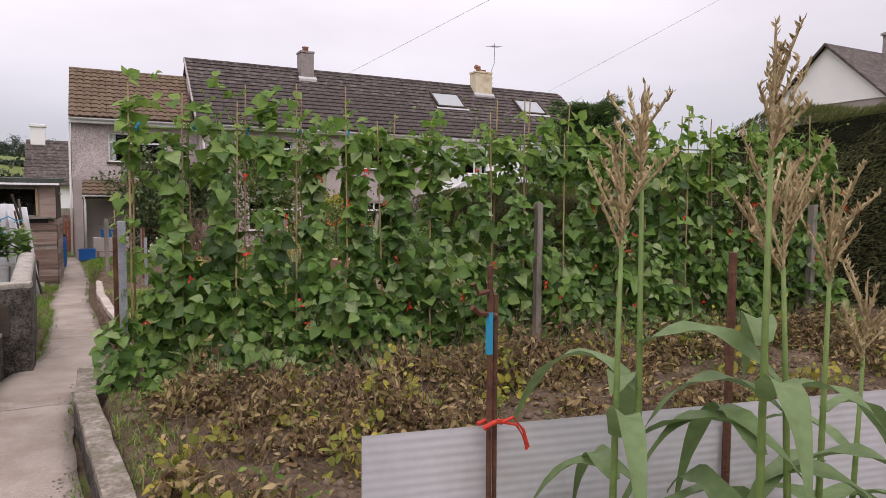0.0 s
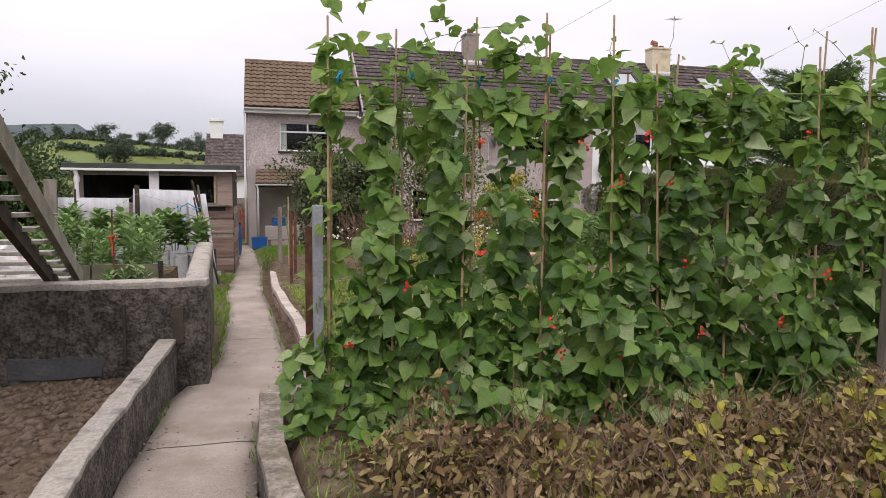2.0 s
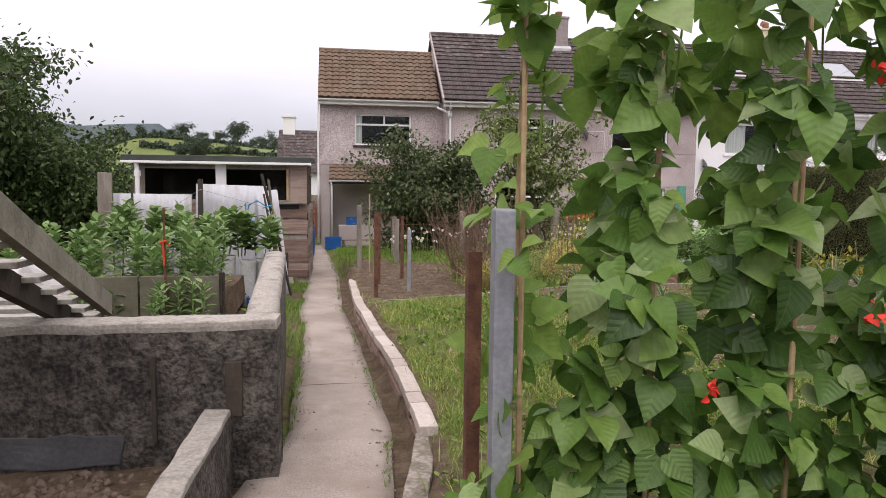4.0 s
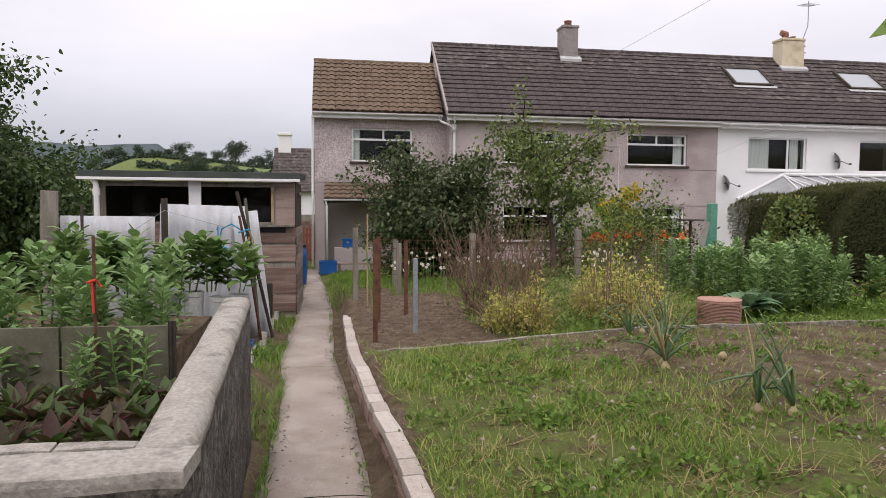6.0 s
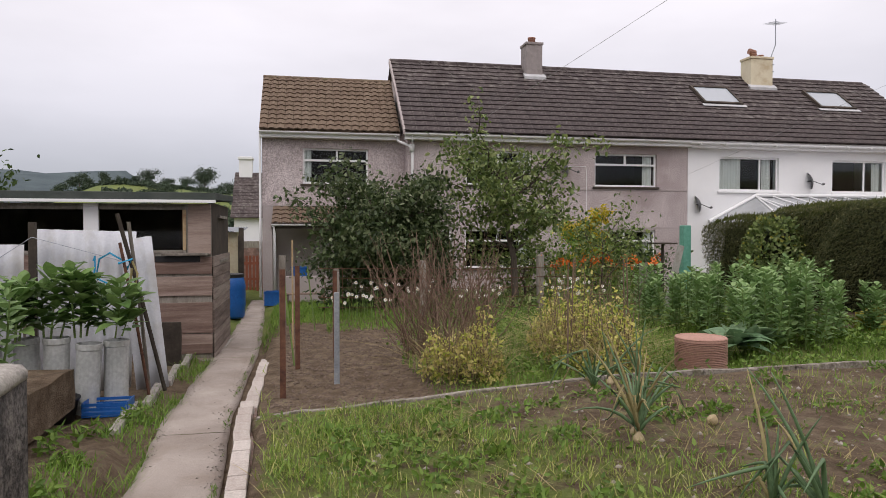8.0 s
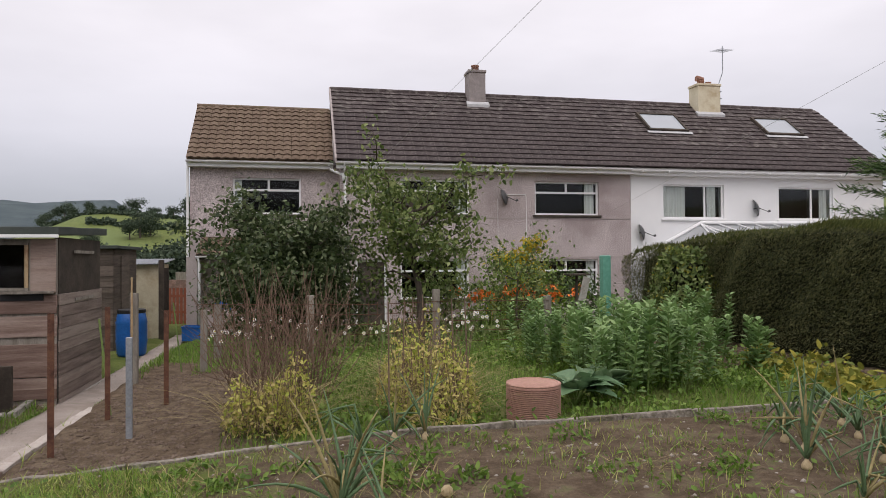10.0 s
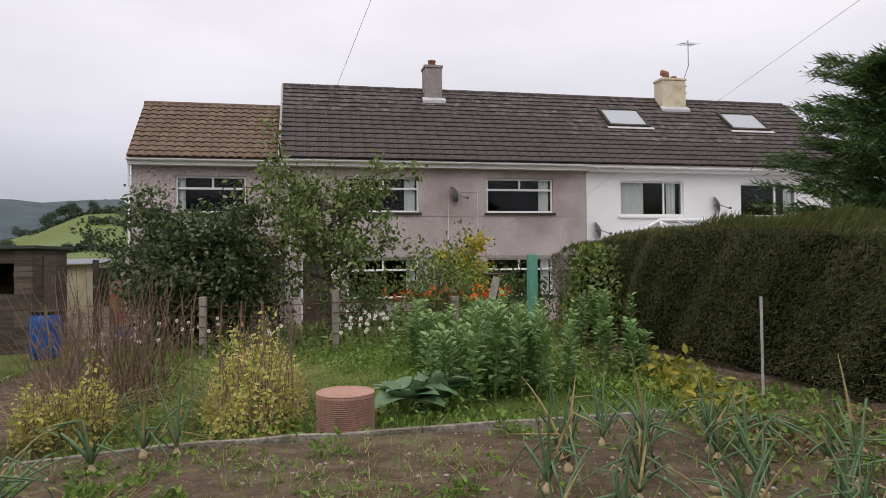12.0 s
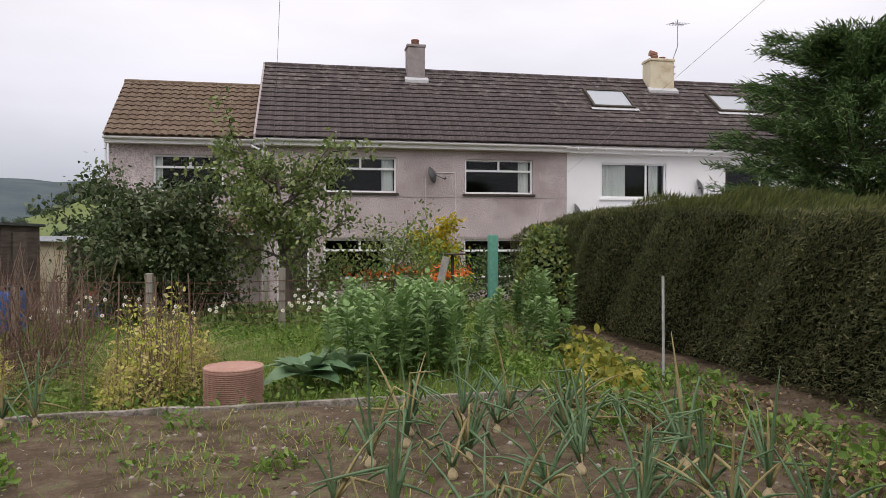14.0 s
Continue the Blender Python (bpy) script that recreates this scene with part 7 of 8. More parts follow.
def pebbles(n, x0, x1, y0, y1, r, name, label, mat=None):
    p = scatter(n, x0, x1, y0, y1, lambda x, y: (x > path_right(y) + 0.3) | (x < path_left(y) - 0.25))
    n = len(p)
    s = r * (0.4 + rng.random(n) ** 2 * 1.6)
    octa = np.array([(1, 0, 0), (0, 1, 0), (-1, 0, 0), (0, -1, 0), (0, 0, 0.7), (0, 0, -0.7)], float)
    v = octa[None] * s[:, None, None] * (0.7 + 0.6 * rng.random((n, 6, 1))) + p[:, None, :]
    f = np.array([(0, 1, 4), (1, 2, 4), (2, 3, 4), (3, 0, 4), (1, 0, 5), (2, 1, 5), (3, 2, 5), (0, 3, 5)])
    fs = (f[None] + (np.arange(n) * 6)[:, None, None]).reshape(-1, 3)
    o = new(name, np_mesh(name, v.reshape(-1, 3), fs, mat or M_STONE))
    return tagged(o, label, "stones", kind="stuff")


M_CLOD = surface("soil_clod", [(0.10, 0.072, 0.052), (0.17, 0.125, 0.095)], scale=12, fine=60)
pebbles(1500, 0.2, 8.3, 6.5, 11.9, 0.012, "soil_stones", "small stones and crumbs in the bare soil")
pebbles(6500, -3.4, -1.05, 2.0, 7.25, 0.024, "soil_clods", "lumpy dark soil clods of the dug plot", M_CLOD)
pebbles(3000, 0.1, 1.7, 12.1, 16.8, 0.016, "bed_clods", "reddish soil crumbs of the bare bed", M_CLOD)
pebbles(4200, 0.1, 6.8, 0.6, 5.4, 0.022, "potato_bed_clods", "dry soil lumps between the withered plants", M_CLOD)

yy = 1.0 + 23.0 * rng.random(4200)
sd = rng.random(4200) < 0.5
xx = np.where(sd, path_left(yy) + np.abs(rng.normal(size=4200)) * 0.07, path_right(yy) - np.abs(rng.normal(size=4200)) * 0.07)
ok = patchy(xx, yy, 2.4, -0.5, 0.4)
pd = np.stack([xx, yy, path_z(yy) + 0.002], 1)[ok]
sz = 0.006 * (0.4 + 1.6 * rng.random(len(pd)) ** 2)
octa = np.array([(1, 0, 0), (0, 1, 0), (-1, 0, 0), (0, -1, 0), (0, 0, 0.6), (0, 0, -0.6)], float)
dv = octa[None] * sz[:, None, None] * (0.7 + 0.6 * rng.random((len(pd), 6, 1))) + pd[:, None, :]
df = np.array([(0, 1, 4), (1, 2, 4), (2, 3, 4), (3, 0, 4), (1, 0, 5), (2, 1, 5), (3, 2, 5), (0, 3, 5)])
gg = new("path_grit", np_mesh("path_grit", dv.reshape(-1, 3), (df[None] + (np.arange(len(pd)) * 6)[:, None, None]).reshape(-1, 3), M_STONE))
tagged(gg, "dark soil crumbs and grit along the path edges", "grit", kind="stuff")
ym = 1.0 + 20.0 * rng.random(2600)
xm = np.where(rng.random(2600) < 0.5, path_left(ym) + 0.03 * rng.random(2600), path_right(ym) - 0.05 * rng.random(2600))
ok = patchy(xm, ym, 3.0, 0.1, 1.4)
gg = new("path_moss", np_mesh("path_moss", *blades(np.stack([xm, ym, path_z(ym)], 1)[ok], 0.03, 0.008, lean=1.2), M_WEED))
tagged(gg, "mossy green growth along the path edges", "moss", kind="stuff")

# ---- posts and fence by the low beds ----
for x, y, top, kind in ((0.22, 12.90, 1.17, "rust"), (0.33, 14.1, 1.14, "rust"), (0.75, 14.75, 1.05, "rust"), (0.71, 13.28, 0.92, "galv"), (0.10, 16.2, 1.18, "wood"), (0.85, 16.9, 0.9, "wood"), (0.25, 15.4, 1.40, "cane")):
    z0 = gz(x, y)
    if kind == "rust":
        w = 0.025
        bm = boxes((x - w, y - w, z0 - 0.2, x + w, y - w + 0.006, top), (x - w, y - w + 0.006, z0 - 0.2, x - w + 0.006, y + w, top))
        o = part("angle_iron_post", bm, M_RUST)
        tagged(o, "rusty angle-iron post in the bare bed", "post", group="rusty posts")
    elif kind == "galv":
        o = part("steel_post", bm_box(x - 0.026, y - 0.02, z0 - 0.2, x + 0.026, y + 0.02, top, 0.006), M_GALV)
        tagged(o, "grey galvanised steel post in the bare bed", "post")
    elif kind == "wood":
        o = part("timber_post", roughen(bm_box(x - 0.045, y - 0.04, z0 - 0.2, x + 0.045, y + 0.04, top, 0.01), 0.01, 5, 2), M_GREYWOOD)
        tagged(o, "grey weathered timber post", "post", group="timber posts")
    else:
        o = part("bamboo_cane", tube([(x, y, z0 - 0.1), (x, y, top)], 0.012, 7), M_CANE)
        tagged(o, "thin upright bamboo cane", "cane")
for x, y in ((0.30, 14.35), (0.55, 17.0)):
    o = part("bamboo_cane", tube([(x, y, gz(x, y) - 0.1), (x - 0.12, y, 1.0)], 0.010, 7), M_STEMGREEN)
    tagged(o, "thin leaning green cane", "cane", group="canes")
wf = tagged(empty("wire_fence"), "sagging wire fence on grey timber posts", "fence")
for x, y, top in ((0.9, 18.1, 0.9), (2.34, 17.9, 1.02), (4.35, 17.75, 1.09), (6.3, 17.8, 0.95)):
    part("fence_post", roughen(bm_box(x - 0.055, y - 0.05, gz(x, y) - 0.2, x + 0.055, y + 0.05, top, 0.012), 0.012, 5, 2), M_GREYWOOD, wf)
for z in (0.25, 0.42, 0.58, 0.74, 0.90):
    part("strand", tube([(0.6, 18.05, z), (2.34, 17.84, z - 0.02), (3.3, 17.8, z - 0.04), (4.35, 17.69, z), (6.3, 17.74, z - 0.02)], 0.005, 5), M_RUST, wf)
for k in range(24):
    x = 0.7 + k * 0.15
    part("mesh_wire", tube([(x, 18.05 - 0.07 * x, 0.02), (x, 18.05 - 0.07 * x, 0.9)], 0.003, 4), M_RUST, wf)
dk = part("net_screen", bm_box(8.24, 19.72, -0.2, 8.42, 19.90, 1.64, 0.02), M_GREENNET)
tagged(dk, "green plastic mesh wrapped round a tall post", "post")
o = part("pale_plank", bm_box(-0.06, -0.02, 0, 0.06, 0.02, 1.15, 0.006), M_PALEPAINT)
o.matrix_world = pose(6.72, 17.74, gz(6.7, 17.7) - 0.02, 0, 14, 0)
tagged(o, "pale plank leaning in the bed", "plank")
bt_ = tagged(empty("bird_table", 7.35, 19.0, gz(7.35, 19.0)), "small dark bird table on a post", "bird table")
part("table_post", tube([(0, 0, -0.05), (0, 0, 1.15)], 0.03, 8), M_DARKWOOD, bt_)
part("table_tray", bm_box(-0.22, -0.18, 1.15, 0.22, 0.18, 1.18, 0.005), M_DARKWOOD, bt_)
o = part("garden_cane", tube([(8.03, 12.5, 0.15), (8.02, 12.5, 1.20)], 0.013, 8), M_PIPE)
tagged(o, "slim pale cane standing before the hedge", "cane")

# daisies, lilies and yellow plants
random.seed(23)


def daisy(x, y, h):
    t = empty("ox_eye_daisy", x, y, gz(x, y))
    tagged(t, "white ox-eye daisy with yellow centre", "daisy", group="daisies")
    part("stem", tube([(0, 0, -0.02), (0.02, 0, h * 0.5), (0.0, 0.01, h)], 0.004, 5), M_STEMGREEN, t)
    k = 10
    w = np.arange(k) * 2 * math.pi / k
    part("petals", np_mesh("petals", *leaves(np.tile([0, 0.01, h], (k, 1)), np.stack([np.cos(w), -0.35 + 0 * w, np.sin(w) + 0.2], 1), np.tile([0, -1, 0.8], (k, 1)), 0.034, shape=LEAF_OVAL, curl=0.1), M_DAISY), None, t)["kind"] = "stuff"
    part("centre", lathe([(0.014, h - 0.002), (0.010, h + 0.008), (0.0, h + 0.01)], 8), M_ORANGE2, t)


for k in range(64):
    daisy(random.choice([random.uniform(0.7, 3.6), random.uniform(0.9, 2.2), random.uniform(4.3, 5.2)]), random.uniform(16.9, 18.6), random.uniform(0.35, 0.62))
for k in range(26):
    x, y = random.uniform(5.4, 8.0), random.uniform(20.0, 21.6)
    t = empty("orange_lily", x, y, gz(x, y))
    tagged(t, "orange day lily in bloom", "lily", group="orange lilies")
    h = random.uniform(0.75, 0.98)
    part("stem", tube([(0, 0, -0.02), (0, 0, h)], 0.006, 5), M_STEMGREEN, t)
    q = 12
    part("lily_bloom", np_mesh("lily_bloom", *leaves(np.array([0, 0, h]) + rng.normal(size=(q, 3)) * [0.07, 0.04, 0.04], unit(q) + [0, -0.4, 0.4], unit(q), 0.11, shape=LEAF_OVAL), M_ORANGE), None, t)["kind"] = "stuff"
    q = 14
    part("strap_leaves", np_mesh("strap_leaves", *blades(rng.normal(size=(q, 3)) * [0.06, 0.06, 0], 0.65 * (0.6 + 0.5 * rng.random(q)), 0.025, lean=0.8, seg=3), M_WEED), None, t)["kind"] = "stuff"
for x, y, rr in ((7.55, 12.6, 0.3), (7.6, 13.2, 0.35), (7.75, 13.8, 0.3), (7.85, 14.4, 0.25), (7.35, 12.2, 0.28)):
    clump("potato_plant", x, y, rr, rr, 0.42, 260, M_YELLOWLEAF, 0.10, "yellowing potato plant by the hedge path", "potato plant", shape=LEAF_OVAL, wide=1.3, group="yellow potato plants")
for x, y in ((7.3, 10.9), (7.6, 10.3), (7.0, 11.4), (7.9, 11.3), (7.5, 9.6)):
    clump("withered_potato", x, y, 0.35, 0.3, 0.20, 170, M_DEADLEAF, 0.05, "withered brown potato plant in soil", "potato plant", group="withered potato plants", stalk=(8, M_STEMDRY, 0.004))
    clump("potato_sprout", x + 0.25, y + 0.3, 0.22, 0.2, 0.2, 80, M_WEED, 0.07, "low green potato regrowth in soil", "weed", group="weed tufts")


p = scatter(2600, 6.9, 8.75, 8.6, 16.5)
n = len(p)
p[:, 2] += 0.01 + 0.03 * rng.random(n)
gg = new("hedge_litter", np_mesh("hedge_litter", *leaves(p, unit(n) * [1, 1, 0.3], unit(n) * 0.5 + [0, 0, 1], 0.032 * (0.4 + rng.random(n)), shape=LEAF_LANCE), M_DEADLEAF))
tagged(gg, "dry leaf litter under the hedge", "leaf litter", kind="stuff")
p = scatter(8000, 6.6, 8.6, 8.6, 14.0, lambda x, y: patchy(x, y, 2.2, 0.2, 2.0))
n = len(p)
p[:, 2] += 0.09 * rng.random(n)
gg = new("hedge_weeds", np_mesh("hedge_weeds", *leaves(p, unit(n) + [0, 0, 0.5], unit(n) * 0.6 + [0, 0, 1], 0.06 * (0.4 + rng.random(n)), shape=LEAF_OVAL), M_WEED))
tagged(gg, "straggling green weeds beside the hedge", "weeds", kind="stuff")
pebbles(1200, 7.2, 8.8, 8.5, 16.0, 0.02, "hedge_clods", "brown soil lumps along the hedge", M_CLOD)


# onions left standing in the soil
def onion(x, y, s=1.0, flop=0.5, n=8):
    z = gz(x, y)
    t = empty("onion_plant", x, y, z)
    tagged(t, "ripening onion with blue-green leaves and pale bulb", "onion", group="onions")
    part("bulb", lathe([(0.0, -0.02), (0.020 * s, -0.008), (0.029 * s, 0.012), (0.025 * s, 0.032), (0.011 * s, 0.052), (0.008 * s, 0.09), (0.007, 0.11)], 12), M_BULB, t, "pale papery bulb", smooth=True)
    lf = []
    for k in range(n):
        w = random.random() * 6.283
        L = s * random.uniform(0.26, 0.56)
        ln = flop * random.uniform(0.1, 1.0)
        pts, rr = [], []
        kink = random.uniform(0.35, 0.8) if random.random() < 0.6 else 9
        px = pz_ = 0.0
        ang_ = ln * 0.6
        pz_ = 0.06
        for j in range(7):
            pts.append((px * math.cos(w), px * math.sin(w), pz_))
            rr.append(0.0095 * s * (1 - (j / 6) ** 2 * 0.85))
            ang_ += ln * 0.16 + (1.5 if j / 6 <= kink < (j + 1) / 6 else 0)
            px += math.sin(min(ang_, 2.7)) * L / 6
            pz_ = max(pz_ + math.cos(min(ang_, 2.7)) * L / 6, 0.015)
        lf.append((pts, rr))
    for pts, rr in lf:
        part("leaf", tube(pts, rr, 6), M_ONION if random.random() < 0.76 else M_STRAW, t, smooth=True)


random.seed(41)
ON = [(2.83, 11.80), (3.05, 11.76), (2.58, 11.56), (2.40, 10.54), (2.36, 10.42), (2.41, 9.31), (2.56, 9.18)]
ON += [(5.76, 10.53), (6.51, 11.02), (6.46, 10.56), (6.07, 11.06), (5.62, 10.28), (6.46, 10.85), (5.21, 10.55), (6.5, 9.88), (6.03, 9.96), (5.25, 9.75), (5.75, 9.6), (6.2, 9.35), (6.65, 9.4), (5.45, 10.85), (6.85, 10.9), (5.9, 11.35), (6.7, 11.35), (5.0, 9.9), (6.9, 10.2), (5.55, 9.3), (6.3, 10.2), (6.75, 9.75), (6.35, 9.6), (7.05, 9.7), (7.05, 10.6), (6.25, 11.4), (5.5, 11.1), (6.9, 9.2)]
for x, y in ON:
    onion(x, y, random.uniform(0.95, 1.25), random.uniform(0.55, 1.4), random.randint(8, 12))
for x, y in ((2.95, 10.6), (6.1, 10.35)):
    o = part("loose_onion", lathe([(0, -0.005), (0.028, 0.005), (0.036, 0.03), (0.028, 0.052), (0.01, 0.068), (0.0, 0.072)], 12), M_BULB, smooth=True)
    o.matrix_world = pose(x, y, gz(x, y), 20, 10, 0)
    tagged(o, "loose onion bulb lying on the soil", "onion", group="loose onions")

# ---- grass and weeds by the path, moss on the kerb ----
e1 = scatter(4200, -1.15, -0.55, 9.6, 16.2, lambda x, y: (x < path_left(y) + 0.03) & patchy(x, y, 2.2, -0.4))
gg = new("verge_grass", np_mesh("verge_grass", *blades(e1, 0.085 * (0.5 + rng.random(len(e1))), 0.008, lean=1.0), M_GRASSGREEN))
tagged(gg, "ragged green grass along the path edge", "grass", kind="stuff")
e2 = scatter(420, -0.66, -0.55, 7.6, 10.2, lambda x, y: (x < path_left(y) + 0.05) & patchy(x, y, 2.6, -0.2))
e2[:, 2] = path_z(e2[:, 1])
gg = new("path_weeds", np_mesh("path_weeds", *blades(e2, 0.06 * (0.5 + rng.random(len(e2))), 0.007, lean=1.1), M_WEED))
tagged(gg, "weeds growing at the foot of the wall", "weeds", kind="stuff")
e3 = scatter(900, -0.2, 0.35, 5.6, 14.0, lambda x, y: (np.abs(x - path_right(y) - 0.24) < 0.08) & patchy(x, y, 3.0, 0.1))
gg = new("kerb_weeds", np_mesh("kerb_weeds", *blades(e3, 0.08 * (0.5 + rng.random(len(e3))), 0.007, lean=1.2), M_GRASS))
tagged(gg, "grass tufts leaning over the kerb", "grass", kind="stuff")
for x, y in ((-1.05, 11.3), (-1.2, 12.4), (-0.95, 10.6), (-0.9, 10.2), (-1.25, 11.8), (-1.0, 12.9), (-1.3, 10.9)):
    clump("dock_weed", x, y, 0.13, 0.12, 0.22, 70, M_WEED, 0.08, "leafy dock weed beside the path", "weed", group="weed tufts", shape=LEAF_LANCE, droop=0.4)
clump("plot_weeds", -2.35, 7.0, 0.35, 0.12, 0.12, 160, M_WEED, 0.05, "strip of small weeds at the foot of the wall", "weed", group="weed tufts")

# ---- potato bed with withered tops, maize and the sheet screen ----
random.seed(51)
wm = []
drifts = [(random.uniform(0.3, 6.5), random.uniform(2.0, 4.9)) for k in range(26)] + [(0.4 + 0.32 * k, 4.85 - 0.04 * k + random.uniform(-0.4, 0.05)) for k in range(14)]
for k in range(215):
    cx_, cy_ = drifts[k % 40]
    x, y = (cx_ + random.gauss(0, 0.26), cy_ + random.gauss(0, 0.18)) if k % 5 else (random.uniform(0.25, 6.6), random.uniform(1.9, 5.0))
    if x < 0.28 or y < 1.75:
        continue
    tall = 1.0 + 0.55 * float(sstep(3.2, 4.4, y))
    if y > 5.32 - 0.12 * x:
        continue
    if y < 2.2 and x > 0.4 and x < 2.4 and y < 1.8:
        continue
    r = random.uniform(0.12, 0.27)
    kind = random.random() - (0.10 if k % 5 else -0.25)
    mat, nm, lab = (M_DEADLEAF, "withered_potato", "withered brown potato plant in the bed") if kind < 0.76 else (M_YELLOWLEAF, "yellow_potato", "yellowing potato plant in the bed")
    clump(nm, x, y, r, r, random.uniform(0.12, 0.36) * tall, 150 if mat is M_DEADLEAF else 64, mat, 0.06 if mat is M_DEADLEAF else 0.06, lab, "potato plant", stalk=(7, M_STEMDRY, 0.003), shape=LEAF_LANCE if mat is M_DEADLEAF else LEAF_BROAD, wide=1.25, group="withered potato tops", droop=-0.4)
p = scatter(4200, 0.15, 6.8, 1.2, 5.3, lambda x, y: (y < 5.5 - 0.12 * x))
n = len(p)
p[:, 2] += 0.01 + 0.03 * rng.random(n)
gg = new("leaf_litter", np_mesh("leaf_litter", *leaves(p, unit(n) * [1, 1, 0.3], unit(n) * 0.5 + [0, 0, 1], 0.045 * (0.4 + rng.random(n)), shape=LEAF_OVAL), M_DEADLEAF))
tagged(gg, "dry withered leaves strewn over the soil", "leaf litter", kind="stuff")
p = scatter(3600, 0.12, 6.8, 2.0, 5.4, lambda x, y: patchy(x, y, 2.1, 0.35, 0.9))
n = len(p)
p[:, 2] += 0.08 * rng.random(n)
gg = new("bed_weeds", np_mesh("bed_weeds", *leaves(p, unit(n) + [0, 0, 0.5], unit(n) * 0.6 + [0, 0, 1], 0.05 * (0.4 + rng.random(n)), shape=LEAF_OVAL), M_WEED))
tagged(gg, "green weeds scattered through the potato bed", "weeds", kind="stuff")
e4 = scatter(1900, 0.02, 0.7, 2.6, 5.6, lambda x, y: (x > path_right(y) + 0.2) & (x < path_right(y) + 0.55) & patchy(x, y, 2.4, -0.3))
gg = new("bed_edge_grass", np_mesh("bed_edge_grass", *blades(e4, 0.05 * (0.5 + rng.random(len(e4))), 0.007, lean=1.0), M_GRASSGREEN))
tagged(gg, "grass and weeds along the bed edge", "grass", kind="stuff")

# ribbed pale plastic screen
M_SCREEN = surface("milky_ribbed_plastic", [(0.50, 0.50, 0.53), (0.60, 0.60, 0.63)], scale=2.0, fine=30, rough=0.45, bump=0.05, stain=(0.42, 0.41, 0.40), stain_scale=2.5, fine_amount=0.1)
scr = part("plastic_screen", corrugated(0.86, 1.75, pitch=0.022, depth=0.00035, thick=0.002), M_SCREEN, smooth=True)
sa_ = math.degrees(math.atan2(1.16 - 1.45, 2.04 - 0.53))
scr.matrix_world = Matrix.Translation((0.53, 1.45, 1.08)) @ Matrix.Rotation(radians(sa_), 4, "Z") @ Matrix.Rotation(radians(90), 4, "Y")
tagged(scr, "low screen of milky ribbed plastic sheet", "screen")

# stake with blue and red twine
stake = tagged(empty("rusty_stake", 0.81, 1.345, 0), "rusty iron stake tied with blue and red twine", "stake")
part("bar", joined([tube([(0, 0, 0.05), (0.004, 0, 0.8), (0.0, 0, 1.48)], 0.007, 8), tube([(0.024, 0.004, 0.06), (0.022, 0.004, 0.8), (0.018, 0.004, 1.41)], 0.006, 8)]), M_RUST, stake)
part("hook", joined([tube([(0.0, 0, 1.42), (-0.03, 0, 1.415), (-0.045, 0, 1.44)], 0.007, 6), tube([(0.02, 0, 1.36), (-0.03, 0, 1.37), (-0.05, -0.005, 1.385)], 0.007, 6)]), M_RUST, stake)
part("blue_binding", tube([(0, 0, 1.27), (0, 0, 1.37)], 0.0088, 8), M_BLUEROPE, stake, "blue twine binding")
part("red_twine", joined([tube([(-0.025, -0.02, 1.10), (0.0, -0.03, 1.115), (0.03, -0.02, 1.11), (0.015, 0.02, 1.105), (-0.02, 0.015, 1.10)], 0.006, 6), tube([(0.02, -0.02, 1.11), (0.06, -0.03, 1.10), (0.085, -0.03, 1.06), (0.09, -0.03, 1.035)], 0.004, 6), tube([(0.02, -0.02, 1.105), (0.05, -0.03, 1.12), (0.08, -0.03, 1.085), (0.095, -0.03, 1.04)], 0.004, 6)]), M_REDROPE, stake, "red twine knot")
o = part("iron_stake", tube([(1.52, 1.25, 0.1), (1.50, 1.24, 1.5)], 0.011, 8), M_RUST)
tagged(o, "second rusty iron stake by the screen", "stake")


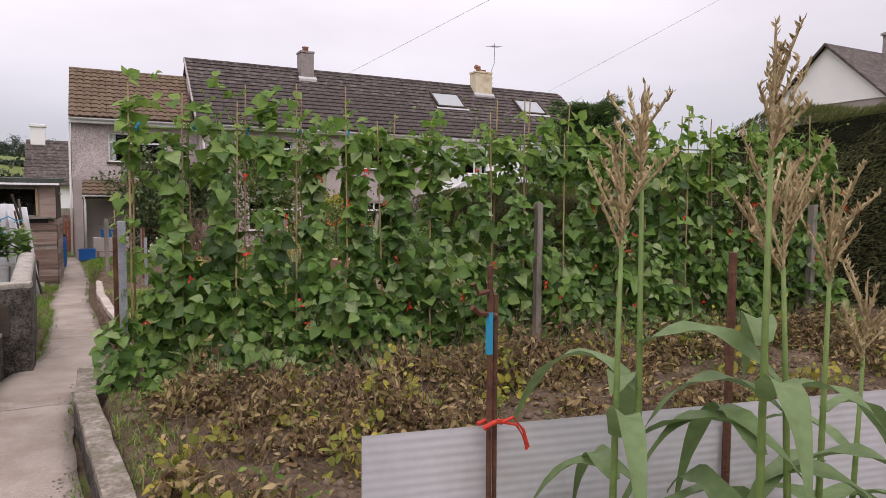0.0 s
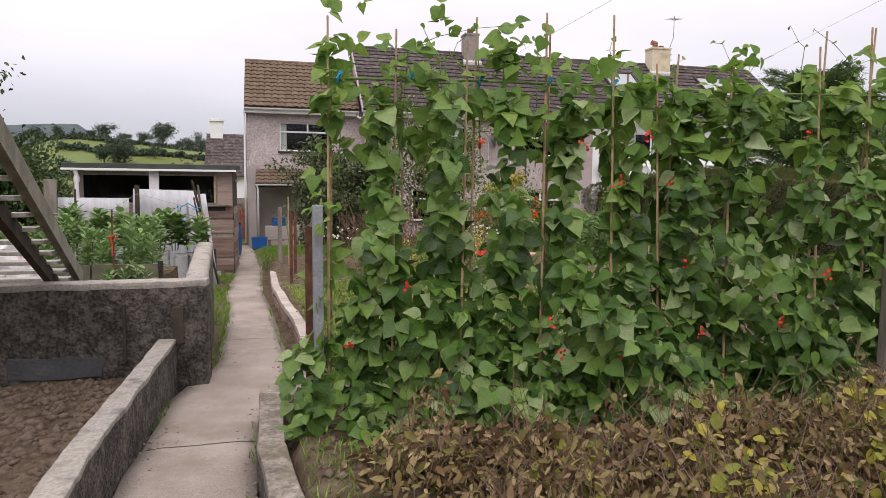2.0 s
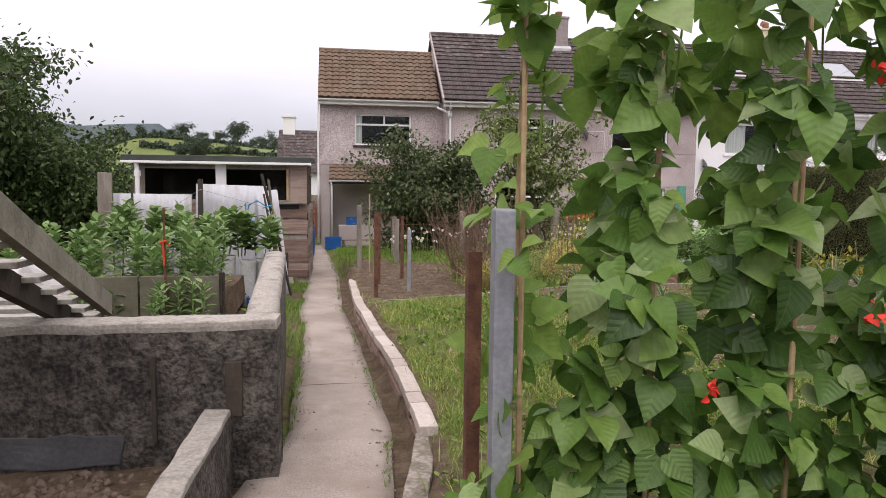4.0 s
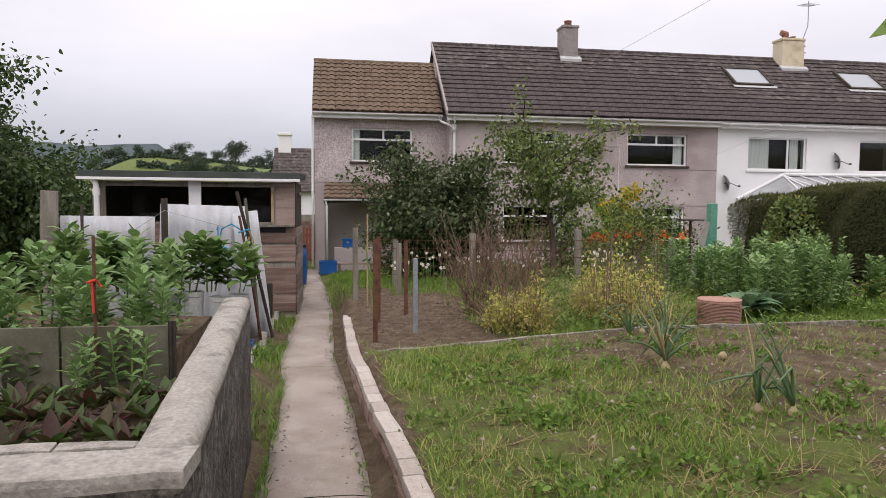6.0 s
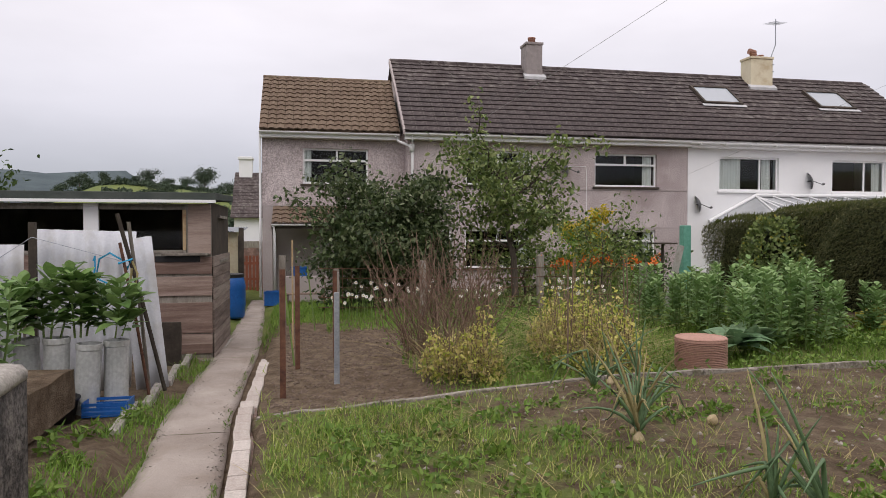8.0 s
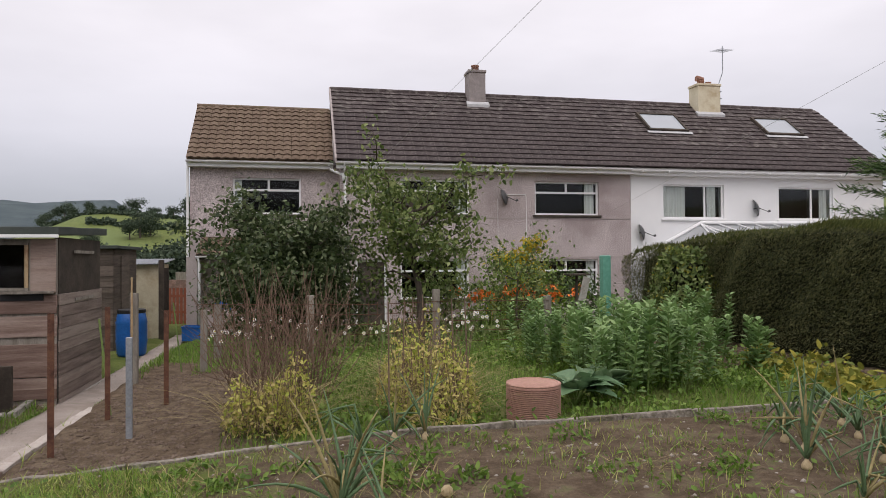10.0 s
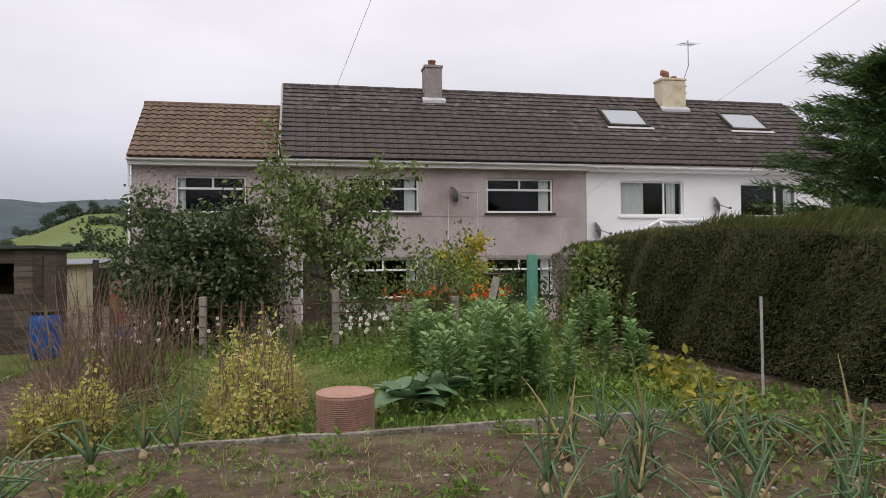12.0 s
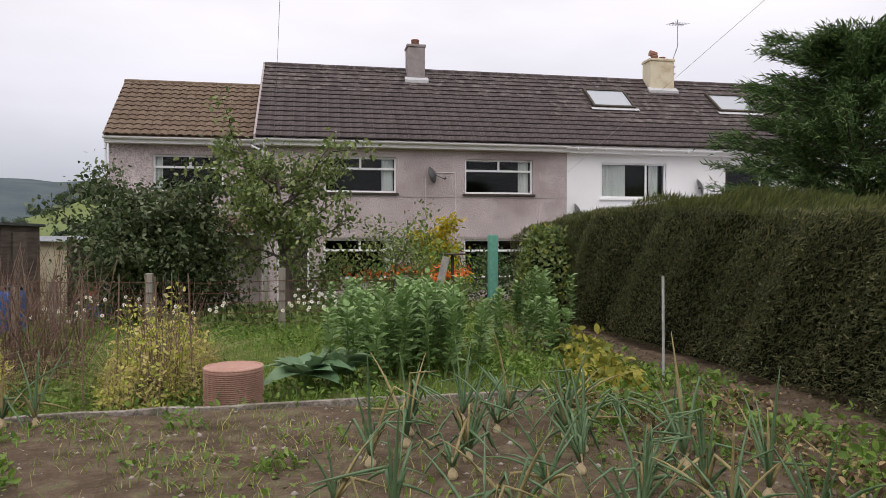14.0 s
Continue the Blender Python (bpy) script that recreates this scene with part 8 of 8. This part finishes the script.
def maize(x, y, h, w0, nleaf, tassel=True, lean=(0, 0)):
    z0 = gz(x, y)
    t = empty("maize_plant", x, y, z0)
    tagged(t, "tall maize plant with arching leaves and tassel", "maize", group="maize plants")
    top = Vector((lean[0], lean[1], h))
    part("stalk", tube([tuple(top * q) for q in (0, 0.25, 0.5, 0.75, 1.0)], [0.011, 0.010, 0.0085, 0.0065, 0.004], 8), M_STEMGREEN, t, smooth=True)
    for k in range(nleaf):
        q = 0.20 + 0.56 * k / max(nleaf - 1, 1)
        b = top * q
        w = w0 + k * math.pi * 0.93 + random.uniform(-0.4, 0.4)
        L = random.uniform(0.34, 0.54) * (1.0 - 0.25 * abs(q - 0.5))
        d, s = Vector((math.cos(w), math.sin(w), 0)), Vector((-math.sin(w), math.cos(w), 0))
        vs, fs = [], []
        m = 14
        rise = random.uniform(0.5, 1.0)
        fall = random.uniform(0.9, 1.7)
        tw_ = random.uniform(-0.5, 0.5)
        for j in range(m + 1):
            u = j / m
            c = b + d * (L * (u - 0.18 * u * u)) + Vector((0, 0, L * (rise * u - fall * u * u)))
            wd = 0.031 * min(1, 0.45 + 3 * u) * (1 - u ** 2.6)
            rip = 0.006 * math.sin(u * 17 + k)
            sd = (s * math.cos(tw_ * u * 2) + Vector((0, 0, 1)) * math.sin(tw_ * u * 2)) * wd
            vs += [tuple(c - sd + Vector((0, 0, wd * 0.35 + rip))), tuple(c), tuple(c + sd + Vector((0, 0, wd * 0.35 - rip)))]
            if j:
                a = 3 * j
                fs += [(a - 3, a - 2, a + 1, a), (a - 2, a - 1, a + 2, a + 1)]
        part("leaf", (vs, fs), M_MAIZE, t, smooth=True)
    if tassel:
        tp = []
        for k in range(12):
            w = random.random() * 6.283
            L = random.uniform(0.09, 0.17) if k else 0.24
            ln = 0.0 if k == 0 else random.uniform(0.2, 0.85)
            pts = [tuple(top + Vector((math.cos(w) * ln * L * u, math.sin(w) * ln * L * u, -0.03 + 0.012 * k + L * u * (1 - 0.25 * ln * u)))) for u in (0, 0.33, 0.66, 1.0)]
            tp.append(tube(pts, [0.002, 0.003, 0.003, 0.0015], 6))
            q = 34
            uu = rng.random(q)
            base = np.array([np.array(pts[0]) * (1 - u) + np.array(pts[3]) * u for u in uu])
            lv_ = leaves(base, unit(q) * 0.6 + [0, 0, 0.9], unit(q), 0.017, shape=LEAF_LANCE)
            tp.append(([tuple(a) for a in lv_[0]], [tuple(b) for b in lv_[1]]))
        part("tassel", joined(tp), M_TASSEL, t, "pale dry tassel")


random.seed(61)
maize(0.93, 1.05, 1.32, 2.6, 9, lean=(0.03, 0.02))
maize(1.03, 1.06, 1.46, 0.4, 9, lean=(0.0, 0.03))
maize(1.10, 0.82, 1.50, 2.2, 9, lean=(-0.02, 0.0))
maize(1.24, 0.92, 1.30, 0.9, 9, lean=(0.0, 0.02))
maize(1.30, 0.86, 1.26, 3.6, 7, lean=(-0.09, 0.02))
maize(1.42, 0.92, 1.26, 1.2, 7, lean=(0.0, 0.0))
maize(1.62, 0.98, 1.05, 2.9, 7, lean=(0.04, 0.0))

# ---- house fittings ----
def dish(x, y, z, r, turn, label):
    d = empty("satellite_dish")
    tagged(d, label, "satellite dish", group="satellite dishes")
    d.matrix_world = pose(x, y, z, 0, 0, turn)
    prof = [(r * q, -0.10 * q * q + 0.0) for q in (0, 0.35, 0.7, 1.0)]
    vs, fs = lathe([(a, b) for a, b in prof] + [(r * 1.0, -0.11), (r * 0.7, -0.06), (0.0, -0.012)], 20)
    o = part("bowl", (vs, fs), M_DISH, d, smooth=True)
    o.matrix_basis = pose(0, -0.16, 0, 75, 0, 0)
    part("bracket", joined([tube([(0, 0, -0.05), (0, -0.14, -0.02)], 0.02, 6), tube([(0, -0.14, -0.02), (0.0, -0.45, -0.16)], 0.012, 6)]), M_DISH, d)
    part("receiver", tube([(0, -0.43, -0.15), (0, -0.50, -0.13)], 0.035, 8), M_DISH, d)


M_DISH = surface("dark_grey_dish_metal", [(0.07, 0.07, 0.072), (0.10, 0.10, 0.102)], scale=6, fine=40, rough=0.5, bump=0.05)
dish(8.15, 26.38, 3.48, 0.25, 60, "dark satellite dish on the grey house wall")
dish(12.65, 26.36, 2.42, 0.27, 60, "dark satellite dish on the white house wall")
dish(16.75, 26.36, 3.22, 0.28, 60, "dark satellite dish on the white house wall")
part("wall_cable", joined([tube([(8.2, 26.385, 3.52), (8.9, 26.385, 3.53), (8.92, 26.385, 3.4), (8.92, 26.385, 1.2)], 0.008, 5), tube([(8.02, 26.385, 3.4), (8.02, 26.385, 1.3)], 0.007, 5)]), M_UPVC, house, "pale cables fixed down the wall")
ae = tagged(empty("roof_aerial"), "thin television aerial strapped to the cream chimney", "aerial")
part("mast", tube([(17.42, 29.2, 7.3), (17.42, 29.2, 7.9), (17.62, 29.15, 8.5), (17.62, 29.15, 9.45)], 0.016, 6), M_GALV, ae)
part("boom", tube([(17.25, 29.0, 9.25), (18.0, 29.35, 9.35)], 0.012, 5), M_GALV, ae)
for k in range(7):
    q = k / 6
    x, y, z = 17.25 + 0.75 * q, 29.0 + 0.35 * q, 9.25 + 0.1 * q
    part("element", tube([(x - 0.10, y + 0.2, z), (x + 0.10, y - 0.2, z)], 0.007, 4), M_GALV, ae)
for z in (7.45, 7.7):
    part("mast_bracket", bm_box(17.38, 29.0, z, 17.46, 29.3, z + 0.03), M_GALV, ae)
for k, (a, b) in enumerate((((3.65, 26.38, 3.6), (6.0, -6.0, 5.15)), ((11.8, 26.36, 3.1), (7.8, -6.0, 6.75)))):
    a, b = Vector(a), Vector(b)
    pts = [tuple(a.lerp(b, q) + Vector((0, 0, 0))) for q in [i / 16 for i in range(17)]]
    o = part("overhead_cable", tube(pts, 0.0027, 5), M_PIPE)
    tagged(o, "thin overhead cable running from the roof", "cable", group="overhead cables")
# conservatory roof beside the white house
cons = tagged(empty("conservatory"), "white framed conservatory with ribbed clear roof", "conservatory")
CXA, CXB, CYA = 13.2, 20.2, 23.3
part("frame_wall", boxes((CXA, CYA, -0.4, CXB, CYA + 0.08, 0.5), (CXA, CYA, 1.65, CXB, CYA + 0.08, 1.8), (CXA, CYA + 0.081, -0.4, CXA + 0.08, 26.37, 0.5)), M_UPVC, cons)
for k in range(9):
    x = CXA + (CXB - CXA - 0.08) * k / 8
    part("mullion", bm_box(x, CYA + 0.001, 0.5, x + 0.07, CYA + 0.079, 1.65), M_UPVC, cons)
M_POLY = surface("translucent_roof_sheet", [(0.30, 0.31, 0.32), (0.40, 0.41, 0.42)], scale=3, fine=30, rough=0.3, bump=0.05)
part("roof_sheet", ([(CXA - .1, CYA - .1, 1.80), (CXB, CYA - .1, 1.80), (CXB, 26.36, 2.64), (CXA + 1.6, 26.36, 2.64), (CXA - .1, 26.36, 1.80)], [(0, 1, 2, 3), (0, 3, 4)]), M_POLY, cons)
for k in range(11):
    x = CXA + 0.2 + (CXB - CXA - 0.3) * k / 10
    xt = max(x, CXA + 1.6)
    part("roof_bar", tube([(x, CYA - 0.08, 1.83), (xt, 26.34, 2.67)], 0.03, 6), M_UPVC, cons)
part("ridge_bar", tube([(CXA - 0.1, 26.3, 1.84), (CXA + 1.6, 26.3, 2.70), (CXB, 26.3, 2.70)], 0.06, 8), M_UPVC, cons)

# porch clutter
def bin_box(name, x, y, w, d, h, mat, label, z=None):
    b = tagged(empty(name, x, y, gz(x, y) if z is None else z), label, "box")
    part("shell", boxes((-w / 2, -d / 2, 0, w / 2, d / 2, 0.02), (-w / 2, -d / 2, 0.02, -w / 2 + 0.02, d / 2, h), (w / 2 - 0.02, -d / 2, 0.02, w / 2, d / 2, h), (-w / 2 + 0.02, -d / 2, 0.02, w / 2 - 0.02, -d / 2 + 0.02, h), (-w / 2 + 0.02, d / 2 - 0.02, 0.02, w / 2 - 0.02, d / 2, h)), mat, b)
    part("front_rim", bm_box(-w / 2 - 0.015, -d / 2 - 0.015, h - 0.04, w / 2 + 0.015, -d / 2 - 0.001, h), mat, b)
    part("back_rim", bm_box(-w / 2 - 0.015, d / 2 + 0.001, h - 0.04, w / 2 + 0.015, d / 2 + 0.015, h), mat, b)


bin_box("blue_recycling_box", -0.42, 24.6, 0.48, 0.36, 0.36, M_BLUE, "blue plastic recycling box on the path")
bin_box("blue_tray", 0.20, 25.5, 0.42, 0.18, 0.26, M_BLUE, "blue plastic box on the low wall", 0.302)
bench = tagged(empty("low_bench", 0.35, 24.9, gz(0.35, 24.9)), "low plank bench by the porch wall", "bench")
part("bench_top", bm_box(-0.6, -0.12, 0.24, 0.6, 0.12, 0.28, 0.006), M_PLANK, bench)
for sx in (-0.5, 0.42):
    part("bench_leg", bm_box(sx, -0.1, -0.02, sx + 0.08, 0.1, 0.239), M_PLANK, bench)
gate = tagged(empty("picket_fence"), "red-brown picket fence at the end of the path", "fence")
for k in range(13):
    x = -2.3 + k * 0.115
    part("picket", bm_box(x, 30.0, -0.5, x + 0.075, 30.02, 0.72, 0.003), M_FENCERED, gate)
part("fence_rail", boxes((-2.3, 30.021, -0.1, -0.87, 30.05, -0.02), (-2.3, 30.021, 0.42, -0.87, 30.05, 0.5)), M_FENCERED, gate)
lw_ = tagged(empty("garden_step_wall"), "low brick garden wall beyond the gate", "wall")
part("wall_body", roughen(bm_box(-3.2, 31.2, -0.5, -0.9, 31.45, 0.95, 0.01), 0.01, 3, 2), M_BRICKRED, lw_)

# ---- beyond: neighbour's bungalow, gable house, trees and hill ----
far_house = tagged(empty("white_bungalow", -0.45, 0, 0), "white house with a slate roof lower down the street", "house")
part("wall", bm_box(-4.0, 54.0, -4, 3.0, 60.0, 2.5), M_WHITEWALL, far_house)
part("roof", gable_prism(-4.2, 3.2, 53.6, 60.4, 2.45, 57.0, 5.75, 0), M_TILE, far_house)
fr = []
for k in range(13):
    q = k / 13
    a = (53.6 + 3.4 * q, 2.47 + 3.3 * q)
    part("roof_course", ([(-4.2, a[0], a[1] + 0.05), (3.2, a[0], a[1] + 0.05), (3.2, a[0] + 0.27, a[1] + 0.27), (-4.2, a[0] + 0.27, a[1] + 0.27), (-4.2, a[0], a[1]), (3.2, a[0], a[1])], [(0, 1, 2, 3), (4, 5, 1, 0)]), M_TILE, far_house)
part("chimney", boxes((-3.9, 56.6, 5.0, -3.0, 57.4, 6.9), (-3.98, 56.5, 6.7, -2.92, 57.5, 6.85)), M_WHITEWALL, far_house)
part("fence_band", bm_box(-5.2, 53.0, -1, 3.0, 53.1, 0.9), M_GREYWOOD, far_house)
gab = tagged(empty("gable_house", 4.6, -0.4, 0), "rendered gable-ended house beyond the hedge", "house")
part("wall", bm_box(33, 22, 0, 43, 29, 7.4), M_RENDER2, gab)
gv_ = [(32.9, 21.9, 7.4), (32.9, 29.1, 7.4), (32.9, 25.5, 10.7), (43, 21.9, 7.4), (43, 29.1, 7.4), (43, 25.5, 10.7)]
part("gable", (gv_, [(0, 2, 1), (3, 4, 5), (1, 4, 3, 0)]), M_WHITEWALL, gab)
part("roof", ([(32.6, 21.5, 7.1), (43, 21.5, 7.1), (43, 25.5, 10.85), (32.6, 25.5, 10.85), (43, 29.5, 7.1), (32.6, 29.5, 7.1), (32.6, 21.5, 6.95), (32.6, 25.5, 10.68), (32.6, 29.5, 6.95)], [(0, 1, 2, 3), (3, 2, 4, 5), (0, 3, 7, 6), (3, 5, 8, 7)]), M_TILE, gab)
part("chimney", boxes((39.0, 25.0, 9.8, 40.2, 26.0, 12.3), (38.9, 24.9, 12.1, 40.3, 26.1, 12.25)), M_CHIM, gab)

tree("hazel_tree", (-9.9, 22.5, -0.4), 6.2, "tall dark bushy tree at the plot edge", M_TREEDARK, 0.15, 19000, cluster=0.27, limbs=22, spread=2.2, r0=0.14, first=0.10, rise=0.7, sub=7)
tree("hazel_tree", (-7.9, 23.4, -0.4), 3.6, "bushy dark green tree behind the fence", M_TREEDARK, 0.14, 12000, cluster=0.25, limbs=18, spread=1.6, r0=0.11, first=0.06, rise=0.6, sub=7)
tree("hazel_tree", (-11.5, 17.5, -0.4), 6.6, "tall dark bushy tree at the plot edge", M_TREEDARK, 0.15, 16000, cluster=0.28, limbs=20, spread=2.3, r0=0.15, first=0.10, rise=0.8, sub=7)
tree("hazel_tree", (-8.5, 20.3, -0.3), 5.0, "broad leafy tree beyond the sheet fence", M_TREEDARK, 0.14, 16000, cluster=0.30, limbs=22, spread=1.8, r0=0.12, first=0.08, rise=0.7, sub=7)
tree("hedge_bush", (-6.2, 20.6, -0.3), 3.0, "dense green bush beyond the sheet fence", M_TREEDARK, 0.12, 9000, cluster=0.26, limbs=18, spread=1.1, r0=0.06, first=0.05, rise=0.6, sub=6, cat_="bush")
tree("hedge_bush", (-6.6, 22.8, -0.3), 2.1, "dense green bush behind the sheet fence", M_TREEDARK, 0.12, 6500, cluster=0.26, limbs=15, spread=1.0, r0=0.06, first=0.05, rise=0.6, sub=6, cat_="bush")

# hedgerow trees and copses on the hill
random.seed(71)


def far_tree(d, az, s, label="round hedgerow tree on the far field"):
    s *= 0.62
    x, y = d * math.sin(radians(az)), d * math.cos(radians(az))
    z = gz(x, y)
    t = empty("hedgerow_tree", x, y, z)
    tagged(t, label, "tree", group="hedgerow trees")
    part("trunk", tube([(0, 0, -1), (0, 0, s * 0.5)], [s * 0.06, s * 0.03], 6), M_BARK, t)
    n = 1500
    c = [(random.gauss(0, 0.28) * s, random.gauss(0, 0.28) * s, s * random.uniform(0.35, 0.95)) for _ in range(7)]
    pick = np.array([c[i] for i in rng.integers(0, 7, n)])
    pos = pick + rng.normal(size=(n, 3)) * s * np.array([0.16, 0.16, 0.13])
    part("crown", np_mesh("crown", *leaves(pos, unit(n), unit(n) + [0, 0, 0.6], s * 0.075, shape=LEAF_OVAL, wide=1.6), M_FARTREE), None, t)["kind"] = "stuff"


# greyed leaf stops carry the distance haze in their colour
M_FARTREE = foliage("hazy_far_tree_leaf", [(0.045, 0.065, 0.045), (0.065, 0.09, 0.06), (0.09, 0.115, 0.075)], rough=0.8, spec=0.1, through_light=0.1)
for az, s in ((-21.5, 6), (-19.5, 8), (-17.8, 9), (-16.6, 11), (-15.9, 7), (-15.0, 7), (-14.0, 5), (-12.8, 6), (-11.8, 10), (-10.6, 6), (-9.2, 8), (-7.9, 14), (-7.0, 6), (-6.0, 11), (-5.0, 8), (-3.5, 10), (-2.0, 8)):
    far_tree(330 + random.uniform(-12, 12), az, s)
for az, d, s in ((-11.3, 230, 11), (-12.0, 226, 8), (-10.6, 235, 9), (-14.6, 215, 6), (-8.5, 250, 6), (-9.5, 200, 7), (-20, 240, 7), (-21.5, 230, 9), (-18.5, 180, 8)):
    far_tree(d, az, s)


for az, d, s in ((-12.2, 131, 11), (-11.4, 128, 12), (-10.7, 133, 13), (-10.0, 128, 13), (-9.3, 134, 14), (-8.6, 127, 13), (-8.0, 132, 15), (-7.3, 129, 15), (-6.6, 134, 16), (-5.9, 130, 16), (-5.2, 133, 16), (-4.5, 129, 15)):
    far_tree(d, az, s, "leafy valley tree in a copse below the fields")


def far_hedge(d0, a0, a1, h, name="field_hedge"):
    n = 2600
    az = np.radians(a0 + (a1 - a0) * rng.random(n))
    d = d0 + 6 * np.sin(az * 40) + rng.normal(size=n) * 1.2
    x, y = d * np.sin(az), d * np.cos(az)
    pos = np.stack([x, y, height(x, y) + 0.6 * h * rng.random(n) * (0.7 + 0.3 * np.sin(az * 260))], 1)
    o = new(name, np_mesh(name, *leaves(pos, unit(n), unit(n) + [0, 0, 0.6], 1.0, shape=LEAF_OVAL, wide=1.6), M_FARTREE))
    tagged(o, "dark hedge line dividing the far fields", "hedge", kind="stuff")


far_hedge(332, -28, 2, 3.4)
far_hedge(292, -19, 0, 3.0)
far_hedge(255, -15, -2, 3.4)
far_hedge(205, -24, -3, 3.4)
far_hedge(160, -28, 0, 4.0)


# unseen hedges added to close the plot behind and far-side and darken reflections
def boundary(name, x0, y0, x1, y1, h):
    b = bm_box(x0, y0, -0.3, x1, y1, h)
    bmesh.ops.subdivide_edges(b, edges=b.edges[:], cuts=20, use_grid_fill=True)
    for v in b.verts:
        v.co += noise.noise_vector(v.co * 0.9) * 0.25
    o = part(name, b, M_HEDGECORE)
    tagged(o, "plain dark unseen hedge added to darken window reflections", "hedge", kind="structure")


boundary("wall_south_hedge", -14, -8.0, 12, -6.5, 2.8)
boundary("wall_west_hedge", -15.5, -8.0, -14, 15, 2.6)
